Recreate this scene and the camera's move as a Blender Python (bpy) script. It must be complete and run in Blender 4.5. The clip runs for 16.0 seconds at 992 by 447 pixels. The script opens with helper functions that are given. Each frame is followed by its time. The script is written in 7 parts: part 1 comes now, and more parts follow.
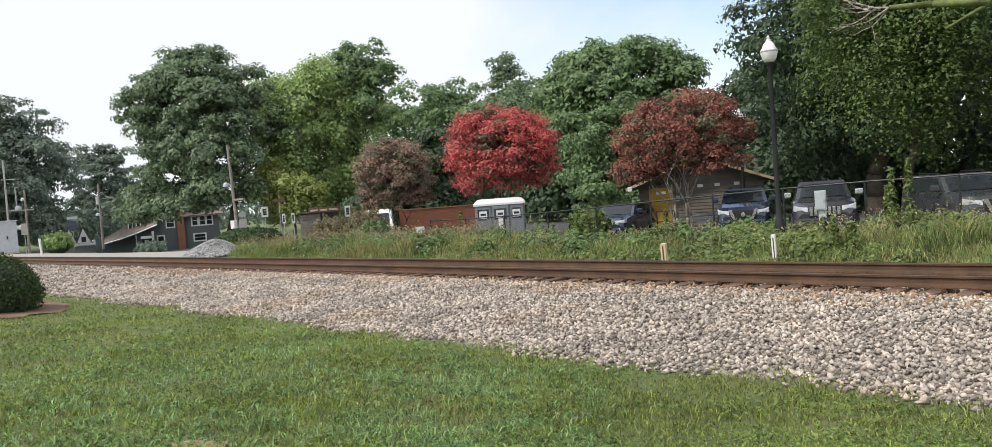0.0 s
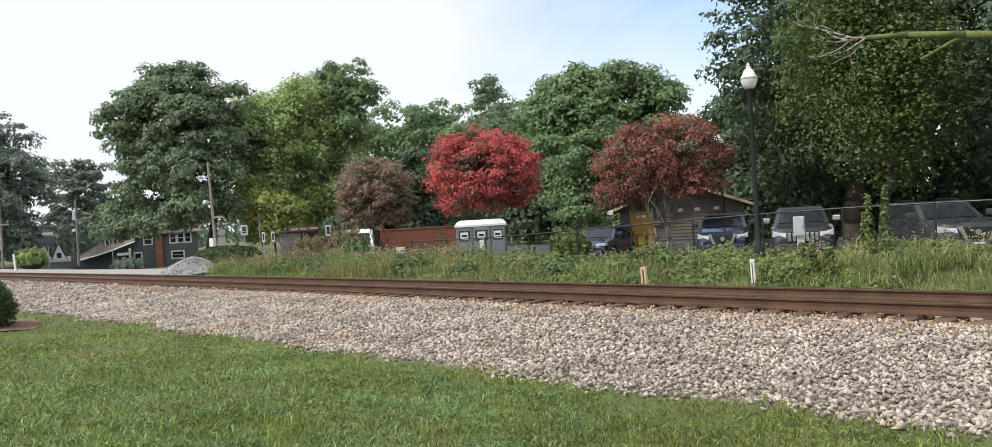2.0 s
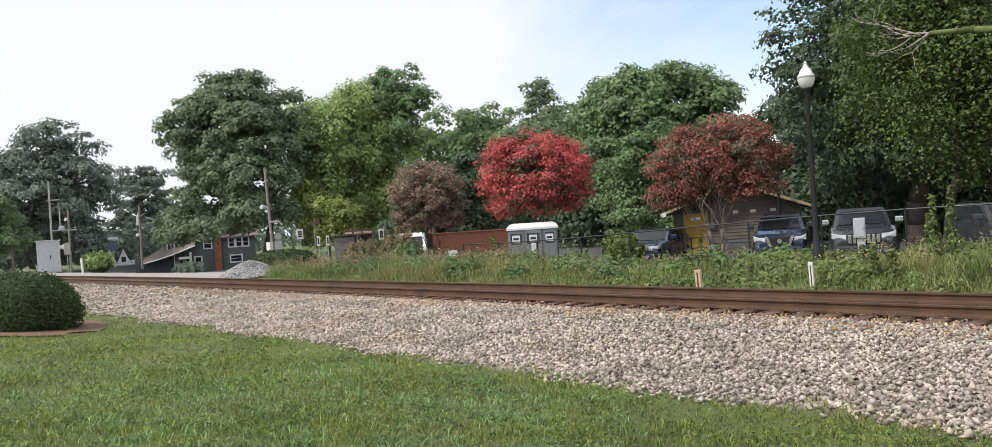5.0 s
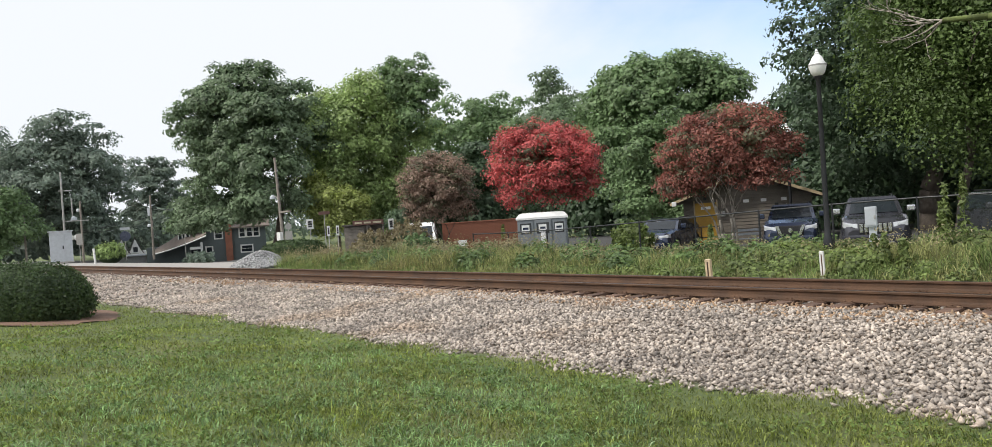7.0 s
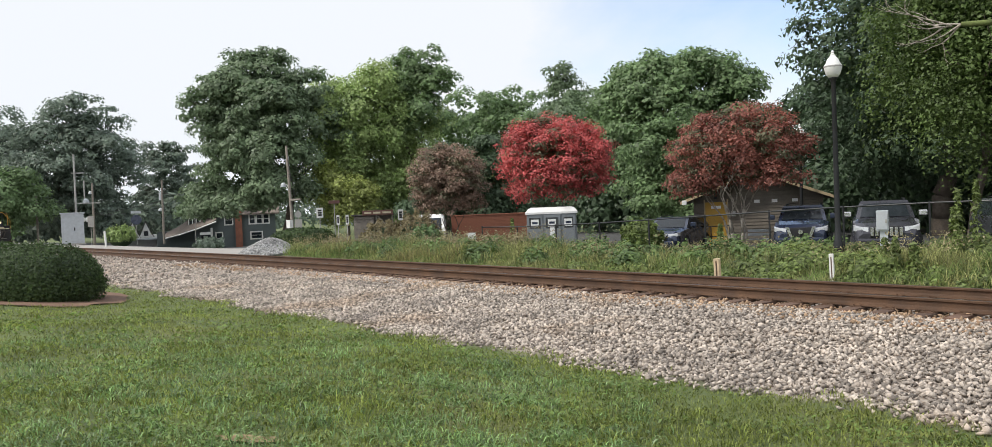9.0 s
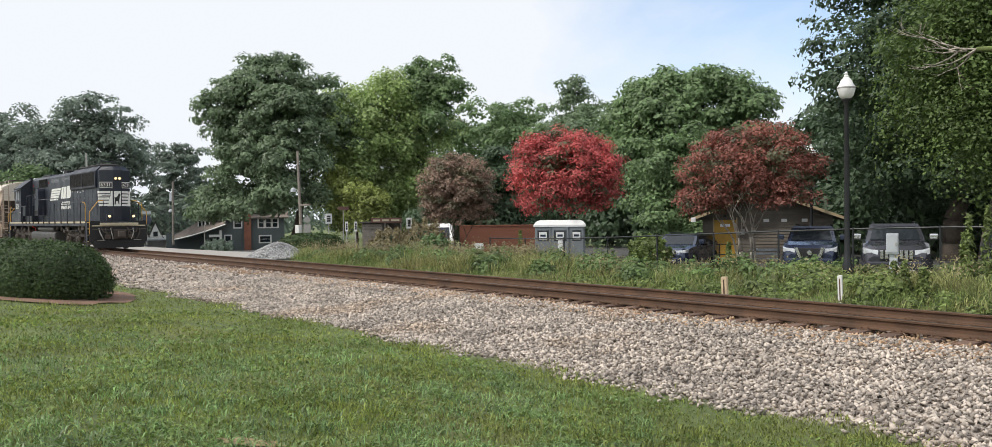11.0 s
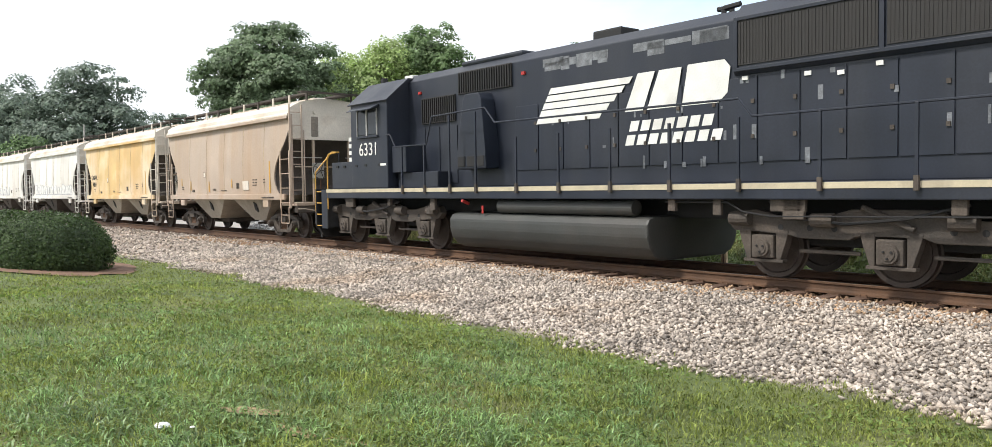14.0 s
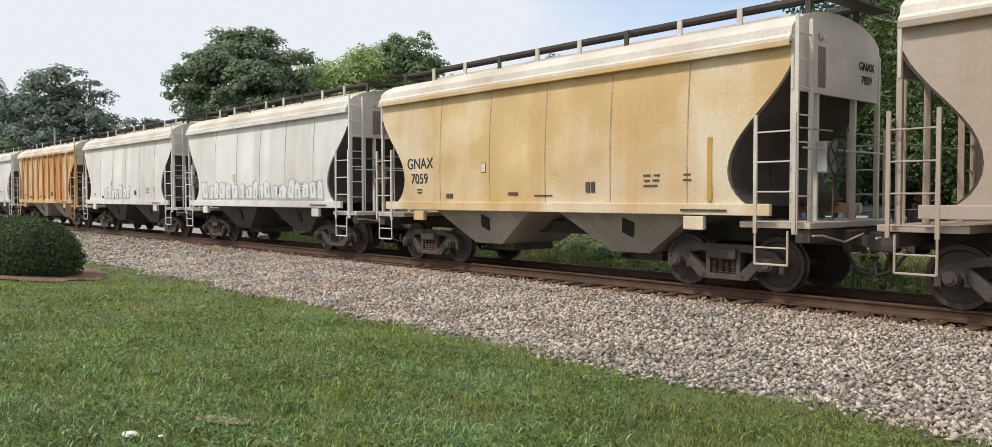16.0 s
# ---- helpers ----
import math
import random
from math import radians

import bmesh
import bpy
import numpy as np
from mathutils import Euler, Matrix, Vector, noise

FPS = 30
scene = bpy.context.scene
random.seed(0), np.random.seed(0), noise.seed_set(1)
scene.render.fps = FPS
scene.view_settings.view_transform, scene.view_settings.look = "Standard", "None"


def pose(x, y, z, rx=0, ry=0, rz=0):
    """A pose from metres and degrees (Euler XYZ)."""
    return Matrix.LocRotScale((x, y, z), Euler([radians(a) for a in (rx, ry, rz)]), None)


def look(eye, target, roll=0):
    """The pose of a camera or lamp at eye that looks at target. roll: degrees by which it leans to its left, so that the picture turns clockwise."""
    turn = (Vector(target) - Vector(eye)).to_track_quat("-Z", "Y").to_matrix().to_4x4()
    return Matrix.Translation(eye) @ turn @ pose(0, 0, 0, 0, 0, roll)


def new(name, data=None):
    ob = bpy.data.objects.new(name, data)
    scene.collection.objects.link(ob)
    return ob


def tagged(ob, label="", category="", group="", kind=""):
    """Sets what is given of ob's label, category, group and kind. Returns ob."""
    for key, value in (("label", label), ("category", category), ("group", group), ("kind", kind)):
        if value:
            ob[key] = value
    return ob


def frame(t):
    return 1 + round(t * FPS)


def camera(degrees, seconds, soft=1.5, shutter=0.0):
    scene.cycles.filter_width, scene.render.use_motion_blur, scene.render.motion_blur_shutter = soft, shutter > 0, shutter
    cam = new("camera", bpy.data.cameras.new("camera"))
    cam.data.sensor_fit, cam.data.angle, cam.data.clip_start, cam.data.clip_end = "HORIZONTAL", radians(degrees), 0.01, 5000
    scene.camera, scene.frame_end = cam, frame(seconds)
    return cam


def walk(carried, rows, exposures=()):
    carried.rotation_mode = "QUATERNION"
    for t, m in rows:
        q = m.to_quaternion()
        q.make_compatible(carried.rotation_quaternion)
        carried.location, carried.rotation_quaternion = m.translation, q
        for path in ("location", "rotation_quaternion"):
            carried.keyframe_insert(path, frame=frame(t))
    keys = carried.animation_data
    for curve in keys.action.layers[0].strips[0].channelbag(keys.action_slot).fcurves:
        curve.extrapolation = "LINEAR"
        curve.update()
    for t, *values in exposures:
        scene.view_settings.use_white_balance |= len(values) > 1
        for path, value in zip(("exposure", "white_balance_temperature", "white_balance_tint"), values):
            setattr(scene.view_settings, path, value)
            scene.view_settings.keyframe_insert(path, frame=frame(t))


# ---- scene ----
cam = camera(63.0, 16.0, 0.65)
# seconds, heading, pitch, lean of a hand-held camera 1.6 m above the lawn
TURNS = [
    (0.0, 46.46, -1.97, 4.21),
    (0.5, 46.99, -1.90, 4.20),
    (1.0, 45.69, -1.23, 3.39),
    (1.5, 45.95, -0.92, 3.63),
    (2.0, 45.14, -0.54, 3.41),
    (2.5, 47.18, -0.67, 3.63),
    (3.0, 48.49, -1.10, 4.05),
    (3.5, 49.47, -0.77, 3.84),
    (4.0, 49.16, -0.31, 4.03),
    (6.5, 48.38, -0.16, 3.25),
    (7.0, 49.48, -0.78, 3.82),
    (7.5, 49.47, -0.62, 3.78),
    (8.0, 50.12, -1.09, 3.67),
    (8.5, 50.31, -1.23, 2.90),
    (10.8, 50.12, -0.38, 0.99),
    (11.0, 50.77, -0.40, 0.54),
    (11.5, 50.29, -0.42, 0.18),
    (12.0, 50.66, -0.59, 0.47),
    (12.5, 51.44, -1.22, 0.42),
    (13.0, 50.59, -1.53, 0.77),
    (13.5, 50.86, -2.36, 1.04),
    (14.0, 50.74, -2.54, 0.79),
    (14.5, 49.96, -2.18, -0.40),
    (15.0, 52.27, -2.18, -0.47),
    (15.5, 50.96, -2.26, -0.55),
    (16.0, 49.04, -1.87, 0.05),
]
walk(cam, [(t, pose(0, 0, 1.6, 90 + p, r, yaw)) for t, yaw, p, r in TURNS], [(0, 0.12), (8, 0.06), (11, 0.03), (12.5, 0.18), (13.5, 0.3), (14, 0.44), (14.5, 0.4), (15.0, 0.19), (15.5, -0.10), (16, -0.10)])

# ---- world, sun ----
world = bpy.data.worlds.new("sky")
scene.world = world
world.use_nodes = True
wn, wl = world.node_tree.nodes, world.node_tree.links
wn.clear()
SUN_EL, SUN_AZ = radians(52), radians(205)
sky = wn.new("ShaderNodeTexSky")
sky.sky_type, sky.sun_disc, sky.sun_elevation, sky.sun_rotation = "NISHITA", False, SUN_EL, SUN_AZ
sky.dust_density, sky.ozone_density = 0.7, 2.0
coord = wn.new("ShaderNodeTexCoord")
stretch = wn.new("ShaderNodeMapping")
stretch.inputs["Scale"].default_value = (1.0, 1.0, 3.2)
stretch.inputs["Rotation"].default_value = (0.25, 0.1, 0.3)
cloud = wn.new("ShaderNodeTexNoise")
cloud.inputs["Scale"].default_value, cloud.inputs["Detail"].default_value = 1.7, 7.0
cloud.inputs["Roughness"].default_value, cloud.inputs["Distortion"].default_value = 0.55, 0.6
toward = wn.new("ShaderNodeVectorMath")
toward.operation = "DOT_PRODUCT"
toward.inputs[1].default_value = (-0.38, 0.80, 0.46)
clear = wn.new("ShaderNodeMapRange")
for k, v in zip(("From Min", "From Max", "To Min", "To Max"), (0.86, 1.0, 0.45, -0.34)):
    clear.inputs[k].default_value = v
add = wn.new("ShaderNodeMath")
ramp = wn.new("ShaderNodeMapRange")
for k, v in zip(("From Min", "From Max", "To Min", "To Max"), (0.36, 0.72, 0.22, 1.0)):
    ramp.inputs[k].default_value = v
mixc = wn.new("ShaderNodeMix")
mixc.data_type = "RGBA"
mixc.inputs["B"].default_value = (6.1, 6.35, 6.75, 1)
back = wn.new("ShaderNodeBackground")
back.inputs["Strength"].default_value = 0.145
wout = wn.new("ShaderNodeOutputWorld")
wl.new(coord.outputs["Generated"], stretch.inputs["Vector"])
wl.new(stretch.outputs["Vector"], cloud.inputs["Vector"])
wl.new(coord.outputs["Generated"], toward.inputs[0])
wl.new(toward.outputs["Value"], clear.inputs["Value"])
wl.new(cloud.outputs["Fac"], add.inputs[0])
wl.new(clear.outputs["Result"], add.inputs[1])
wl.new(add.outputs["Value"], ramp.inputs["Value"])
wl.new(ramp.outputs["Result"], mixc.inputs["Factor"])
bright = wn.new("ShaderNodeVectorMath")
bright.operation = "SCALE"
bright.inputs["Scale"].default_value = 1.4
wl.new(sky.outputs["Color"], bright.inputs[0])
wl.new(bright.outputs["Vector"], mixc.inputs["A"])
wl.new(mixc.outputs["Result"], back.inputs["Color"])
wl.new(back.outputs["Background"], wout.inputs["Surface"])

sun = new("sun", bpy.data.lights.new("sun", "SUN"))
sun.data.energy, sun.data.angle, sun.data.color = 3.0, radians(6), (1.0, 0.95, 0.87)
sun_from = Vector((math.sin(SUN_AZ) * math.cos(SUN_EL), math.cos(SUN_AZ) * math.cos(SUN_EL), math.sin(SUN_EL)))
sun.matrix_world = look(sun_from * 50, (0, 0, 0))


# ---- materials ----
def mat(name, color, rough=0.8, metal=0.0, vary=0.25, scale=3.0, fine=40.0, bump=0.15, second=None, amount=0.5,
        streak=None, island=0.0, obj=0.0, leafy=0.0, coat=0.0):
    """A surface with coarse and fine variation. second: a stain colour laid on in patches; streak: (colour, amount) of vertical runs."""
    m = bpy.data.materials.new(name)
    m.use_nodes = True
    n, l = m.node_tree.nodes, m.node_tree.links
    b = n["Principled BSDF"]
    b.inputs["Roughness"].default_value, b.inputs["Metallic"].default_value = rough, metal
    if coat:
        b.inputs["Coat Weight"].default_value = coat
    tc = n.new("ShaderNodeTexCoord")

    def noise_at(s, detail=5.0, squash=None):
        x = n.new("ShaderNodeTexNoise")
        x.inputs["Scale"].default_value, x.inputs["Detail"].default_value = s, detail
        src = tc.outputs["Object"]
        if squash:
            mp = n.new("ShaderNodeMapping")
            mp.inputs["Scale"].default_value = squash
            l.new(src, mp.inputs["Vector"])
            src = mp.outputs["Vector"]
        l.new(src, x.inputs["Vector"])
        return x.outputs["Fac"]

    def ranged(v, lo, hi, a, c):
        r = n.new("ShaderNodeMapRange")
        for k, w in zip(("From Min", "From Max", "To Min", "To Max"), (lo, hi, a, c)):
            r.inputs[k].default_value = w
        l.new(v, r.inputs["Value"])
        return r.outputs["Result"]

    def mixed(a, c, f):
        x = n.new("ShaderNodeMix")
        x.data_type = "RGBA"
        for sock, v in (("A", a), ("B", c)):
            if isinstance(v, tuple):
                x.inputs[sock].default_value = (*v, 1)
            else:
                l.new(v, x.inputs[sock])
        l.new(f, x.inputs["Factor"])
        return x.outputs["Result"]

    def scaled(c, f):
        x = n.new("ShaderNodeVectorMath")
        x.operation = "SCALE"
        l.new(c, x.inputs[0])
        l.new(f, x.inputs["Scale"])
        return x.outputs["Vector"]

    coarse, grain = noise_at(scale), noise_at(fine, 3.0)
    dark = tuple(c * (1 - vary) for c in color)
    light = tuple(min(1, c * (1 + vary)) for c in color)
    col = mixed(dark, light, ranged(coarse, 0.3, 0.7, 0, 1))
    if second:
        col = mixed(col, second, ranged(noise_at(scale * 0.37 + 0.11), 0.60 - 0.22 * amount, 0.66, 0, min(1, amount * 1.25)))
    if streak:
        col = mixed(col, streak[0], ranged(noise_at(1.0, 4.0, (1.1, 1.1, 0.10)), 0.44, 0.64, 0, streak[1]))
    col = scaled(col, ranged(grain, 0.25, 0.75, 1 - vary * 0.6, 1 + vary * 0.6))
    if island:
        g = n.new("ShaderNodeNewGeometry")
        col = scaled(col, ranged(g.outputs["Random Per Island"], 0, 1, 1 - island, 1 + island))
    if obj:
        g = n.new("ShaderNodeObjectInfo")
        col = scaled(col, ranged(g.outputs["Random"], 0, 1, 1 - obj, 1 + obj))
    l.new(col, b.inputs["Base Color"])
    if rough > 0.25:
        l.new(ranged(coarse, 0.3, 0.7, max(0.05, rough - 0.12), min(1, rough + 0.1)), b.inputs["Roughness"])
    if bump:
        bp = n.new("ShaderNodeBump")
        bp.inputs["Strength"].default_value, bp.inputs["Distance"].default_value = bump, 0.02
        l.new(grain, bp.inputs["Height"])
        l.new(bp.outputs["Normal"], b.inputs["Normal"])
    if leafy:
        t = n.new("ShaderNodeBsdfTranslucent")
        ms = n.new("ShaderNodeMixShader")
        ms.inputs["Fac"].default_value = leafy
        l.new(col, t.inputs["Color"])
        l.new(b.outputs["BSDF"], ms.inputs[1])
        l.new(t.outputs["BSDF"], ms.inputs[2])
        l.new(ms.outputs["Shader"], n["Material Output"].inputs["Surface"])
    return m


def leaf_mat(name, color, spread=0.35, second=None):
    return mat(name, color, 0.62, vary=0.28, scale=0.5, fine=9, bump=0, island=spread, leafy=0.34, second=second, amount=0.45)


GRASS = mat("grass_blades", (0.208, 0.25, 0.055), 0.6, vary=0.35, scale=0.7, fine=6, bump=0, island=0.6, leafy=0.25, second=(0.22, 0.22, 0.07), amount=0.35)
TUFT = mat("coarse_grass_blades", (0.18, 0.285, 0.10), 0.5, vary=0.3, scale=0.9, fine=6, bump=0, island=0.6, leafy=0.25)
WEEDS = mat("weed_blades", (0.27, 0.28, 0.11), 0.75, vary=0.35, scale=0.45, fine=6, bump=0, island=0.6, leafy=0.25, second=(0.30, 0.27, 0.11), amount=0.6)
BANKGRASS = mat("bank_grass_blades", (0.16, 0.225, 0.065), 0.7, vary=0.35, scale=0.5, fine=6, bump=0, island=0.6, leafy=0.25)
SEEDHEAD = leaf_mat("tan_seed_heads", (0.36, 0.31, 0.17), 0.3)
HERB = leaf_mat("bank_herb_leaves", (0.13, 0.20, 0.065), 0.45)
DRYHERB = leaf_mat("dry_herb_leaves", (0.24, 0.20, 0.11), 0.4, second=(0.13, 0.17, 0.06))
VINE = leaf_mat("vine_leaves", (0.15, 0.20, 0.055), 0.5)
BALLAST = mat("ballast_stone", (0.385, 0.332, 0.285), 0.9, vary=0.3, scale=1.2, fine=60, bump=0.4, island=0.6, second=(0.38, 0.27, 0.18), amount=0.35)
RUSTSTONE = mat("rust_stained_stone", (0.36, 0.245, 0.155), 0.9, vary=0.3, scale=1.5, fine=60, bump=0.4, island=0.45, second=(0.22, 0.12, 0.07), amount=0.5)
STEEL_RUST = mat("rusty_rail_steel", (0.108, 0.060, 0.035), 0.7, 0.25, vary=0.3, scale=3, fine=50, second=(0.07, 0.042, 0.03), amount=0.4)
RAIL_TOP = mat("worn_rail_head", (0.10, 0.085, 0.075), 0.38, 0.8, vary=0.15, fine=30, bump=0.05)
TIE_WOOD = mat("creosoted_tie_wood", (0.11, 0.065, 0.045), 0.9, vary=0.35, scale=4, fine=60, bump=0.5, obj=0.3, second=(0.24, 0.12, 0.065), amount=0.5)
BARK = mat("tree_bark", (0.13, 0.105, 0.085), 0.95, vary=0.35, scale=3, fine=20, bump=0.6)
PALE_BARK = mat("bare_grey_twigs", (0.36, 0.32, 0.27), 0.9, vary=0.25, scale=4, fine=20, bump=0.4)
MOSS_BARK = mat("fern_covered_bark", (0.12, 0.15, 0.045), 0.95, vary=0.4, scale=3, fine=14, bump=0.6)
OAK = leaf_mat("oak_leaves", (0.165, 0.23, 0.128))
# distance haze put into the leaf colour: paler and bluer than the near oak
OAK_HAZED = leaf_mat("hazed_oak_leaves", (0.175, 0.225, 0.175))
LOCUST = leaf_mat("pale_green_leaves", (0.33, 0.43, 0.16), 0.3, second=(0.26, 0.36, 0.16))
YELLOWLEAF = leaf_mat("yellow_green_leaves", (0.30, 0.35, 0.10), 0.4)
MIDGREEN = leaf_mat("mid_green_leaves", (0.165, 0.25, 0.108))
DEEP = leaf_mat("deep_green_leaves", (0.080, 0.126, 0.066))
HANGING = leaf_mat("hanging_leaves", (0.105, 0.16, 0.042), 0.35)
REDBLOOM = leaf_mat("red_blossom", (0.56, 0.125, 0.12), 0.35)
DULLRED = leaf_mat("faded_red_blossom", (0.31, 0.12, 0.09), 0.45)
BROWNLEAF = leaf_mat("bronze_leaves", (0.31, 0.215, 0.16), 0.35)
BRONZEGREEN = leaf_mat("bronze_green_leaves", (0.13, 0.125, 0.07), 0.35)
MULCH = mat("brown_mulch", (0.17, 0.10, 0.065), 0.95, vary=0.3, scale=4, fine=30, bump=0.5)
CLOVER = leaf_mat("clover_leaves", (0.145, 0.215, 0.05), 0.4)
BOXWOOD = leaf_mat("clipped_boxwood_leaves", (0.052, 0.088, 0.026), 0.4)
BLACKPAINT = mat("black_locomotive_paint", (0.0105, 0.0150, 0.027), 0.5, vary=0.25, scale=1.2, fine=30, bump=0.05, streak=((0.07, 0.07, 0.075), 0.16))
SOOTY = mat("sooty_black_steel", (0.016, 0.016, 0.017), 0.75, vary=0.4, scale=2, fine=30, bump=0.2)
TRUCK = mat("dusty_cast_steel", (0.076, 0.062, 0.051), 0.85, vary=0.4, scale=2.4, fine=30, bump=0.3, second=(0.05, 0.045, 0.04), amount=0.5)
TANKMAT = mat("dusty_fuel_tank_paint", (0.045, 0.048, 0.046), 0.55, vary=0.25, scale=1.5, fine=30, bump=0.1, second=(0.07, 0.062, 0.055), amount=0.35)
DARKGRILLE = mat("radiator_grille", (0.020, 0.0185, 0.018), 0.7, vary=0.3, scale=6, fine=60, bump=0.3)
WHITEPAINT = mat("weathered_white_paint", (0.72, 0.72, 0.69), 0.6, vary=0.08, scale=3, fine=30, bump=0.03, second=(0.45, 0.42, 0.38), amount=0.25)
CREAMPAINT = mat("cream_stripe_paint", (0.50, 0.44, 0.31), 0.6, vary=0.12, scale=4, fine=30, bump=0.03, second=(0.3, 0.26, 0.2), amount=0.35)
YELLOWPAINT = mat("yellow_handrail_paint", (0.52, 0.30, 0.055), 0.55, vary=0.15, scale=5, fine=30, bump=0.03)
WHEELSTEEL = mat("wheel_steel", (0.075, 0.06, 0.052), 0.6, 0.5, vary=0.3, scale=4, fine=40)
HTAUPE = mat("faded_taupe_hopper_paint", (0.44, 0.355, 0.29), 0.7, vary=0.12, scale=0.7, fine=20, bump=0.05, second=(0.36, 0.28, 0.21), amount=0.55, streak=((0.38, 0.25, 0.15), 0.5))
HYELLOW = mat("faded_yellow_hopper_paint", (0.63, 0.445, 0.205), 0.7, vary=0.14, scale=0.8, fine=20, bump=0.05, second=(0.71, 0.63, 0.50), amount=0.8, streak=((0.56, 0.34, 0.14), 0.6))
HWHITE = mat("dirty_white_hopper_paint", (0.74, 0.73, 0.70), 0.7, vary=0.10, scale=0.7, fine=20, bump=0.05, second=(0.50, 0.47, 0.43), amount=0.45, streak=((0.42, 0.36, 0.30), 0.4))
HRUST = mat("rust_streaked_hopper_paint", (0.60, 0.40, 0.20), 0.75, vary=0.15, scale=0.8, fine=20, bump=0.08, second=(0.66, 0.60, 0.50), amount=0.5, streak=((0.50, 0.20, 0.04), 1.0))
HROOF = mat("dusty_white_roof_paint", (0.62, 0.57, 0.50), 0.75, vary=0.15, scale=1, fine=20, bump=0.1, second=(0.42, 0.30, 0.2), amount=0.5)
HSTAIN = mat("dark_grime_run", (0.22, 0.19, 0.16), 0.85, vary=0.3, scale=4, fine=20, bump=0.05)
HSEAM = mat("grimy_weld_seam", (0.42, 0.33, 0.22), 0.8, vary=0.3, scale=3, fine=20, bump=0.1, second=(0.25, 0.2, 0.15), amount=0.4)
HDARK = mat("dark_brown_steel", (0.065, 0.055, 0.048), 0.85, vary=0.35, scale=1.5, fine=20, bump=0.15)
HBAY = mat("dusty_taupe_bay_paint", (0.36, 0.32, 0.265), 0.8, vary=0.25, scale=1.2, fine=20, bump=0.1, second=(0.16, 0.135, 0.11), amount=0.35)
SPRAY = mat("grey_spray_paint", (0.45, 0.45, 0.47), 0.7, vary=0.3, scale=3, bump=0)
PALECHIP = mat("chipped_grey_primer", (0.16, 0.17, 0.185), 0.8, vary=0.4, scale=8, fine=50, bump=0.1)
SOIL = mat("bare_tan_soil", (0.30, 0.22, 0.12), 0.95, vary=0.3, scale=6, fine=40, bump=0.4)
GALV = mat("galvanised_steel", (0.42, 0.41, 0.39), 0.5, 0.5, vary=0.15, scale=5, fine=40)
BLACKIRON = mat("black_painted_iron", (0.018, 0.019, 0.021), 0.45, vary=0.2, scale=4, fine=30, bump=0.05)
FROSTED = mat("frosted_lamp_glass", (0.80, 0.80, 0.78), 0.35, vary=0.05, scale=6, fine=30, bump=0.05)
CONCRETE = mat("weathered_concrete", (0.42, 0.40, 0.37), 0.9, vary=0.18, scale=1.5, fine=30, bump=0.2)
POLEWOOD = mat("grey_pole_wood", (0.26, 0.23, 0.195), 0.9, vary=0.25, scale=3, fine=40, bump=0.3)
RAWWOOD = mat("pale_sawn_wood", (0.55, 0.43, 0.28), 0.85, vary=0.2, scale=6, fine=50, bump=0.2)
REDTRIM = mat("red_marker_paint", (0.40, 0.03, 0.025), 0.5, vary=0.15, scale=6, bump=0.03)
GLASS = mat("dark_window_glass", (0.02, 0.025, 0.03), 0.06, vary=0.1, scale=2, fine=5, bump=0)
GLASS.node_tree.nodes["Principled BSDF"].inputs["Specular IOR Level"].default_value = 0.3
INKBLACK = mat("black_lettering", (0.03, 0.03, 0.03), 0.7, vary=0.15, scale=8, bump=0)


def glow(name, color, power):
    m = bpy.data.materials.new(name)
    m.use_nodes = True
    b = m.node_tree.nodes["Principled BSDF"]
    b.inputs["Base Color"].default_value = (*color, 1)
    b.inputs["Emission Color"].default_value = (*color, 1)
    b.inputs["Emission Strength"].default_value = power
    return m


LAMPON = glow("lit_headlamp", (1.0, 0.74, 0.40), 1.1)


# ---- mesh tools ----
def mesh_np(name, verts, faces, material, smooth=False):
    """A mesh from arrays: verts (n, 3) and faces (m, k), all faces with k corners."""
    verts, faces = np.asarray(verts, np.float32), np.asarray(faces, np.int32)
    me = bpy.data.meshes.new(name)
    me.vertices.add(len(verts))
    me.vertices.foreach_set("co", verts.ravel())
    k = faces.shape[1]
    me.loops.add(faces.size)
    me.loops.foreach_set("vertex_index", faces.ravel())
    me.polygons.add(len(faces))
    me.polygons.foreach_set("loop_start", np.arange(0, faces.size, k, dtype=np.int32))
    me.polygons.foreach_set("loop_total", np.full(len(faces), k, np.int32))
    if smooth:
        me.polygons.foreach_set("use_smooth", np.ones(len(faces), bool))
    me.materials.append(material)
    me.update(calc_edges=True)
    me.validate()
    return me


def part(name, bm, material, parent=None, label="", smooth=False):
    """Links a bmesh as one mesh object, under a thing or a part."""
    me = bpy.data.meshes.new(name)
    bmesh.ops.recalc_face_normals(bm, faces=bm.faces)
    if smooth:
        for f in bm.faces:
            f.smooth = True
    bm.to_mesh(me)
    bm.free()
    me.materials.append(material)
    ob = new(name, me)
    if parent is not None:
        ob.parent = parent
    if label:
        ob["label"] = label
    return ob


def thing(name, m, label, category, group="", kind=""):
    ob = new(name)
    ob.empty_display_size = 0.3
    ob.matrix_basis = m
    return tagged(ob, label, category, group, kind)


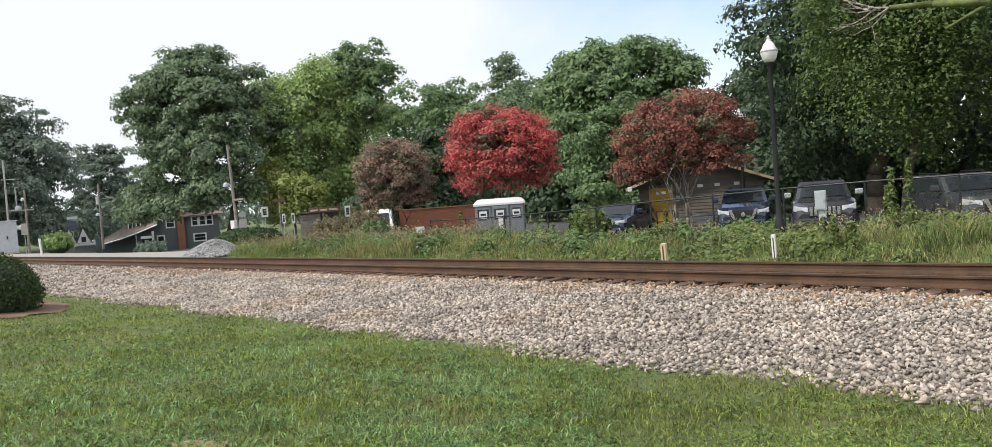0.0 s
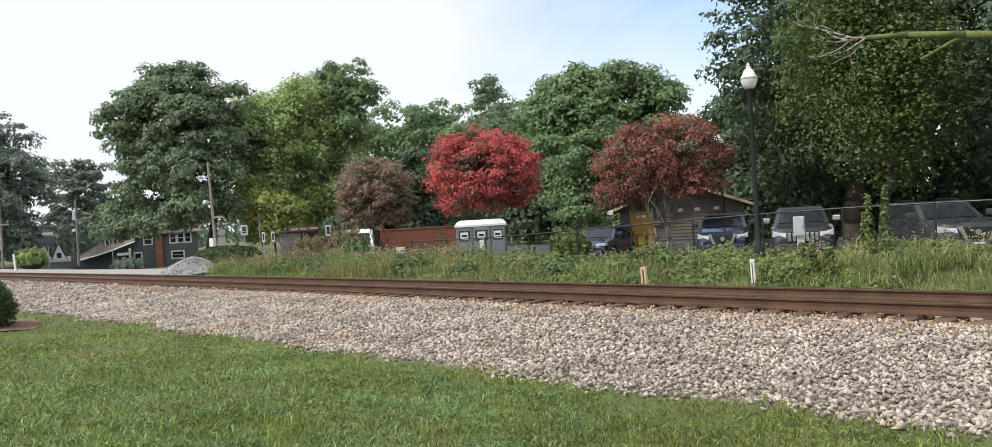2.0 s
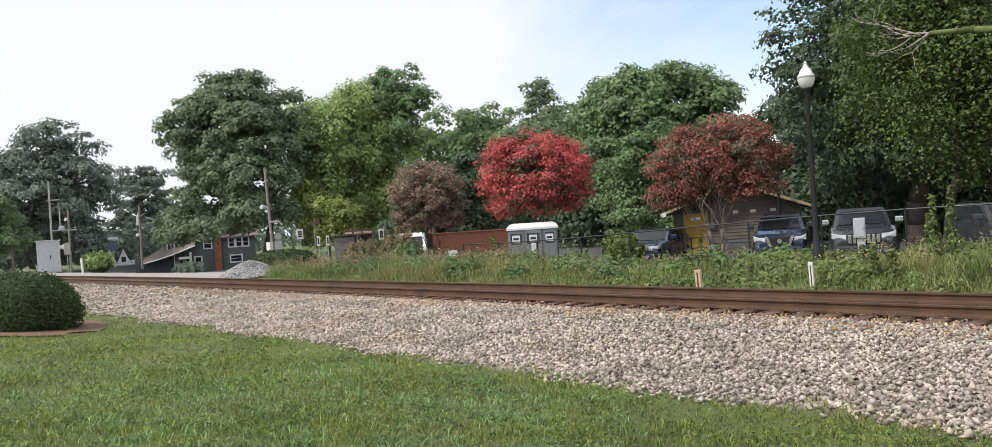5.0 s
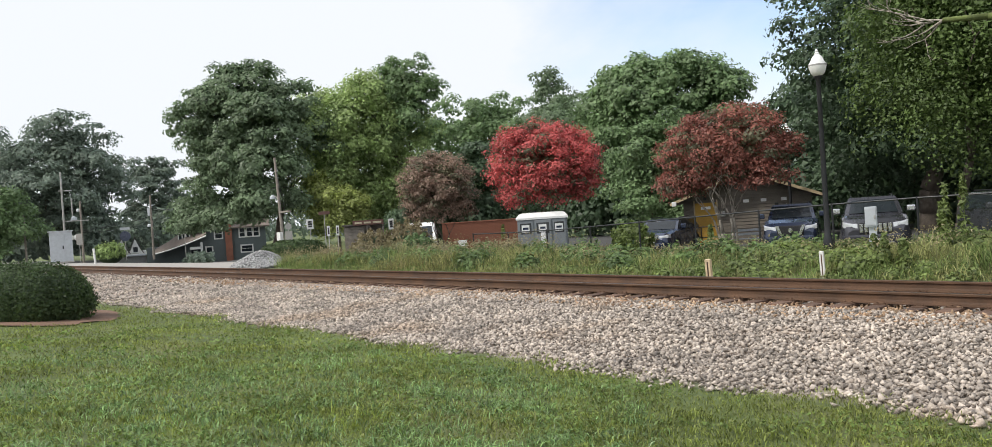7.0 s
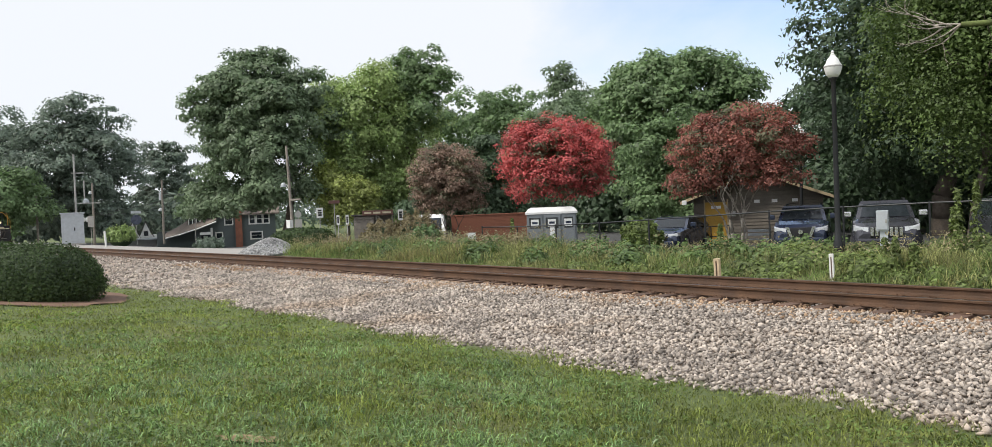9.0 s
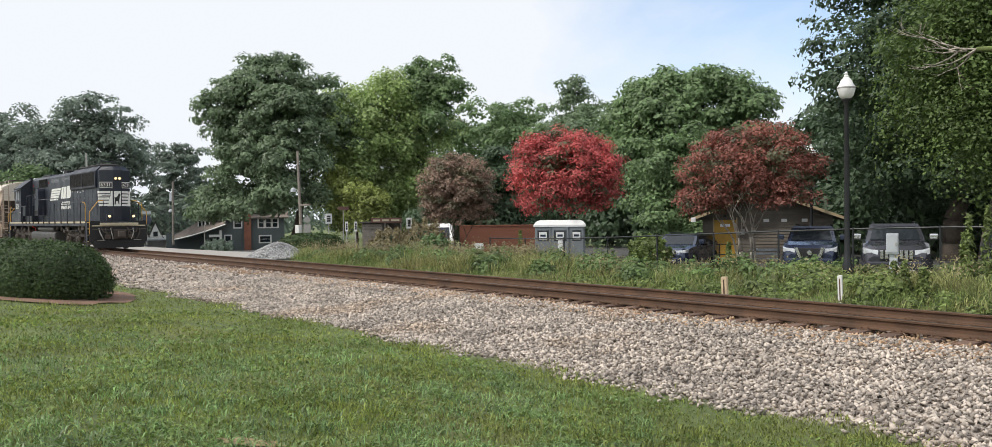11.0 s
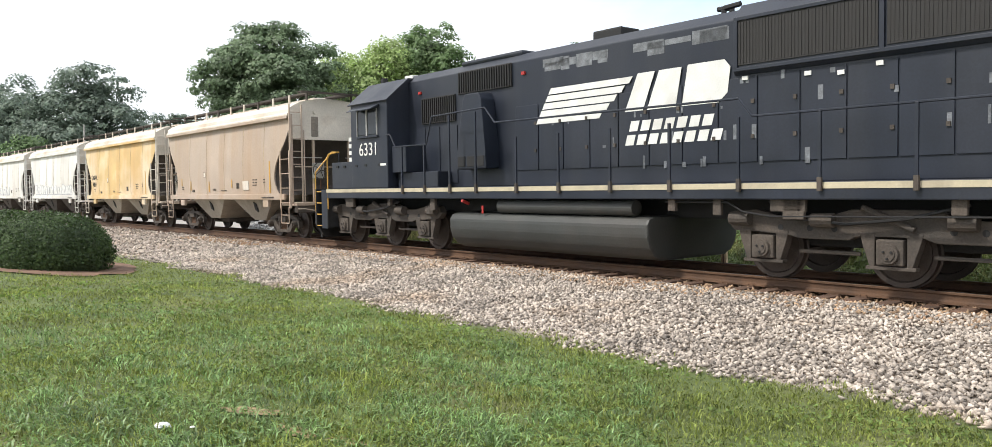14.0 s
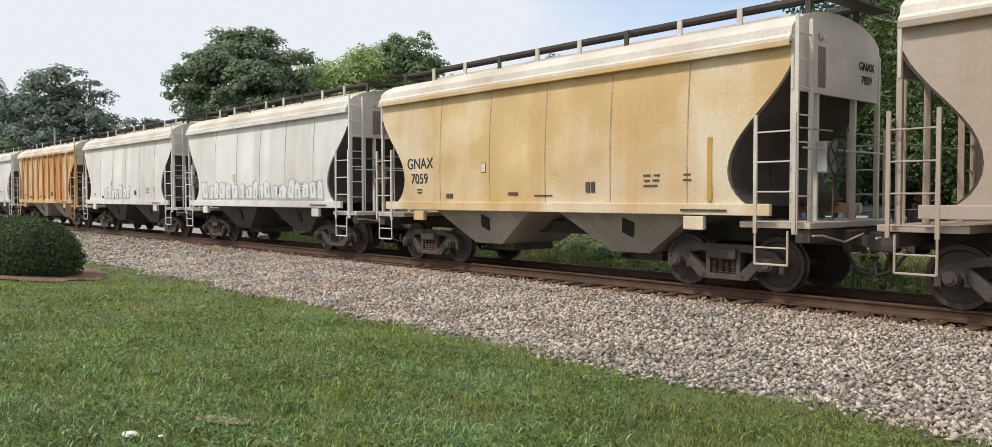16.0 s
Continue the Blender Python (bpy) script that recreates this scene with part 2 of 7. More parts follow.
def box(bm, x0, x1, y0, y1, z0, z1, bevel=0.0):
    r = bmesh.ops.create_cube(bm, size=1.0, matrix=Matrix.Translation(((x0 + x1) / 2, (y0 + y1) / 2, (z0 + z1) / 2))
                              @ Matrix.Diagonal((abs(x1 - x0), abs(y1 - y0), abs(z1 - z0), 1)))
    if bevel:
        edges = list({e for v in r["verts"] for e in v.link_edges})
        bmesh.ops.bevel(bm, geom=edges, offset=bevel, segments=2, affect="EDGES", profile=0.6)
    return bm


def rod(bm, a, b, r0, r1=None, seg=8):
    a, b = Vector(a), Vector(b)
    d = b - a
    m = Matrix.Translation((a + b) / 2) @ d.to_track_quat("Z", "Y").to_matrix().to_4x4()
    bmesh.ops.create_cone(bm, cap_ends=True, segments=seg, radius1=r0, radius2=r0 if r1 is None else r1, depth=d.length, matrix=m)
    return bm


def pipe(bm, points, r, seg=6):
    for a, b in zip(points, points[1:]):
        rod(bm, a, b, r, seg=seg)
    return bm


def extrude(bm, outline, lo, hi, axis="y", bevel=0.0):
    """A prism: outline in the plane across the axis, from lo to hi."""
    def at(p, s):
        return {"y": (p[0], s, p[1]), "x": (s, p[0], p[1]), "z": (p[0], p[1], s)}[axis]
    a = [bm.verts.new(at(p, lo)) for p in outline]
    b = [bm.verts.new(at(p, hi)) for p in outline]
    fs = [bm.faces.new(a), bm.faces.new(b[::-1])]
    for i in range(len(outline)):
        j = (i + 1) % len(outline)
        fs.append(bm.faces.new((a[i], b[i], b[j], a[j])))
    if bevel:
        bmesh.ops.bevel(bm, geom=list({e for f in fs for e in f.edges}), offset=bevel, segments=2, affect="EDGES", profile=0.6)
    return bm


def lathe(bm, profile, seg=16, m=Matrix()):
    rings = []
    for r, z in profile:
        rings.append([bm.verts.new(m @ Vector((r * math.cos(2 * math.pi * i / seg), r * math.sin(2 * math.pi * i / seg), z))) for i in range(seg)])
    for a, b in zip(rings, rings[1:]):
        for i in range(seg):
            bm.faces.new((a[i], a[(i + 1) % seg], b[(i + 1) % seg], b[i]))
    for ring in (rings[0][::-1], rings[-1]):
        bm.faces.new(ring)
    return bm


def B():
    return bmesh.new()


def lettering(name, words, size, m, material, parent, label="", thick=0.004):
    """Flat raised letters in the built-in font, as a mesh; m: the pose of the text's centre."""
    cu = bpy.data.curves.new(name, "FONT")
    cu.body, cu.size, cu.align_x, cu.align_y, cu.extrude = words, size, "CENTER", "CENTER", thick
    tmp = bpy.data.objects.new("tmp", cu)
    me = bpy.data.meshes.new_from_object(tmp)
    bpy.data.objects.remove(tmp)
    me.materials.clear()
    me.materials.append(material)
    ob = new(name, me)
    ob.parent = parent
    ob.matrix_basis = m
    if label:
        ob["label"] = label
    return ob


# ---- ground ----
RAIL_Z, TRACK_Y = 0.03, 13.0


def bend(x):
    """How far the gently curving track swings towards the lawn side at x."""
    return 0.00037 * np.asarray(x, float) ** 2 * (np.abs(x) < 400)


def track_pose(x, z=0.0):
    """A pose on the track's centre line at x, turned along it."""
    return pose(x, TRACK_Y - float(bend(x)), z, 0, 0, math.degrees(math.atan(-0.00074 * x)))


def ease(a, b, v):
    t = np.clip((v - a) / (b - a), 0, 1)
    return t * t * (3 - 2 * t)


def ground_z(x, y):
    """Height of the ground sheet: lawn, ballast bed, weedy bank, parking lot and the crossing road."""
    x, y = np.asarray(x, float), np.asarray(y, float)
    far = -1.5 * ease(50, 95, np.hypot(x, y)) * ease(19, 27, y) * ease(-35, -60, x)
    y = y + bend(np.clip(x, -150, 60))
    lawn = -0.34 * ease(1.5, 7.0, y) + 0.03 * np.sin(x * 0.9 + y * 0.5) * (1 - ease(5, 7, y))
    bed = lawn + 0.155 * ease(7.4, 11.2, y) - 0.035 * ease(11.45, 11.75, y) * (1 - ease(14.25, 14.5, y))
    bank_top = -0.06 + 0.25 * ease(-14, -5, x) - 0.35 * ease(-30, -40, -x * -1)
    bank = ease(14.9, 18.6, y) * (bank_top + 0.2) + (-0.08) * ease(14.4, 15.4, y)
    lot = -(bank_top + 0.5) * ease(21.0, 24.0, y)
    return bed + bank + lot + far


def ground_sheet():
    xs = np.concatenate([[-900, -500, -320, -220, -160], np.arange(-130, -40, 3.0), np.arange(-40, 14, 0.5), [15, 18, 24, 36, 60, 120, 300, 700]])
    ys = np.concatenate([[-600, -200, -60, -20, -8, -3], np.arange(0, 27, 0.4), np.arange(27, 60, 3), [70, 100, 160, 300, 900]])
    X, Y = np.meshgrid(xs, ys, indexing="ij")
    Z = ground_z(X, Y)
    v = np.stack([X, Y, Z], -1).reshape(-1, 3)
    ny = len(ys)
    i, j = np.meshgrid(np.arange(len(xs) - 1), np.arange(ny - 1), indexing="ij")
    a = (i * ny + j).ravel()
    f = np.stack([a, a + ny, a + ny + 1, a + 1], -1)
    m = mat("ground_surface", (0.095, 0.125, 0.036), 0.9, vary=0.3, scale=0.8, fine=12, bump=0.3, second=(0.19, 0.15, 0.08), amount=0.3)
    n, l = m.node_tree.nodes, m.node_tree.links
    base = n["Principled BSDF"].inputs["Base Color"].links[0].from_socket
    geo = n.new("ShaderNodeNewGeometry")
    sep = n.new("ShaderNodeSeparateXYZ")
    l.new(geo.outputs["Position"], sep.inputs[0])
    wob = n.new("ShaderNodeTexNoise")
    wob.inputs["Scale"].default_value, wob.inputs["Detail"].default_value = 0.9, 4
    l.new(geo.outputs["Position"], wob.inputs["Vector"])

    def band(sock, lo, hi):
        """1 past lo..hi along an axis, with a ragged edge."""
        a1 = n.new("ShaderNodeMath")
        a1.operation = "MULTIPLY_ADD"
        a1.inputs[1].default_value = 1.4
        l.new(wob.outputs["Fac"], a1.inputs[0])
        l.new(sock, a1.inputs[2])
        r = n.new("ShaderNodeMapRange")
        r.inputs["From Min"].default_value, r.inputs["From Max"].default_value = lo + 0.7, hi + 0.7
        l.new(a1.outputs["Value"], r.inputs["Value"])
        return r.outputs["Result"]

    def times(a, c):
        x = n.new("ShaderNodeMath")
        x.operation = "MULTIPLY"
        l.new(a, x.inputs[0])
        l.new(c, x.inputs[1])
        return x.outputs["Value"]

    def inv(a):
        x = n.new("ShaderNodeMath")
        x.operation = "SUBTRACT"
        x.inputs[0].default_value = 1
        l.new(a, x.inputs[1])
        return x.outputs["Value"]

    def over(col, c, fac, vary=0.2, s=30.0):
        t = n.new("ShaderNodeTexNoise")
        t.inputs["Scale"].default_value, t.inputs["Detail"].default_value = s, 4
        l.new(geo.outputs["Position"], t.inputs["Vector"])
        c0 = n.new("ShaderNodeMix")
        c0.data_type = "RGBA"
        c0.inputs["A"].default_value = (*[q * (1 - vary) for q in c], 1)
        c0.inputs["B"].default_value = (*[q * (1 + vary) for q in c], 1)
        l.new(t.outputs["Fac"], c0.inputs["Factor"])
        x = n.new("ShaderNodeMix")
        x.data_type = "RGBA"
        l.new(col, x.inputs["A"])
        l.new(c0.outputs["Result"], x.inputs["B"])
        l.new(fac, x.inputs["Factor"])
        return x.outputs["Result"]

    px = sep.outputs["X"]
    sq = n.new("ShaderNodeMath")
    sq.operation = "MULTIPLY"
    l.new(px, sq.inputs[0])
    l.new(px, sq.inputs[1])
    along = n.new("ShaderNodeMath")
    along.operation = "MULTIPLY_ADD"
    along.inputs[1].default_value = 0.00037
    l.new(sq.outputs["Value"], along.inputs[0])
    l.new(sep.outputs["Y"], along.inputs[2])
    py = along.outputs["Value"]
    stones = times(band(py, 6.9, 7.3), inv(band(py, 15.2, 15.8)))
    col = over(base, (0.30, 0.255, 0.215), stones, 0.45, 22.0)
    lot = times(band(py, 22.3, 23.2), inv(band(py, 46, 48)))
    col = over(col, (0.075, 0.075, 0.075), lot)
    road = times(inv(band(px, -40, -37)), times(band(py, 15.2, 15.8), inv(band(py, 24, 27))))
    col = over(col, (0.33, 0.31, 0.29), road)
    l.new(col, n["Principled BSDF"].inputs["Base Color"])
    ob = new("ground", mesh_np("ground", v, f, m, smooth=True))
    tagged(ob, "mown lawn, stony track bed, weedy bank and asphalt lot as one ground", "ground", kind="structure")


ground_sheet()


def stones(name, n, xr, yr, size, label, material=None):
    """Loose crushed stones, each an uneven octahedron lying on the ground."""
    rng = np.random.default_rng(5)
    x = rng.uniform(*xr, n)
    y = rng.uniform(*yr, n)
    edge = 7.0 + 0.14 * np.sin(x * 1.3) + 0.09 * np.sin(x * 3.1 + 1) + rng.normal(0, 0.13, n)
    keep = y > edge
    x, y = x[keep], y[keep] - bend(x[keep])
    n = len(x)
    s = size * rng.uniform(0.55, 1.35, n)
    z = ground_z(x, y) + s * 0.25 + rng.uniform(0, 0.03, n)
    octa = np.array([[1, 0, 0], [-1, 0, 0], [0, 1, 0], [0, -1, 0], [0, 0, 1], [0, 0, -1]], float)
    tri = np.array([[0, 2, 4], [2, 1, 4], [1, 3, 4], [3, 0, 4], [2, 0, 5], [1, 2, 5], [3, 1, 5], [0, 3, 5]])
    v = octa[None] * rng.uniform(0.55, 1.25, (n, 6, 1)) + rng.normal(0, 0.22, (n, 6, 3))
    v *= np.stack([s, s * rng.uniform(0.6, 1, n), s * rng.uniform(0.5, 0.8, n)], -1)[:, None]
    th, ph = rng.uniform(0, 6.283, n), rng.normal(0, 0.5, n)
    c, d, e, g = np.cos(th), np.sin(th), np.cos(ph), np.sin(ph)
    R = np.zeros((n, 3, 3))
    R[:, 0], R[:, 1], R[:, 2] = np.stack([c * e, -d, c * g], -1), np.stack([d * e, c, d * g], -1), np.stack([-g, 0 * g, e], -1)
    v = np.einsum("nij,nkj->nki", R, v) + np.stack([x, y, z], -1)[:, None]
    f = tri[None] + (np.arange(n) * 6)[:, None, None]
    ob = new(name, mesh_np(name, v.reshape(-1, 3), f.reshape(-1, 3), material or BALLAST))
    tagged(ob, label, "ballast", kind="stuff")


# ---- railway track ----
def rail_profile():
    h = [(0.070, 0), (0.070, 0.012), (0.016, 0.032), (0.009, 0.06), (0.009, 0.125), (0.034, 0.142), (0.036, 0.170), (0.028, 0.178)]
    return h + [(-a, b) for a, b in reversed(h)]


def sweep(outline, y0, z0):
    """The outline carried along the curving track, y0 from its centre line."""
    bm = B()
    xs = [-300 + 5.0 * k for k in range(50)] + [-50 + 1.0 * k for k in range(81)] + [35, 45]
    rows = []
    for x in xs:
        c, d = TRACK_Y - float(bend(x)), -0.00074 * x
        k = math.hypot(1, d)
        rows.append([bm.verts.new((x - (y0 + a) * d / k, c + (y0 + a) / k, z0 + b)) for a, b in outline])
    n = len(outline)
    for p, q in zip(rows, rows[1:]):
        for i in range(n):
            bm.faces.new((p[i], p[(i + 1) % n], q[(i + 1) % n], q[i]))
    bm.faces.new(rows[0][::-1]), bm.faces.new(rows[-1])
    return bm


def rail(y):
    t = thing("rail", pose(0, 0, 0), "rusty brown steel rail spiked to wooden ties", "rail", "rails of the track")
    part("rail_body", sweep(rail_profile(), y, RAIL_Z - 0.178), STEEL_RUST, t)
    part("running_surface", sweep([(-0.026, 0.176), (0.026, 0.176), (0.026, 0.1795), (-0.026, 0.1795)], y, RAIL_Z - 0.178), RAIL_TOP, t, "worn dark running surface")
    return t


rail(-0.755)
rail(0.755)


def ties():
    rng = random.Random(3)
    t = thing("track_ties", pose(0, 0, 0), "brown creosoted wooden ties half sunk in ballast", "ties", kind="structure")
    bm = box(B(), -0.11, 0.11, -1.32, 1.32, -0.33, RAIL_Z - 0.182, 0.012)
    first = part("tie", bm, TIE_WOOD, t)
    plate = box(B(), -0.09, 0.09, -0.17, 0.17, 0, 0.014, 0.003)
    for sy in (-0.05, 0.05):
        rod(plate, (sy, -0.10, 0), (sy, -0.10, 0.035), 0.014, seg=6)
        rod(plate, (-sy, 0.10, 0), (-sy, 0.10, 0.035), 0.014, seg=6)
    seat = part("tie_plate", plate, STEEL_RUST, first)
    seat.location = (0, -0.755, RAIL_Z - 0.183)
    far = bpy.data.objects.new("tie_plate", seat.data)
    scene.collection.objects.link(far)
    far.parent, far.location = first, (0, 0.755, RAIL_Z - 0.183)
    spots = [-60 + 0.5 * k + rng.uniform(-0.04, 0.04) for k in range(146)]
    first.matrix_basis = track_pose(spots[0])
    for x in spots[1:]:
        o = bpy.data.objects.new("tie", first.data)
        scene.collection.objects.link(o)
        o.parent = t
        o.matrix_basis = track_pose(x) @ pose(0, rng.uniform(-0.06, 0.06), rng.uniform(-0.012, 0.004), 0, 0, rng.uniform(-1, 1))
        if x > -32:
            for y in (-0.755, 0.755):
                p = bpy.data.objects.new("tie_plate", seat.data)
                scene.collection.objects.link(p)
                p.parent, p.location = o, (0, y, RAIL_Z - 0.183)


ties()


# ---- plants ----
def leaf_cards(cent, norm, size, rng, slim=0.55, corners=4):
    """Small leaves at the given places: folded ones of four corners, or plain ones of three."""
    n = len(cent)
    norm = norm / np.linalg.norm(norm, axis=1, keepdims=True)
    r = rng.normal(size=(n, 3))
    u = np.cross(norm, r)
    u /= np.linalg.norm(u, axis=1, keepdims=True) + 1e-9
    w = np.cross(norm, u)
    s = (size * rng.uniform(0.6, 1.4, n))[:, None]
    if corners == 3:
        v = np.stack([cent - u * s, cent + u * s * 0.6 - w * s * slim * 1.4, cent + u * s * 0.6 + w * s * slim * 1.4], 1)
        return v.reshape(-1, 3), (np.arange(n)[:, None] * 3 + np.arange(3)[None])
    lift = norm * s * 0.18
    v = np.stack([cent - u * s, cent - w * s * slim + lift, cent + u * s, cent + w * s * slim + lift], 1)
    return v.reshape(-1, 3), (np.arange(n)[:, None] * 4 + np.arange(4)[None])


def crown_points(rng, lobes, n, clump, fill=0.55, droop=0.0, per=105):
    """Leaf places on clumps that cover the lobes (x, y, z, rx, ry, rz) of a crown."""
    lobes = np.array(lobes, float)
    area = (lobes[:, 3] * lobes[:, 5])
    which = rng.choice(len(lobes), size=max(8, n // per), p=area / area.sum())
    d = rng.normal(size=(len(which), 3))
    d /= np.linalg.norm(d, axis=1, keepdims=True)
    d[:, 2] = np.where(d[:, 2] < -0.75, -d[:, 2], d[:, 2])
    rad = rng.uniform(fill, 1.06, len(which))[:, None]
    cc = lobes[which, :3] + d * lobes[which, 3:6] * rad
    cs = clump * rng.uniform(0.55, 1.5, len(which))
    k = rng.choice(len(which), n, p=cs ** 2 / (cs ** 2).sum())
    e = rng.normal(size=(n, 3))
    e[:, 2] = np.where(e[:, 2] < -0.4, -e[:, 2], e[:, 2])
    e /= np.linalg.norm(e, axis=1, keepdims=True)
    p = cc[k] + e * (cs[k] * rng.uniform(0.55, 1.12, n))[:, None] * np.array([1.1, 1.1, 0.82])
    if droop:
        p[:, 2] -= droop * rng.uniform(0, 1, n) ** 2
    nrm = e * 0.9 + d[k] * 0.35 + rng.normal(0, 0.38, (n, 3)) + np.array([0, 0, 0.25])
    return p, nrm


def branch(bm, rng, a, d, length, r, depth, spread=0.6, seg=7):
    """A tapered limb in bent pieces that forks as it thins."""
    p, d = Vector(a), Vector(d).normalized()
    steps = 3
    for s in range(steps):
        q = p + d * (length / steps)
        r2 = r * 0.84
        rod(bm, p, q, r, r2, seg)
        d = (d + Vector((rng.gauss(0, 0.16), rng.gauss(0, 0.16), rng.gauss(0.03, 0.1)))).normalized()
        p, r = q, r2
    if depth:
        for k in range(rng.choice((2, 3))):
            a2 = rng.uniform(0, 6.28)
            side = Vector((math.cos(a2), math.sin(a2), 0.25)) * spread
            branch(bm, rng, p, d + side, length * rng.uniform(0.55, 0.8), r * 0.72, depth - 1, spread, max(4, seg - 1))


def tree(x, y, z0, top, wide, low, leaf, label, n=9000, size=0.26, seed=1, trunk=0.3, lobes=None, count=9, clump=0.9,
         bark=None, stems=1, droop=0.0, fill=0.55, name="tree", category="tree", group="", fork=3, inner=None, shift=(0, 0), dome=False):
    """A tree with its base at x, y: crown from low to top, wide across."""
    rng, pr = np.random.default_rng(seed), random.Random(seed)
    t = thing(name, pose(x, y, z0), label, category, group)
    h, c0 = top - z0, low - z0
    rx = wide / 2
    if lobes is None:
        lobes = []
        for k in range(count):
            f = (k + 0.5) / count
            z = c0 + (h - c0) * (0.08 + 0.76 * f)
            prof = math.sin(math.pi * (0.20 + 0.70 * f)) ** 0.6
            a = k * 2.4 + pr.uniform(-0.5, 0.5)
            off = rx * 0.52 * prof
            lobes.append((off * math.cos(a), off * math.sin(a), z, rx * 0.52 * prof + 0.25, rx * 0.52 * prof + 0.25, (h - c0) * 0.20))
        lobes.append((0, 0, (h + c0) / 2, rx * 0.62, rx * 0.62, (h - c0) * 0.42))
    if dome:
        lobes = [(0, 0, (h + c0) / 2 - 0.1, rx * 0.93, rx * 0.93, (h - c0) * 0.48)] * 3
        lobes += [(rx * 0.5 * math.cos(a), rx * 0.5 * math.sin(a), (h + c0) / 2 + (h - c0) * 0.12 * math.sin(3 * a), rx * 0.5, rx * 0.5, (h - c0) * 0.3) for a in np.linspace(0, 5.4, 7)]
    lobes = [(q[0] + shift[0], q[1] + shift[1], *q[2:]) for q in lobes]
    n = int(n * 1.9)
    p, nrm = crown_points(rng, lobes, n, clump, fill, droop, 50 if stems > 1 else 105)
    v, f = leaf_cards(p, nrm, size * (0.80 if stems > 1 else 0.84), rng, corners=3)
    ob = new("crown", mesh_np("crown", v, f, leaf))
    ob.parent = t
    if inner:
        p, nrm = crown_points(rng, lobes, n // 3, clump, 0.45, droop, 50)
        mid = np.array([0, 0, (h + c0) / 2])
        v, f = leaf_cards(mid + (p - mid) * 0.95, nrm, size * 0.95, rng, corners=3)
        ob = new("foliage", mesh_np("foliage", v, f, inner))
        ob.parent = t
        ob["label"] = "dark foliage among the blossom"
    bm = B()
    for s in range(stems):
        a = 6.283 * s / stems + 0.4
        lean = Vector((math.cos(a), math.sin(a), 0)) * (0.28 if stems > 1 else 0.04) + Vector((0, 0, 1))
        r = trunk / (1.5 if stems > 1 else 1)
        branch(bm, pr, (0.1 * math.cos(a) * (stems > 1), 0.1 * math.sin(a) * (stems > 1), -0.3), lean, max(0.8, c0 * 0.55 + (h - c0) * 0.17), r, fork)
    part("trunk", bm, bark or BARK, t, smooth=True)
    return t


tree(-107, 23.5, -1.2, 16.9, 17, 0.5, OAK_HAZED, "tall broad dark green oak behind the crossing", 20000, 0.24, 11, 0.5, count=14, clump=1.1, fill=0.5)
tree(-118.5, 17.0, -1.2, 16.2, 14, 0.5, OAK_HAZED, "broad dark green oak beyond the crossing", 12000, 0.26, 34, 0.45, count=12, clump=1.1, fill=0.5)
tree(-118, 38, -2, 12.8, 11, 1.5, OAK_HAZED, "distant airy green tree behind houses", 7000, 0.24, 12, 0.3, clump=0.8, fill=0.3)
tree(-98, 15.2, -0.4, 7.0, 8.0, 0.0, MIDGREEN, "low bright green tree beside the railway", 8000, 0.2, 13, 0.25, clump=0.9)
OAK_LOBES = [(-1.3, -1.8, 14.2, 3.0, 3.0, 2.3), (1.4, -1.6, 13.3, 2.8, 2.8, 2.6), (-3.8, -2.2, 11.6, 2.6, 2.6, 2.0), (3.0, -2.0, 10.4, 3.2, 3.0, 2.2),
             (-0.4, -2.6, 11.4, 3.4, 3.0, 2.4), (-4.2, -2.6, 8.6, 2.6, 2.6, 1.7), (0.6, -3.0, 8.2, 4.2, 3.4, 2.2), (3.6, -2.2, 7.2, 3.4, 3.0, 1.9),
             (-3.6, -3.0, 6.0, 3.6, 3.0, 1.7), (0.4, -3.4, 5.2, 4.6, 3.4, 1.8), (-5.6, -4.4, 4.2, 3.2, 2.6, 1.0), (4.0, -2.4, 4.4, 3.2, 3.0, 1.4), (-2.0, -4.2, 3.6, 4.0, 2.6, 0.9), (-5.0, -5.0, 3.0, 3.4, 2.2, 0.8), (1.6, -4.4, 2.9, 3.6, 2.2, 0.8),
             (-2.2, -5.9, 11.6, 2.0, 2.0, 1.5), (-2.0, -5.4, 9.6, 2.0, 2.0, 1.1), (-1.6, -4.4, 13.0, 2.0, 2.0, 1.5), (1.6, 1.4, 12.6, 2.4, 2.4, 1.9), (2.0, 2.2, 9.4, 2.6, 2.6, 2.0)]
tree(-65.2, 30.7, -0.9, 16.2, 13.4, 0.9, OAK, "very tall dense dark green oak", 42000, 0.18, 14, 0.5, lobes=OAK_LOBES, clump=0.75, fill=0.62)
tree(-64.5, 39.5, -0.4, 15.4, 15.0, 0.4, LOCUST, "broad feathery pale green tree", 40000, 0.17, 15, 0.4, count=15, clump=0.8, droop=1.1, fill=0.5)
tree(-61.6, 42.3, -0.4, 17.6, 8.4, 6.0, MIDGREEN, "thin airy treetop with visible limbs", 8500, 0.17, 16, 0.3, clump=0.65, fill=0.4, fork=4,
     lobes=[(-2.2, 0, 14.7, 1.7, 1.5, 1.5), (-0.6, 0, 15.6, 1.3, 1.2, 1.0), (2.4, 0, 14.5, 1.9, 1.5, 1.6), (0.6, 0, 13.4, 2.4, 2.0, 1.6), (3.4, 0, 12.8, 1.8, 1.5, 1.4), (-2.6, 0, 12.2, 2.0, 2.0, 1.6), (1.4, 0, 10.6, 3.0, 2.4, 1.8)])
tree(-70, 58, -0.4, 15.4, 22, 0.5, MIDGREEN, "broad mid-green woodland tree behind others", 18000, 0.24, 17, 0.35, count=13, clump=0.95)
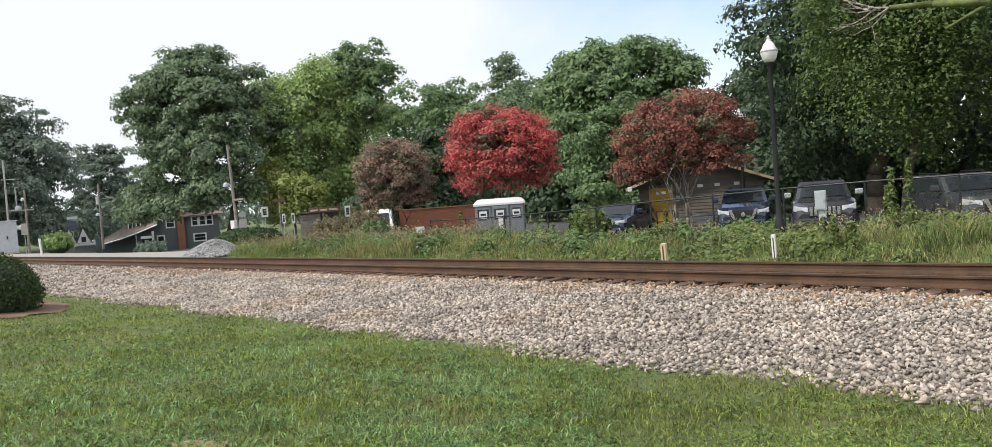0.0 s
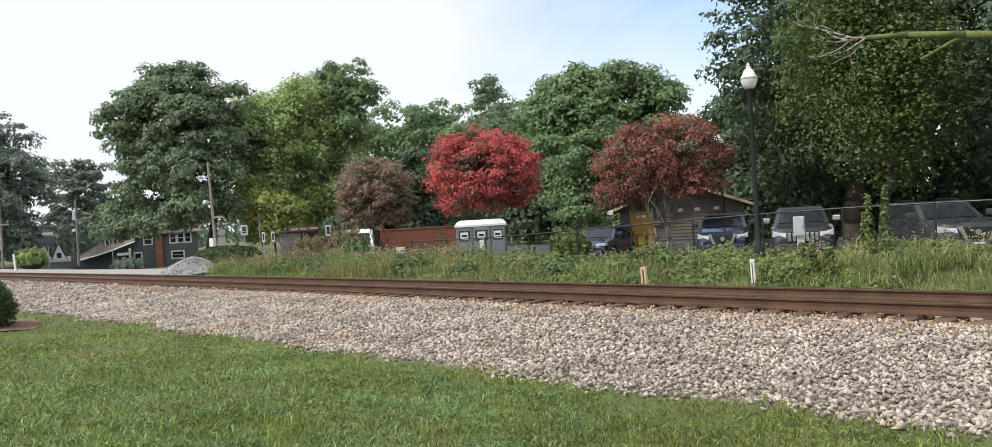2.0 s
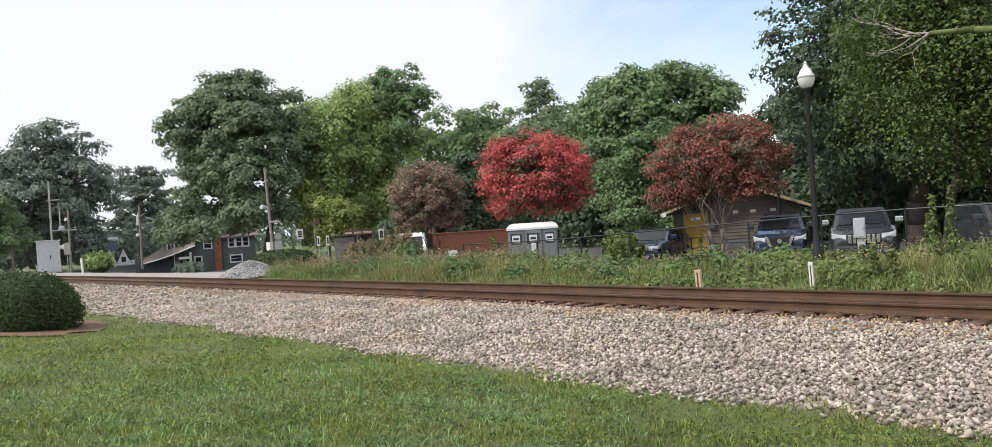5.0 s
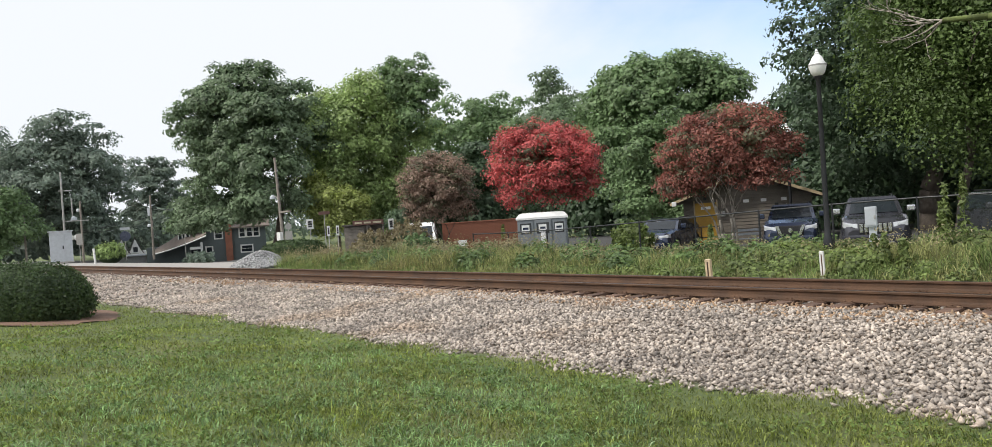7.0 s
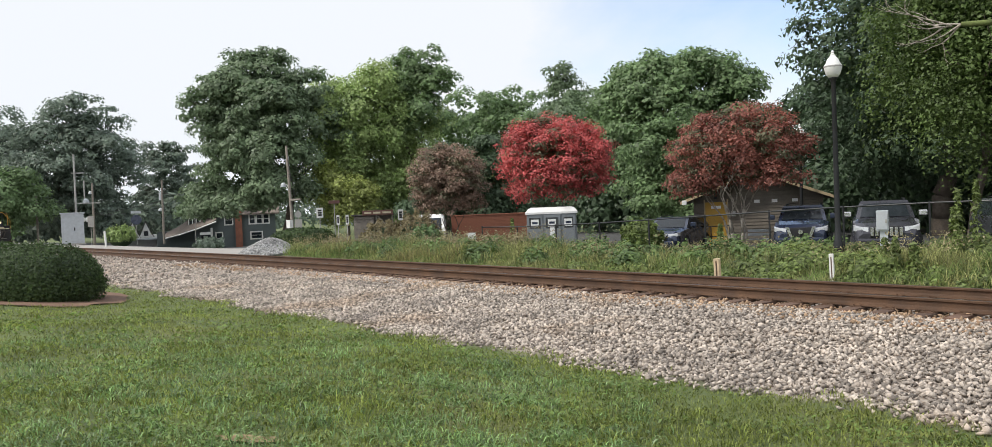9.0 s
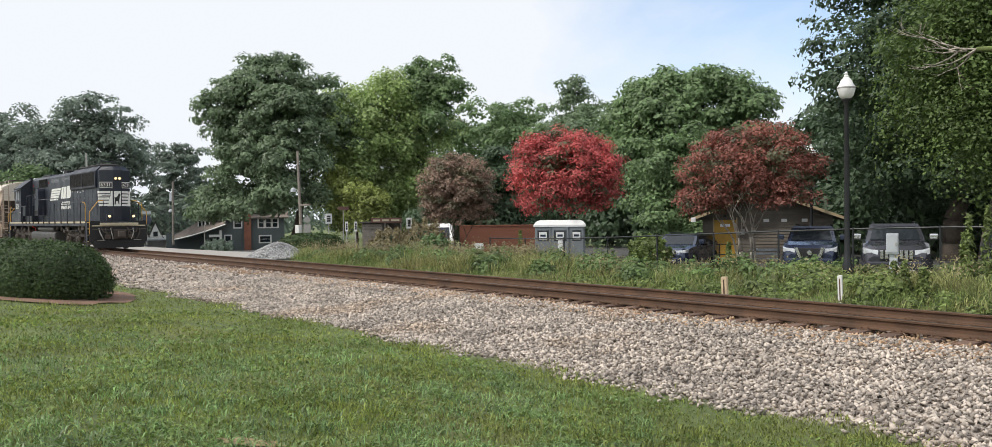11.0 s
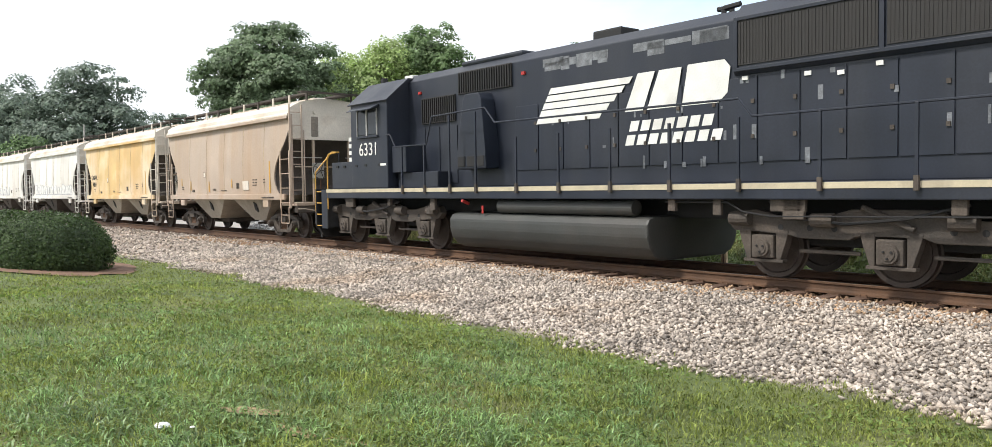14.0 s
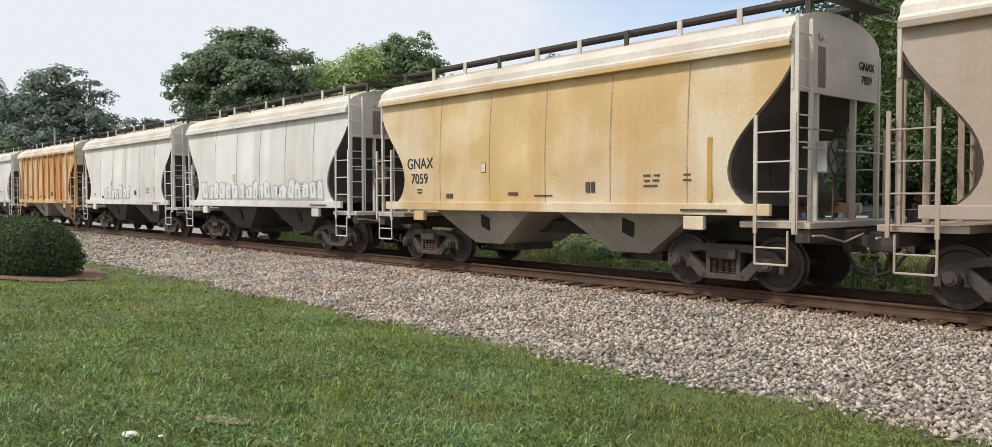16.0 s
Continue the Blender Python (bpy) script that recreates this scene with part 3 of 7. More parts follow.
tree(-56.9, 56.5, -0.4, 16.2, 5.0, 4.0, OAK, "slender tall dark woodland tree", 6500, 0.19, 18, 0.3, clump=0.7, fill=0.5,
     lobes=[(-0.3, 0, 14.6, 1.2, 1.2, 1.0), (0.6, 0, 13.6, 1.3, 1.3, 1.1), (-0.2, 0, 12.6, 1.6, 1.5, 1.2), (1.6, 0, 11.6, 2.4, 1.8, 1.2), (-2.0, 0, 11.0, 2.4, 1.8, 1.2), (0, 0, 8.6, 3.4, 2.6, 2.4), (0, 0, 5, 3.4, 2.6, 2.4)])
DOME_LOBES = [(0, 0, 8.7, 5.6, 5.6, 3.4), (-0.6, -1.0, 10.2, 3.6, 3.6, 2.0), (2.6, -1.0, 9.9, 3.4, 3.4, 1.9), (5.0, -0.6, 8.6, 2.6, 2.6, 1.9), (-3.6, -1.6, 8.6, 3.0, 3.0, 1.9), (0.8, -3.6, 7.8, 3.4, 2.4, 1.9),
              (-5.6, -1.0, 6.6, 2.6, 2.6, 1.9), (6.2, -0.8, 6.0, 2.2, 2.2, 1.9), (-2.4, -4.0, 5.6, 3.4, 2.2, 1.9), (3.0, -4.0, 5.1, 3.4, 2.2, 1.9), (0, -2.0, 3.6, 6.4, 4.0, 2.0), (-4.4, -2.4, 3.1, 3.2, 3.0, 1.9)]
tree(-36.8, 48.0, -0.5, 12.0, 15.5, 0.8, MIDGREEN, "large round-headed green tree behind the lot", 42000, 0.17, 19, 0.45, lobes=DOME_LOBES, clump=0.75, fill=0.7)
tree(-50, 52, -0.5, 11.5, 13, 0.2, OAK, "dark green woodland tree near the lot", 15000, 0.2, 20, 0.3, count=12, clump=0.85)
tree(-29.5, 37.5, -0.6, 6.4, 6.6, -0.4, MIDGREEN, "leafy green tree behind the portable toilets", 14000, 0.13, 21, 0.16, clump=0.55, fill=0.5)
tree(-47, 36.5, -0.5, 6.5, 9.5, -0.3, DEEP, "dark understory tree behind the wall", 14000, 0.18, 22, 0.2, clump=0.7)
tree(-58.5, 33, -0.5, 6.2, 6.5, 1.2, YELLOWLEAF, "low yellow-green drooping tree", 8000, 0.13, 23, 0.2, clump=0.5, droop=1.4, lobes=[(-2.2, -0.5, 5.4, 1.1, 1.0, 0.8), (0.3, -0.5, 4.6, 1.6, 1.2, 0.7), (2.4, 0, 3.8, 1.3, 1.2, 0.7), (-1.2, -0.4, 3.2, 1.7, 1.3, 0.7), (1.2, -0.4, 2.6, 1.6, 1.2, 0.6), (-2.6, 0, 2.0, 1.0, 1.0, 0.5)])
tree(-15.6, 40, -0.6, 15.5, 14.0, 1.0, DEEP, "huge dark green tree over the parked cars", 42000, 0.145, 24, 0.6, count=18, clump=0.75, fill=0.5)
LIMB_TREE = tree(-4.5, 37, -0.6, 16.5, 14.5, 0.4, DEEP, "huge dark shade tree beyond the lot", 42000, 0.15, 25, 0.55, count=17, clump=0.8, fill=0.5)
tree(8, 38, -0.6, 15.5, 13, 0.5, DEEP, "dark shade tree at the lot's end", 10000, 0.27, 26, 0.5, count=13, clump=1.0)
tree(-25, 51, -0.6, 9.5, 13, 0.2, DEEP, "dark woodland tree behind the lot", 11000, 0.25, 27, 0.3, count=11, clump=0.9)
tree(-10.6, 29.5, -0.6, 10.8, 6.5, 3.0, HANGING, "light green hanging boughs over the cars", 26000, 0.08, 28, 0.2, count=12, clump=0.45, droop=2.2, fill=0.3)
tree(-3.2, 28.5, -0.6, 8.6, 6.0, 3.0, HANGING, "hanging green boughs at the lot's end", 12000, 0.08, 29, 0.16, count=9, clump=0.45, droop=2.0, fill=0.3)


def mossy_limb():
    """A long limb with ferns and bare pale twigs, reaching over the cars."""
    o = Vector((-4.5, 37, -0.6))
    pr = random.Random(6)
    line = [Vector(p) - o for p in ((-2.0, 33, 5.2), (-4.5, 28.0, 5.7), (-6.8, 26.1, 5.98), (-8.2, 25.8, 6.22), (-9.3, 25.5, 6.32))]
    bm = B()
    for k, (a, b) in enumerate(zip(line, line[1:])):
        rod(bm, a, b, 0.17 - 0.025 * k, 0.145 - 0.025 * k, 8)
    rod(bm, line[2], line[2] + Vector((-1.1, -0.3, -0.55)), 0.07, 0.04, 7)
    part("limb", bm, MOSS_BARK, LIMB_TREE, "green fern-covered limb", smooth=True)
    bm = B()
    for k in range(7):
        branch(bm, pr, line[4] - Vector((0.25 * (k % 3), 0, 0)), (-1.0, pr.uniform(-0.4, 0.4), pr.uniform(-0.9, 0.5)), pr.uniform(0.5, 1.1), 0.032, 2, 0.8, 5)
    part("bare_branchlet", bm, PALE_BARK, LIMB_TREE, "bare pale twigs", smooth=True)


mossy_limb()
tree(-28.6, 27.8, -0.65, 5.9, 5.6, 1.2, REDBLOOM, "rounded tree covered in bright red blossom", 20000, 0.075, 31, 0.09, count=16, clump=0.36, stems=4, name="crape_myrtle", group="blossoming trees", dome=True, inner=BRONZEGREEN, fill=0.72)
tree(-36.1, 26.8, -0.5, 5.2, 4.5, 0.7, BROWNLEAF, "rounded tree with dull bronze-brown leaves", 13000, 0.075, 32, 0.08, count=14, clump=0.3, stems=4, name="crape_myrtle", group="blossoming trees", dome=True, inner=BRONZEGREEN)
MYRTLE_LOBES = [(0, 0, 4.35, 2.45, 2.3, 1.25), (-1.5, 0, 3.9, 1.4, 1.6, 1.2), (1.5, 0, 3.9, 1.4, 1.6, 1.2), (0.2, -0.6, 3.6, 2.0, 1.6, 1.0), (-2.0, -0.2, 2.9, 0.95, 1.0, 0.7), (2.0, -0.2, 2.8, 0.95, 1.0, 0.7), (0.9, -0.3, 2.9, 0.9, 1.0, 0.5), (-1.7, -0.8, 2.6, 1.2, 0.8, 0.5), (-0.7, -0.7, 2.9, 1.0, 0.8, 0.5), (-0.3, -1.0, 3.0, 1.0, 0.6, 0.5), (-1.1, -1.1, 2.7, 1.0, 0.6, 0.45)]
tree(-18.2, 27.5, -0.6, 5.4, 5.5, 1.25, DULLRED, "spreading tree with faded red blossom and bare stems", 14000, 0.068, 33, 0.10, lobes=MYRTLE_LOBES, clump=0.3, stems=6, name="crape_myrtle", group="blossoming trees", fill=0.6, inner=BRONZEGREEN, bark=PALE_BARK)


def bush(x, y, z, rx, ry, rz, leaf, label, n, size, seed, name="bush", knobs=0.05):
    rng = np.random.default_rng(seed)
    t = thing(name, pose(x, y, z), label, "bush")
    d = rng.normal(size=(n, 3))
    d[:, 2] = np.abs(d[:, 2]) * 1.0 - 0.25
    d /= np.linalg.norm(d, axis=1, keepdims=True)
    q = np.sign(d) * np.abs(d) ** 0.96
    q /= np.maximum(1e-6, np.abs(q).max(axis=1, keepdims=True)) ** 0.1
    lump = 1 + knobs * np.sin(d[:, :1] * 9 + seed) * np.sin(d[:, 1:2] * 11) + rng.normal(0, 0.018, (n, 1))
    p = q * lump * np.array([rx, ry, rz]) * rng.uniform(0.86, 1.0, (n, 1)) + np.array([0, 0, rz * 0.28])
    p[:, 2] = np.maximum(p[:, 2], 0.02)
    v, f = leaf_cards(p, d + rng.normal(0, 0.5, (n, 3)), size * 1.05, rng, corners=3)
    ob = new("leaves", mesh_np("leaves", v, f, leaf))
    ob.parent = t
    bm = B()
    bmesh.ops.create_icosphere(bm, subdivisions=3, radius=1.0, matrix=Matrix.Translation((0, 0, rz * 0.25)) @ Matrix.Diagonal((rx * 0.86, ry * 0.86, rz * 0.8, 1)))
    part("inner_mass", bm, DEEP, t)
    return t


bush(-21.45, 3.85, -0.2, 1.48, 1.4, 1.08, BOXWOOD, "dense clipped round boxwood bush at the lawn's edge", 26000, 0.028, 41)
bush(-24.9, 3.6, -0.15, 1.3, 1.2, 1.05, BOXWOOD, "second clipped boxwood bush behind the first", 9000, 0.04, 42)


def mulch_bed():
    rng = random.Random(2)
    t = thing("mulch_bed", pose(-22.6, 3.9, 0), "reddish-brown mulch bed under the clipped bushes", "mulch", kind="structure")
    bm = B()
    ring = []
    mid = bm.verts.new((0, 0, float(ground_z(-22.6, 3.9)) + 0.03))
    for k in range(40):
        a = 2 * math.pi * k / 40
        q = 1 + rng.uniform(-0.06, 0.06)
        x, y = 3.6 * q * math.cos(a), 2.0 * q * math.sin(a)
        ring.append(bm.verts.new((x, y, float(ground_z(-22.6 + x, 3.9 + y)) + 0.03)))
    for k in range(40):
        bm.faces.new((mid, ring[k], ring[(k + 1) % 40]))
    part("mulch_layer", bm, MULCH, t)


mulch_bed()


# ---- things beyond the track ----
CARBLUE = mat("dark_blue_car_paint", (0.026, 0.037, 0.072), 0.28, 0.3, vary=0.05, scale=2, fine=80, bump=0, coat=0.6)
CARGREY = mat("dark_grey_car_paint", (0.05, 0.05, 0.062), 0.28, 0.3, vary=0.05, scale=2, fine=80, bump=0, coat=0.6)
CARSLATE = mat("slate_car_paint", (0.06, 0.065, 0.07), 0.28, 0.3, vary=0.05, scale=2, fine=80, bump=0, coat=0.6)
CHROME = mat("bright_chrome", (0.75, 0.75, 0.76), 0.18, 0.9, vary=0.04, scale=4, bump=0)
HEADLENS = mat("clear_headlamp_lens", (0.62, 0.64, 0.66), 0.12, 0.2, vary=0.08, scale=6, bump=0)
RUBBER = mat("black_tyre_rubber", (0.02, 0.02, 0.02), 0.85, vary=0.2, scale=6, bump=0.1)
SIDING = mat("brown_grey_siding", (0.155, 0.135, 0.11), 0.85, vary=0.2, scale=2, fine=30, bump=0.2, obj=0.12)
TANWOOD = mat("tan_painted_wood", (0.42, 0.33, 0.20), 0.7, vary=0.12, scale=3, fine=30, bump=0.1)
OCHRE = mat("ochre_door_paint", (0.46, 0.27, 0.04), 0.6, vary=0.1, scale=3, fine=30, bump=0.05)
SHINGLE = mat("dark_roof_shingle", (0.10, 0.09, 0.08), 0.9, vary=0.25, scale=3, fine=20, bump=0.3)
GREYPLASTIC = mat("grey_moulded_plastic", (0.20, 0.22, 0.235), 0.5, vary=0.08, scale=2, fine=30, bump=0.03)
WHITEPLASTIC = mat("white_moulded_plastic", (0.80, 0.80, 0.79), 0.45, vary=0.05, scale=2, fine=30, bump=0.03)
PALEGREY = mat("pale_grey_box_paint", (0.50, 0.53, 0.56), 0.5, 0.2, vary=0.08, scale=4, fine=30, bump=0.03)
BRICKRED = mat("russet_wall_paint", (0.26, 0.105, 0.065), 0.85, vary=0.2, scale=1.5, fine=25, bump=0.3)
SLATEBLUE = mat("slate_green_house_paint", (0.105, 0.125, 0.125), 0.8, vary=0.12, scale=1, fine=20, bump=0.1)
BROWNROOF = mat("brown_roof_shingle", (0.19, 0.155, 0.13), 0.9, vary=0.2, scale=2, fine=15, bump=0.3)
SIGNBROWN = mat("brown_sign_paint", (0.13, 0.065, 0.05), 0.7, vary=0.15, scale=4, bump=0.05)
STEELMESH = mat("chain_link_wire", (0.05, 0.05, 0.05), 0.6, 0.3, vary=0.15, scale=6, bump=0)
GRAVEL = mat("grey_gravel", (0.30, 0.30, 0.30), 0.9, vary=0.25, scale=2, fine=40, bump=0.4, island=0.4)


def loft(bm, rings):
    """Joins rings of equally many corners and closes both ends."""
    vs = [[bm.verts.new(p) for p in ring] for ring in rings]
    n = len(vs[0])
    for a, b in zip(vs, vs[1:]):
        for i in range(n):
            bm.faces.new((a[i], a[(i + 1) % n], b[(i + 1) % n], b[i]))
    bm.faces.new(vs[0][::-1]), bm.faces.new(vs[-1])
    return bm


def car(x, y, z, heading, paint, label, long=4.8, wide=1.92, high=1.75, slots=False, name="suv"):
    """A parked car, its front towards +x of its own space."""
    c = thing(name, pose(x, y, z, 0, 0, heading), label, "car", "parked cars")
    hl, hw, belt = long / 2, wide / 2, high * 0.72
    rings = []
    for fx, w, z0, z1 in ((-1.0, 0.86, 0.45, belt * 0.96), (-0.96, 0.95, 0.32, belt), (-0.5, 1.0, 0.28, belt), (0.36, 1.0, 0.28, belt), (0.62, 0.985, 0.28, belt * 0.985), (0.88, 0.95, 0.27, belt * 0.90), (0.965, 0.88, 0.30, belt * 0.82), (1.0, 0.80, 0.42, belt * 0.66)):
        X, W = fx * hl, w * hw
        rings.append([(X, -W * 0.9, z0), (X, W * 0.9, z0), (X, W, z0 + 0.16), (X, W * 1.0, (z0 + z1) / 2), (X, W * 0.95, z1 - 0.07), (X, W * 0.80, z1), (X, -W * 0.80, z1), (X, -W * 0.95, z1 - 0.07), (X, -W, (z0 + z1) / 2), (X, -W, z0 + 0.16)])
    body = part("body", loft(B(), rings), paint, c, smooth=False)
    lo_, hi_ = [(-0.93, 0.90), (0.40, 0.90)], [(-0.80, 0.70), (0.10, 0.70)]
    base = [(lo_[0][0] * hl, -hw * 0.9), (lo_[1][0] * hl, -hw * 0.86), (lo_[1][0] * hl, hw * 0.86), (lo_[0][0] * hl, hw * 0.9)]
    top = [(hi_[0][0] * hl, -hw * 0.73), (hi_[1][0] * hl, -hw * 0.73), (hi_[1][0] * hl, hw * 0.73), (hi_[0][0] * hl, hw * 0.73)]
    zb, zt = belt - 0.03, high - 0.06
    part("cabin", loft(B(), [[(*p, zb) for p in base], [(*p, zt) for p in top]]), paint, c)
    part("roof", loft(B(), [[(*p, zt - 0.004) for p in top], [(p[0] * 0.97, p[1] * 0.94, high) for p in top]]), paint, c)

    def pane(nm, a, b, d, e, off, label2):
        q = [Vector(p) for p in (a, b, d, e)]
        mid = sum(q, Vector()) / 4
        q = [mid + (p - mid) * 0.84 for p in q]
        o = Vector(off)
        part(nm, loft(B(), [[p + o * 0.2 for p in q], [p + o for p in q]]), GLASS, c, label2)
    pane("windshield", (*base[1], zb), (*base[2], zb), (*top[2], zt), (*top[1], zt), (0.02, 0, 0.012), "dark windshield")
    pane("rear_window", (*base[0], zb), (*base[3], zb), (*top[3], zt), (*top[0], zt), (-0.02, 0, 0.01), "dark rear window")
    for i, j, s in ((0, 1, -1), (3, 2, 1)):
        pane("side_window", (*base[i], zb), (*base[j], zb), (*top[j], zt), (*top[i], zt), (0, s * 0.02, 0.006), "dark side window")
        part("roof_rail", pipe(B(), [(-0.7 * hl, s * hw * 0.62, high), (-0.66 * hl, s * hw * 0.62, high + 0.05), (-0.06 * hl, s * hw * 0.62, high + 0.05), (0.0, s * hw * 0.62, high - 0.01)], 0.018), BLACKIRON, c)
        part("mirror", box(B(), 0.30 * hl, 0.37 * hl, s * hw * 0.98, s * (hw + 0.22), belt + 0.02, belt + 0.2, 0.04), CHROME if slots else paint, c)
        part("headlight", loft(B(), [[(0.90 * hl, s * hw * 0.5, belt * 0.72), (0.86 * hl, s * hw * 0.93, belt * 0.72), (0.86 * hl, s * hw * 0.93, belt * 0.86), (0.90 * hl, s * hw * 0.5, belt * 0.82)], [(0.995 * hl, s * hw * 0.5, belt * 0.70), (0.965 * hl, s * hw * 0.90, belt * 0.72), (0.965 * hl, s * hw * 0.90, belt * 0.83), (0.985 * hl, s * hw * 0.5, belt * 0.80)]]), HEADLENS, c, "clear headlight")
        part("fog_lamp", rod(B(), (0.97 * hl, s * hw * 0.66, 0.46), (1.0 * hl, s * hw * 0.66, 0.46), 0.07, seg=12), HEADLENS, c)
        for fx in (-0.58, 0.60):
            tyre = part("wheel", lathe(B(), [(0.2, -0.1), (0.34, -0.11), (0.37, -0.07), (0.37, 0.07), (0.34, 0.11), (0.2, 0.1)], 24, pose(fx * hl, s * (hw - 0.08), 0.37, 90)), RUBBER, c, "black tyre")
            part("rim", lathe(B(), [(0.21, -0.105), (0.1, -0.118), (0.1, 0.118), (0.21, 0.105)], 14, pose(fx * hl, s * (hw - 0.08), 0.37, 90)), CHROME, tyre)
    part("grille", box(B(), 0.93 * hl, 1.012 * hl, -hw * 0.46, hw * 0.46, belt * 0.56, belt * 0.82, 0.03), SOOTY, c, "black grille")
    if slots:
        for k in range(7):
            yy = -hw * 0.4 + hw * 0.8 * k / 6
            part("grille_slot", box(B(), 1.0 * hl, 1.022 * hl, yy - 0.045, yy + 0.045, belt * 0.6, belt * 0.8, 0.01), CHROME, c)
    else:
        for s in (-1, 1):
            part("grille_bar", loft(B(), [[(1.0 * hl, s * hw * 0.52, belt * 0.84), (1.0 * hl, s * hw * 0.40, belt * 0.84), (1.0 * hl, s * hw * 0.26, belt * 0.56), (1.0 * hl, s * hw * 0.36, belt * 0.56)], [(1.025 * hl, s * hw * 0.52, belt * 0.84), (1.025 * hl, s * hw * 0.40, belt * 0.84), (1.025 * hl, s * hw * 0.26, belt * 0.56), (1.025 * hl, s * hw * 0.36, belt * 0.56)]]), CHROME, c)
        part("emblem", rod(B(), (1.01 * hl, 0, belt * 0.70), (1.03 * hl, 0, belt * 0.70), 0.08, seg=14), CHROME, c)
    part("bumper", box(B(), 0.9 * hl, 1.02 * hl, -hw * 0.8, hw * 0.8, 0.34, belt * 0.55, 0.06), paint, c)
    part("bumper_trim", box(B(), 1.0 * hl, 1.03 * hl, -hw * 0.5, hw * 0.5, 0.42, 0.47, 0.01), CHROME, c)
    part("plate", box(B(), 1.02 * hl, 1.03 * hl, -0.15, 0.15, 0.5, 0.58), WHITEPLASTIC, c)
    return c


car(-15.9, 28.2, -0.60, -63, CARBLUE, "dark blue suv with chrome grille, parked behind the fence", high=1.78)
car(-11.9, 26.0, -0.48, -64, CARGREY, "dark grey suv with slotted chrome grille, parked nose out", high=1.78, slots=True)
car(-7.6, 25.6, -0.40, -52, CARSLATE, "slate grey crossover parked nose out by the fence", high=1.66)
car(-21.4, 27.6, -0.6, -70, CARBLUE, "dark blue sedan parked behind shrubs", high=1.45, name="sedan")
car(-3.4, 26.2, -0.42, -80, CARGREY, "dark car parked at the lot's end", high=1.5, name="sedan")


def lamp_post(x, y, z, high, label):
    t = thing("lamp_post", pose(x, y, z), label, "street lamp", "black lamp posts")
    h = high - 0.62
    part("post", lathe(B(), [(0.13, -0.4), (0.13, 0.3), (0.085, 0.45), (0.068, 0.9), (0.052, h - 0.12), (0.07, h - 0.08), (0.10, h - 0.02), (0.11, h)], 16), BLACKIRON, t, "black fluted iron post", smooth=True)
    globe = part("globe", lathe(B(), [(0.10, h), (0.17, h + 0.08), (0.215, h + 0.24), (0.215, h + 0.30), (0.17, h + 0.36), (0.13, h + 0.46), (0.06, h + 0.54), (0.03, h + 0.56)], 20), FROSTED, t, "white acorn glass globe", smooth=True)
    part("finial", lathe(B(), [(0.05, h + 0.54), (0.06, h + 0.57), (0.03, h + 0.6), (0.045, h + 0.63), (0.01, h + 0.68)], 12), FROSTED, globe)
    part("globe_band", lathe(B(), [(0.217, h + 0.25), (0.222, h + 0.255), (0.222, h + 0.285), (0.217, h + 0.29)], 20), GALV, globe)
    return t


lamp_post(-10.1, 19.55, 0.0, 5.1, "black iron lamp post with white acorn globe on the bank")
lamp_post(-18.2, 32.2, -0.6, 5.15, "distant black lamp post with white globe beside the building")


def fence():
    t = thing("chain_link_fence", pose(0, 0, 0), "dark chain-link fence along the top of the bank", "fence")

    def spot(x):
        y = 20.35 + 0.02 * (x + 5) if x > -18 else 20.1
        return y, float(ground_z(x, y)), 0.80 + 0.50 * float(ease(-24, -6, np.array(x)))
    xs = [-25 + 2.1 * k for k in range(13)]
    for x in xs:
        y, g, top = spot(x)
        part("post", rod(B(), (x, y, g - 0.2), (x, y, top + 0.04), 0.026, seg=8), BLACKIRON, t)
    for a, b in zip(xs, xs[1:]):
        ya, ga, ta = spot(a)
        yb, gb, tb = spot(b)
        part("top_rail", rod(B(), (a, ya, ta), (b, yb, tb), 0.021, seg=8), BLACKIRON, t)
        bm = B()
        n = 9
        for k in range(-4, n):
            for s in (0, 1):
                f0, f1 = k / n, (k + 4) / n
                lo_f, hi_f = max(0, f0), min(1, f1)
                if hi_f <= lo_f:
                    continue
                w0, w1 = (lo_f - f0) / (f1 - f0), (hi_f - f0) / (f1 - f0)
                if s:
                    w0, w1 = 1 - w0, 1 - w1
                p = [Vector((a + (b - a) * f, ya + (yb - ya) * f, (ga + 0.05) * (1 - f) + (gb + 0.05) * f + w * ((ta - ga - 0.05) * (1 - f) + (tb - gb - 0.05) * f))) for f, w in ((lo_f, w0), (hi_f, w1))]
                rod(bm, p[0], p[1], 0.0009, seg=3)
        part("mesh_panel", bm, STEELMESH, t, "chain-link wire mesh")


fence()


def utility_box():
    t = thing("utility_box", pose(-8.55, 18.6, 0.04, 0, 0, 22), "pale grey metal utility box on a narrow pedestal", "utility box")
    part("pedestal", box(B(), -0.06, 0.105, -0.06, 0.08, -0.3, 0.66, 0.01), PALEGREY, t)
    b = part("cabinet", box(B(), -0.125, 0.125, -0.11, 0.13, 0.66, 1.12, 0.012), PALEGREY, t)
    part("door_panel", box(B(), -0.105, 0.105, -0.12, -0.11, 0.69, 1.09, 0.006), PALEGREY, b)
    part("hasp", box(B(), 0.06, 0.1, -0.135, -0.12, 0.84, 0.92, 0.004), GALV, b)


utility_box()


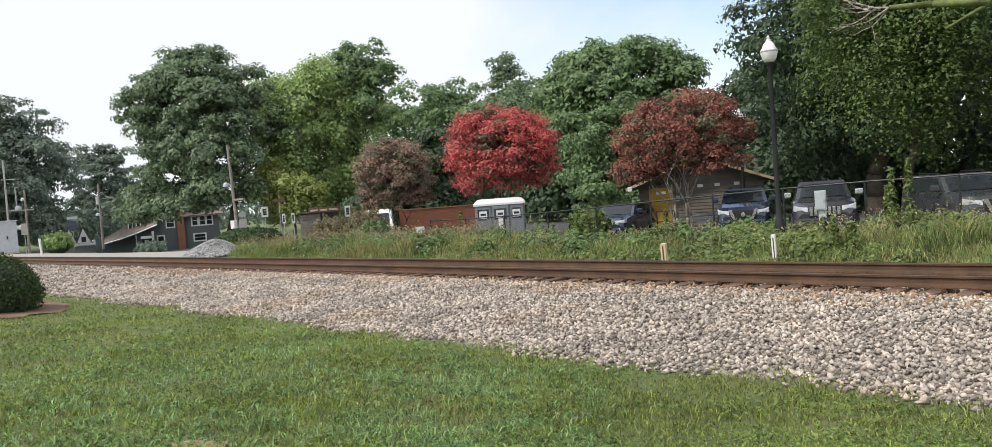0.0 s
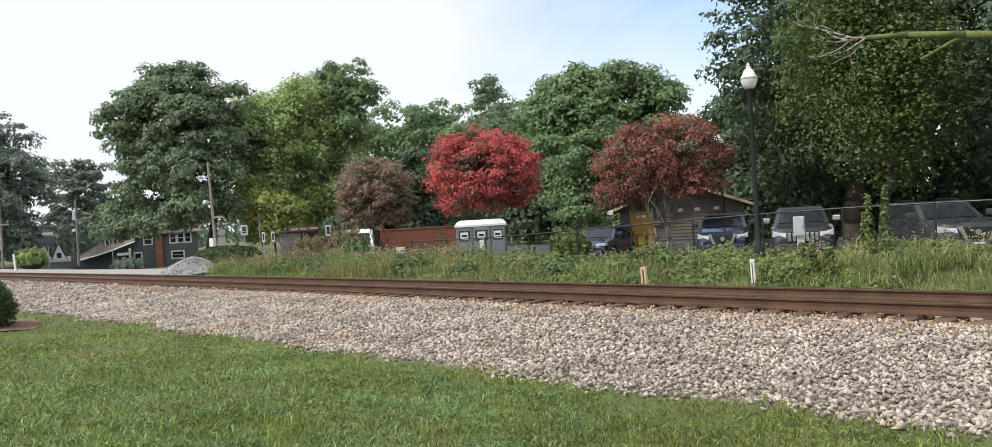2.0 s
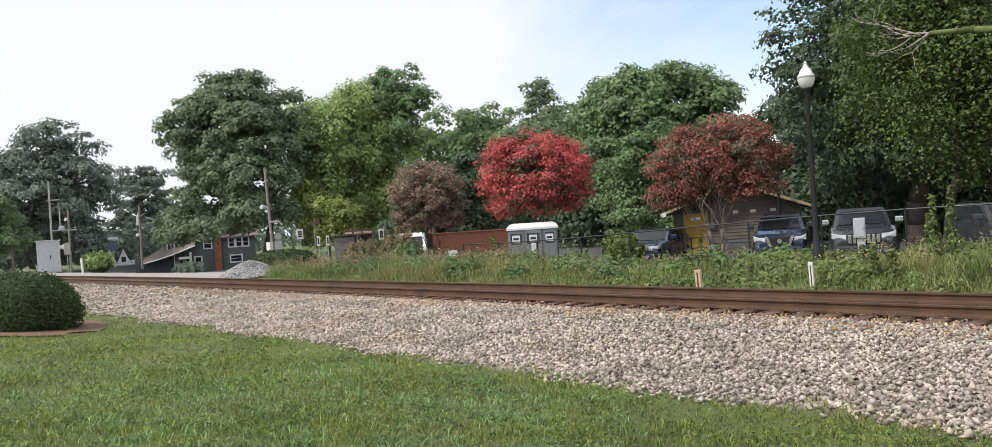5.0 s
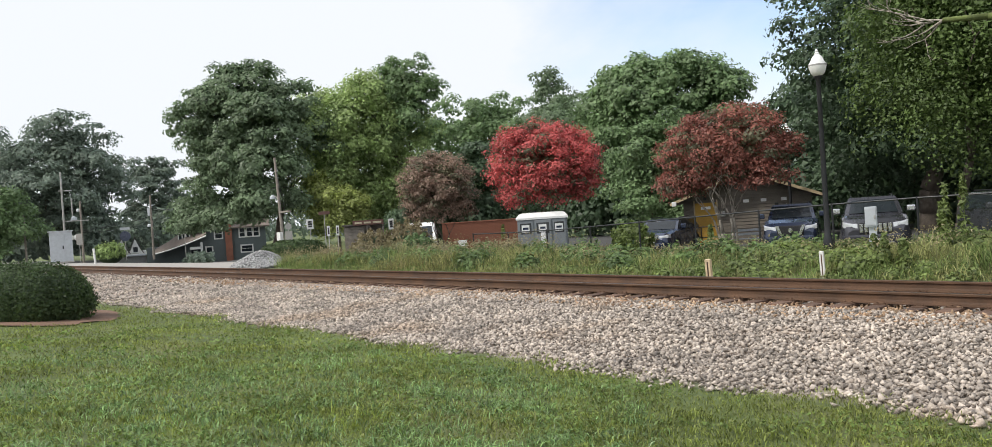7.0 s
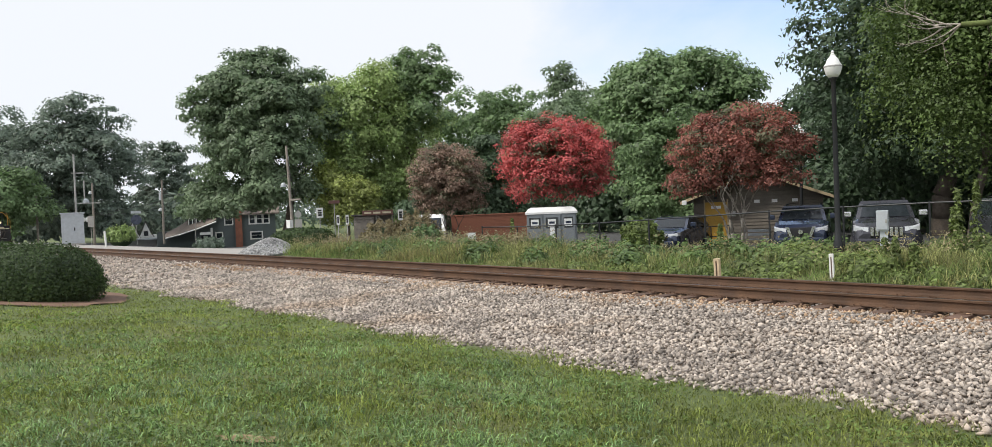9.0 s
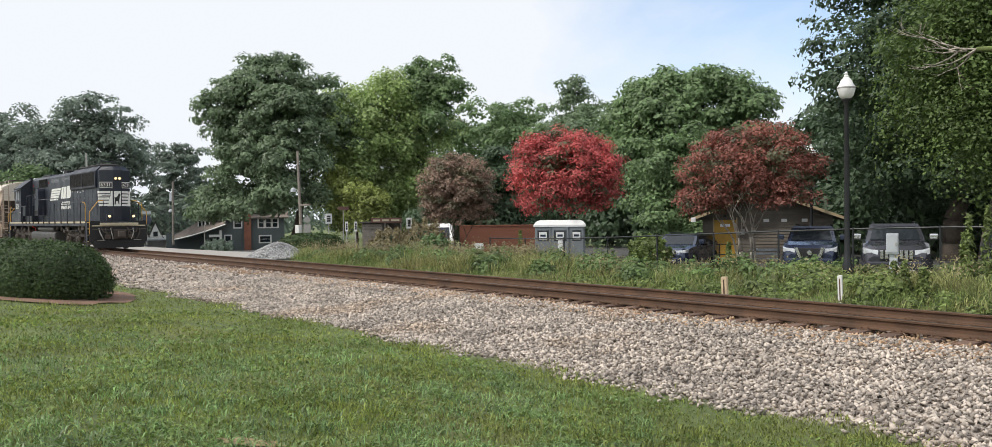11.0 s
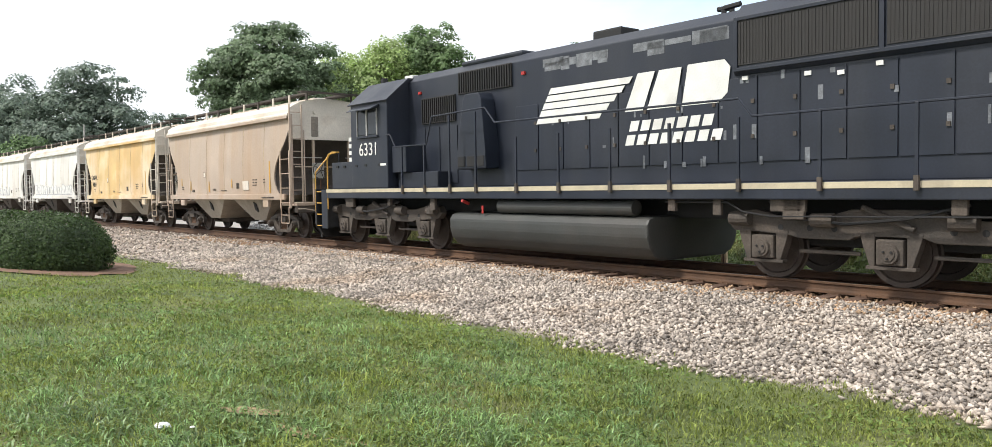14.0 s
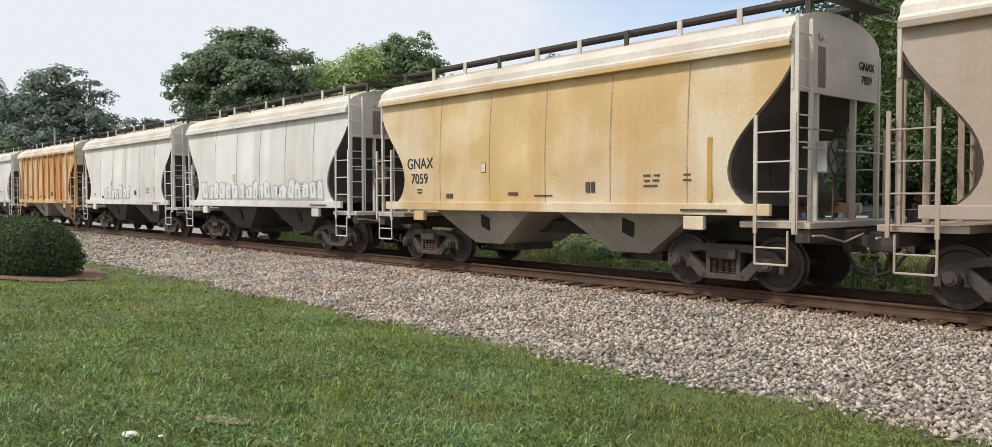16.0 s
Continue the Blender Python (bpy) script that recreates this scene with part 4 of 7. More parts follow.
def stake(x, y, z, w, h, material, label):
    t = thing("stake", pose(x, y, z, 2, -1, 15), label, "stake")
    part("shaft", box(B(), -w / 2, w / 2, -w / 2, w / 2, -0.2, h, 0.008), material, t)
    part("split_face", box(B(), -w * 0.12, w * 0.12, -w / 2 - 0.004, -w / 2 + 0.004, 0.08, h * 0.9), TIE_WOOD, t, "dark split in the wood")


stake(-10.5, 15.0, -0.25, 0.12, 0.52, RAWWOOD, "short pale sawn wood marker stake beside the rails")
stake(-8.2, 15.6, -0.22, 0.085, 0.60, WHITEPAINT, "weathered white marker stake on the bank")


def building():
    """A small gabled depot with lap siding, its gable towards the track."""
    t = thing("depot_building", pose(-20.3, 32.1, -0.62, 0, 0, 32), "small brown-sided gabled building with an ochre door", "building")
    W, H, R, D = 2.75, 2.2, 3.25, 6.0
    part("wall", extrude(B(), [(-W, 0), (W, 0), (W, H), (0, R - 0.1), (-W, H)], 0.03, D), SIDING, t)
    for k in range(21):
        z = 0.03 + 0.15 * k
        half = W if z < H - 0.1 else W * (R - z - 0.12) / (R - H)
        if half < 0.3:
            break
        for a, b in (((-half, half),) if z > 2.1 else ((-half, -2.28), (-1.25, half))):
            if b > a:
                part("siding_board", extrude(B(), [(0.028, z), (0.0, z + 0.005), (0.018, z + 0.145), (0.028, z + 0.145)], a, b, "x"), SIDING, t)
    d = part("door", box(B(), -2.24, -1.29, -0.01, 0.05, 0.05, 2.02, 0.008), OCHRE, t, "ochre painted door")
    part("door_sign", box(B(), -1.98, -1.55, -0.016, -0.011, 1.72, 1.85), WHITEPLASTIC, d)
    part("door_knob", rod(B(), (-1.38, -0.07, 1.0), (-1.38, -0.01, 1.0), 0.035, seg=10), GALV, d)
    for a in (-2.30, -1.29):
        part("door_frame", box(B(), a, a + 0.06, -0.02, 0.04, 0.0, 2.14), TANWOOD, t)
    for s in (-1, 1):
        eave = (s * (W + 0.55), H - 0.22)
        part("roof_slope", extrude(B(), [(0, R), eave, (eave[0], eave[1] + 0.1), (0, R + 0.1)], -0.55, D + 0.3), SHINGLE, t, "dark shingled roof slope")
        part("fascia", extrude(B(), [(0, R - 0.02), (eave[0], eave[1] - 0.02), (eave[0], eave[1] + 0.11), (0, R + 0.11)], -0.60, -0.552), TANWOOD, t, "tan fascia board")
    for x in (0.0, 0.75, 1.6):
        part("notice", box(B(), x - 0.12, x + 0.12, -0.012, -0.002, 1.92, 2.06, 0.004), WHITEPLASTIC, t, "small white notice")
    part("wall_lamp", box(B(), -1.85, -1.72, -0.12, 0.0, 2.15, 2.4, 0.02), BLACKIRON, t)
    part("flood_lamp", box(B(), -3.2, -3.0, -0.75, -0.6, 1.95, 2.15, 0.02), WHITEPLASTIC, t, "white flood lamp")
    part("meter", box(B(), -1.1, -0.92, -0.1, 0.0, 1.35, 1.6, 0.02), GALV, t)
    b = thing("bench", pose(-18.8, 29.6, -0.62, 0, 0, 32), "pale slatted bench beside the building", "bench")
    for k in range(3):
        part("slat", box(B(), -0.6, 0.6, -0.2 + 0.15 * k, -0.08 + 0.15 * k, 0.43, 0.46), PALEGREY, b)
    for k in range(2):
        part("back_slat", box(B(), -0.6, 0.6, 0.26, 0.29, 0.58 + 0.16 * k, 0.68 + 0.16 * k), PALEGREY, b)
    for s in (-0.55, 0.55):
        part("leg", box(B(), s - 0.03, s + 0.03, -0.2, 0.28, 0, 0.43), BLACKIRON, b)
        part("back_post", box(B(), s - 0.03, s + 0.03, 0.24, 0.28, 0.4, 0.86), BLACKIRON, b)
    r = thing("ramp_rail", pose(-21.2, 29.2, -0.62, 0, 0, 32), "dark pipe rail of the building's ramp", "railing")
    for k in range(4):
        part("post", rod(B(), (-1.2 + 0.8 * k, 0, 0), (-1.2 + 0.8 * k, 0, 1.0), 0.025), BLACKIRON, r)
    for z in (0.55, 1.0):
        part("pipe_rail", rod(B(), (-1.2, 0, z), (1.2, 0, z), 0.022), BLACKIRON, r)


building()


def toilet(x, y, z, turn):
    """A wide portable toilet unit: three front bays under one white roof with sloped ends."""
    t = thing("portable_toilet", pose(x, y, z, 0, 0, turn), "wide grey portable toilet unit with a white sloped roof", "toilet")
    part("shell", box(B(), -1.14, 1.14, -0.58, 0.58, 0.08, 1.92, 0.03), GREYPLASTIC, t)
    part("skid", box(B(), -1.18, 1.18, -0.62, 0.62, 0.0, 0.09, 0.01), SOOTY, t)
    ring = lambda a, b, h: [(-a, -b, h), (a, -b, h), (a, b, h), (-a, b, h)]
    r = part("roof", loft(B(), [ring(1.2, 0.64, 1.88), ring(1.2, 0.64, 1.97), ring(1.06, 0.5, 2.14), ring(0.92, 0.4, 2.19)]), WHITEPLASTIC, t, "white roof with sloped ends")
    for vx in (-0.32, 0.5):
        part("vent_pipe", rod(B(), (vx, 0.3, 2.1), (vx, 0.3, 2.27), 0.045, seg=10), SOOTY, r)
    for c, w, out in ((-0.76, 0.35, 0.0), (0.03, 0.38, 0.05), (0.78, 0.31, 0.0)):
        d = part("door", box(B(), c - w, c + w, -0.612 - out, -0.575, 0.14, 1.84, 0.02), GREYPLASTIC, t)
        part("door_recess", box(B(), c - w + 0.09, c + w - 0.09, -0.617 - out, -0.61 - out, 1.22, 1.72, 0.004), CARSLATE, d, "dark recessed door panel")
        part("sign", box(B(), c - 0.19, c + 0.17, -0.624 - out, -0.617 - out, 1.30, 1.64), WHITEPLASTIC, d, "white notice")
        part("sign_text", box(B(), c - 0.13, c + 0.12, -0.628 - out, -0.624 - out, 1.43, 1.53), CARBLUE, d)
    part("lower_notice", box(B(), -0.08, 0.13, -0.676, -0.662, 0.62, 1.26), WHITEPLASTIC, t, "tall narrow white notice")
    for s in (-1, 1):
        for k in (-0.3, 0.0, 0.3):
            part("wall_rib", box(B(), min(s * 1.14, s * 1.165), max(s * 1.14, s * 1.165), k - 0.05, k + 0.05, 0.2, 1.5, 0.008), GREYPLASTIC, t)


toilet(-27.42, 26.25, -0.72, 44)


def brick_wall():
    t = thing("russet_wall", pose(-40.0, 33.0, -0.55, 0, 0, 50), "low russet brick wall behind the shrubs", "wall")
    part("wall_body", box(B(), -2.6, 2.6, -0.1, 0.1, 0, 1.62, 0.02), BRICKRED, t)
    part("coping", box(B(), -2.65, 2.65, -0.14, 0.14, 1.62, 1.70, 0.015), BRICKRED, t)
    first = None
    rows = 18
    for r in range(rows):
        for k in range(16):
            x = -2.6 + 0.325 * k + (0.16 if r % 2 else 0.0)
            if x + 0.31 > 2.6:
                continue
            if first is None:
                first = part("brick", box(B(), 0, 0.31, -0.11, -0.098, 0, 0.078), BRICKRED, t)
                first.location = (x, 0, 0.02 + 0.088 * r)
            else:
                o = bpy.data.objects.new("brick", first.data)
                scene.collection.objects.link(o)
                o.parent, o.location = t, (x, 0, 0.02 + 0.088 * r)


brick_wall()


def kiosk():
    t = thing("kiosk", pose(-51.4, 31.1, -0.6, 0, 0, 55), "small grey-boarded shelter with a brown sign board", "shelter")
    part("back_wall", box(B(), -1.3, 1.3, 0.5, 0.6, 0, 1.9), POLEWOOD, t)
    for k in range(9):
        part("wall_board", box(B(), -1.3, 0.1, -0.63, -0.6, 0.05 + 0.2 * k, 0.23 + 0.2 * k, 0.006), POLEWOOD, t)
    part("side_wall", box(B(), -1.35, -1.28, -0.6, 0.6, 0, 1.9), POLEWOOD, t)
    part("roof", box(B(), -1.5, 1.6, -0.85, 0.8, 1.9, 2.0, 0.02), SHINGLE, t)
    s = part("sign_board", box(B(), -0.7, 1.5, -0.92, -0.86, 1.92, 2.28, 0.01), SIGNBROWN, t, "brown sign board")
    for a, b in ((-0.55, -0.05), (0.1, 0.6), (0.75, 1.35)):
        part("sign_word", box(B(), a, b, -0.93, -0.921, 2.03, 2.16), CREAMPAINT, s, "pale unreadable word")
    for x in (0.3, 1.45):
        part("post", box(B(), x - 0.05, x + 0.05, -0.82, -0.72, 0, 1.9), POLEWOOD, t)
    part("display_board", box(B(), 0.45, 0.95, -0.5, -0.45, 0.2, 1.1, 0.01), PALEGREY, t, "pale blue display board")
    part("brace", rod(B(), (0.35, -0.75, 1.9), (0.9, -0.75, 1.3), 0.04, seg=6), POLEWOOD, t)


kiosk()


def van():
    t = thing("white_van", pose(-41.2, 29.0, -0.75, 0, 0, -38), "white van roof half hidden by shrubs", "van")
    part("body", loft(B(), [[(-2.2, -0.9, 0.35), (2.0, -0.9, 0.35), (2.0, 0.9, 0.35), (-2.2, 0.9, 0.35)], [(-2.2, -0.95, 1.1), (2.1, -0.95, 1.0), (2.1, 0.95, 1.0), (-2.2, 0.95, 1.1)], [(-2.1, -0.85, 1.85), (0.9, -0.85, 1.85), (0.9, 0.85, 1.85), (-2.1, 0.85, 1.85)], [(-1.9, -0.7, 2.02), (0.7, -0.7, 2.02), (0.7, 0.7, 2.02), (-1.9, 0.7, 2.02)]]), WHITEPLASTIC, t)
    part("windshield", loft(B(), [[(1.95, -0.75, 1.12), (1.95, 0.75, 1.12), (1.02, 0.72, 1.78), (1.02, -0.72, 1.78)], [(1.99, -0.75, 1.14), (1.99, 0.75, 1.14), (1.06, 0.72, 1.8), (1.06, -0.72, 1.8)]]), GLASS, t)
    for x in (-1.3, 1.2):
        for s in (-1, 1):
            part("wheel", lathe(B(), [(0.18, -0.1), (0.34, -0.1), (0.34, 0.1), (0.18, 0.1)], 18, pose(x, s * 0.85, 0.34, 90)), RUBBER, t)


van()


def sign_post(x, y, z, high, turn, plates, label, name="sign_post", r=0.03):
    """plates: (centre height, width, height, material, round)."""
    t = thing(name, pose(x, y, z, 0, 0, turn), label, "road sign")
    part("post", rod(B(), (0, 0, -0.3), (0, 0, high), r, seg=8), GALV, t)
    for zc, w, h, m, rd in plates:
        if rd:
            part("plate", rod(B(), (0, -0.03, zc), (0, -0.05, zc), w / 2, seg=20), m, t)
        else:
            p = part("plate", box(B(), -w / 2, w / 2, -0.05, -0.03, zc - h / 2, zc + h / 2, 0.004), m, t)
            if m is WHITEPAINT and h > 0.5:
                for k in (-0.22, 0.0, 0.22):
                    part("plate_mark", box(B(), -w * 0.28, w * 0.28, -0.054, -0.05, zc + k * h - 0.06, zc + k * h + 0.06), INKBLACK, p)
    return t


sign_post(-29.3, 22.9, -0.3, 0.75, 52, [(0.58, 0.42, 0.32, WHITEPLASTIC, False)], "small white notice on a short post in the weeds")
sign_post(-50.8, 26.5, -0.5, 2.5, 62, [(2.15, 0.45, 0.7, WHITEPAINT, False)], "white sign plate on a thin steel post")
sign_post(-50.0, 27.2, -0.5, 3.0, 62, [(2.85, 0.75, 0.22, SIGNBROWN, False)], "street name sign on a steel post")
sign_post(-53.5, 26.2, -0.5, 2.4, 62, [(2.1, 0.45, 0.5, GALV, True), (1.4, 0.5, 0.7, CONCRETE, False)], "back of a round and a square sign")
sign_post(-44.8, 24.6, -0.5, 1.95, 60, [(1.65, 0.18, 0.6, WHITEPAINT, False)], "narrow white reflector sign on a post")
sign_post(-44.2, 24.9, -0.5, 1.95, 60, [(1.65, 0.18, 0.6, WHITEPAINT, False)], "narrow white reflector sign on a post")
sign_post(-38.2, 24.9, -0.4, 2.05, 58, [(1.75, 0.3, 0.6, WHITEPAINT, False)], "white sign on a wooden post")
sign_post(-76.0, 26.8, -0.5, 3.2, 70, [(2.75, 0.45, 0.8, WHITEPAINT, False)], "white street sign near the slate house")
sign_post(-84.5, 24.0, -0.5, 3.0, 74, [(2.2, 1.0, 1.0, CARBLUE, True), (2.95, 0.9, 0.25, PALEGREY, False)], "back of a dark round crossing sign")
sign_post(-80.0, 18.8, -0.4, 2.6, 75, [(2.1, 0.5, 1.0, CONCRETE, False)], "grey sign plate beside the crossing")


def leaning_post():
    t = thing("marker_post", pose(-72.8, 18.2, -0.5, 0, -14, 0), "white marker post leaning beside the crossing", "post")
    part("shaft", rod(B(), (0, 0, -0.2), (0, 0, 1.3), 0.09, seg=10), WHITEPAINT, t)
    part("cap", lathe(B(), [(0.1, 1.28), (0.1, 1.33), (0.04, 1.37)], 10), WHITEPAINT, t)


leaning_post()


def pole(x, y, z, top, lean, label, arms):
    t = thing("utility_pole", pose(x, y, z), label, "utility pole")
    part("shaft", rod(B(), (0, 0, -0.4), (lean, 0, top), 0.125, 0.09, 10), POLEWOOD, t)
    for kind, h, reach in arms:
        bx = lean * h / top
        if kind == "lamp":
            a = part("lamp_arm", pipe(B(), [(bx, 0, h - 0.3), (bx + reach * 0.5, 0, h), (bx + reach, 0, h + 0.05)], 0.03), GALV, t)
            part("lamp_head", lathe(B(), [(0.22, -0.18), (0.2, 0.0), (0.1, 0.12), (0.05, 0.14)], 12, pose(bx + reach, 0, h)), PALEGREY, a, "grey street lamp head")
        elif kind == "cross":
            part("cross_arm", box(B(), bx - 0.1, bx + reach, -0.06, 0.06, h - 0.06, h + 0.06), POLEWOOD, t)
        elif kind == "can":
            part("transformer", rod(B(), (bx + reach, 0, h - 0.4), (bx + reach, 0, h + 0.4), 0.22, seg=14), PALEGREY, t, "grey transformer can")
        elif kind == "guy":
            part("guy_wire", rod(B(), (bx, 0, h), (bx + reach, 0, h * 0.25), 0.02, seg=5), SOOTY, t)
        elif kind == "box":
            part("meter_box", box(B(), bx - 0.3, bx + 0.3, -0.35, -0.1, h - 0.3, h + 0.3, 0.02), WHITEPAINT, t)
        elif kind == "guard":
            part("pole_guard", rod(B(), (bx, 0, h - 0.5), (bx, 0, h + 0.2), 0.3, 0.18, 10), YELLOWPAINT, t, "yellow pole guard")
    return t


pole(-55.8, 26.9, -0.6, 7.35, -0.6, "leaning grey wooden utility pole with street lamp", [("lamp", 4.5, -1.0), ("cross", 3.3, 1.6), ("guy", 6.6, 1.6), ("box", 1.5, 0), ("guard", 0.9, 0)])
pole(-87.7, 27.6, -0.5, 6.3, 0.1, "grey wooden utility pole with transformer", [("can", 4.6, -0.4), ("lamp", 3.2, -0.8), ("guy", 4.2, 1.8)])
pole(-92.4, 22.0, -0.5, 6.2, 0.1, "thin grey pole beside the signal cabinet", [("lamp", 5.3, -0.9)])
pole(-97, 17.6, -0.5, 5.2, 0.0, "grey pole with a small street lamp", [("lamp", 3.6, -2.0)])


def signal():
    t = thing("signal_cabinet", pose(-84.2, 18.2, -0.4, 0, 0, 78), "white metal railway signal cabinet", "cabinet")
    part("body", box(B(), -0.95, 0.95, -0.7, 0.7, 0.1, 2.9, 0.03), PALEGREY, t)
    part("roof", box(B(), -1.05, 1.05, -0.8, 0.8, 2.9, 3.0, 0.02), PALEGREY, t)
    d = part("door", box(B(), -0.8, 0.3, -0.72, -0.7, 0.3, 2.7, 0.01), PALEGREY, t)
    part("handle", box(B(), 0.1, 0.2, -0.76, -0.72, 1.3, 1.6), SOOTY, d)
    part("base", box(B(), -1.0, 1.0, -0.75, 0.75, 0, 0.12), CONCRETE, t)
    m = thing("signal_mast", pose(-88, 19.4, -0.4, 0, 0, 78), "tall silver crossing signal mast with lamps", "signal mast")
    part("mast", rod(B(), (0, 0, -0.3), (0, 0, 8.8), 0.11, 0.08, 12), GALV, m)
    part("cross_arm", box(B(), -0.3, 0.9, -0.04, 0.04, 6.9, 7.0), GALV, m)
    part("bracket", box(B(), 0.0, 2.2, -0.04, 0.04, 3.9, 4.0), GALV, m)
    part("bell", lathe(B(), [(0.3, -0.15), (0.28, 0.1), (0.1, 0.25), (0.04, 0.26)], 14, pose(0.9, 0, 4.15)), PALEGREY, m)
    part("upright", rod(B(), (0.8, 0, 4.2), (0.8, 0, 6.2), 0.06, seg=8), GALV, m)
    for x in (0.55, 1.0):
        part("signal_lamp", lathe(B(), [(0.26, -0.05), (0.24, 0.05), (0.1, 0.16)], 16, pose(x, -0.2, 2.3, 90)), WHITEPAINT, m)


signal()


def house():
    t = thing("house", pose(-97.0, 37.2, -2.5, 0, 0, 68), "slate green two-storey house with brown shingled roofs", "house")
    part("wall", box(B(), -3.0, 6.5, 0, 7, 0, 4.4), SLATEBLUE, t, "slate green wall")
    part("wing_wall", box(B(), -7.2, -3.0, 0.6, 6.0, 0, 2.6), SLATEBLUE, t)
    part("roof", extrude(B(), [(-0.6, 4.3), (3.5, 6.8), (7.6, 4.3), (7.6, 4.45), (3.5, 7.0), (-0.6, 4.45)], -3.5, 7.0, "x"), BROWNROOF, t)
    low = [(-6.4, -1.4, 1.95), (-4.6, -1.4, 2.35), (-2.6, -1.4, 2.95), (-0.4, -1.4, 3.75)]
    ridge = [(-6.2, 0.6, 2.5), (-4.6, 0.9, 3.3), (-2.9, 1.2, 4.5), (-0.4, 1.2, 4.75)]
    bm = B()
    sheets = [[bm.verts.new((x, y, z + d)) for x, y, z in row] for row, d in ((low, 0), (ridge, 0), (ridge, -0.16), (low, -0.16))]
    for k in range(4):
        a, b = sheets[k], sheets[(k + 1) % 4]
        for q in range(3):
            bm.faces.new((a[q], a[q + 1], b[q + 1], b[q]))
    bm.faces.new([r[0] for r in sheets]), bm.faces.new([r[3] for r in sheets[::-1]])
    pr = part("porch_roof", bm, BROWNROOF, t, "brown flared porch roof")
    for (a, b) in zip(low, low[1:]):
        part("rake_board", rod(B(), (a[0], a[1] - 0.05, a[2] - 0.12), (b[0], b[1] - 0.05, b[2] - 0.12), 0.08, seg=4), WHITEPAINT, pr, "white rake board")
    dm = part("dormer", box(B(), -3.6, -2.2, -0.3, 1.4, 3.0, 4.2), WHITEPAINT, t, "white dormer")
    part("dormer_roof", extrude(B(), [(-3.9, 4.15), (-2.9, 4.6), (-1.9, 4.15)], -0.5, 1.6), BROWNROOF, dm)
    for k in range(3):
        part("pane", box(B(), -3.48 + 0.42 * k, -3.16 + 0.42 * k, -0.33, -0.3, 3.35, 4.05), GLASS, dm)
    part("chimney", box(B(), 1.75, 2.55, -0.5, 0.0, 0, 7.4), BRICKRED, t, "red brick chimney")
    for x, z, w, h in ((1.0, 3.25, 0.75, 1.0), (3.75, 3.25, 0.55, 1.0), (4.6, 3.25, 0.55, 1.0), (5.4, 3.25, 0.55, 1.0), (-0.15, 0.9, 0.6, 1.3), (4.2, 1.4, 1.2, 0.7)):
        wd = part("window", box(B(), x - w / 2 - 0.16, x + w / 2 + 0.16, -0.06, 0.0, z - 0.16, z + h + 0.16), WHITEPAINT, t, "white window trim")
        part("pane", box(B(), x - w / 2, x + w / 2, -0.08, -0.06, z, z + h), GLASS, wd)
        part("glazing_bar", box(B(), x - w / 2, x + w / 2, -0.1, -0.08, z + h * 0.48, z + h * 0.54), WHITEPAINT, wd)
    part("porch_post", box(B(), -1.1, -0.85, -1.2, -0.95, 0, 2.9), WHITEPAINT, t, "white porch post")
    part("porch_beam", box(B(), -2.3, -0.85, -1.2, -0.95, 2.1, 2.4), WHITEPAINT, t, "white porch beam")
    part("porch_opening", box(B(), -2.2, -1.1, -0.05, 0.0, 0, 2.1), GLASS, t)
    w = thing("white_cottage", pose(-104, 30.2, -1.7, 0, 0, 74), "small white cottage with twin gables", "house")
    part("wall", box(B(), -1.8, 1.6, 0, 4, 0, 1.5), WHITEPAINT, w)
    for x in (-1.1, 0.4):
        g = part("gable", extrude(B(), [(x - 0.7, 1.3), (x + 0.7, 1.3), (x, 3.0)], -0.1, 3.6), WHITEPAINT, w, "white gable")
        part("gable_roof", extrude(B(), [(x - 0.85, 1.2), (x, 3.1), (x + 0.85, 1.2), (x + 0.95, 1.2), (x, 3.3), (x - 0.95, 1.2)], -0.05, 3.7), SHINGLE, g)
        part("window", box(B(), x - 0.25, x + 0.25, -0.14, -0.1, 1.4, 2.0), GLASS, g)
    part("porch_roof", box(B(), -2.2, 4.5, -1.4, 0.2, 0.95, 1.1), PALEGREY, w)
    part("lattice", box(B(), 2.0, 4.3, -0.9, -0.8, 0, 0.9), SIGNBROWN, w)


house()


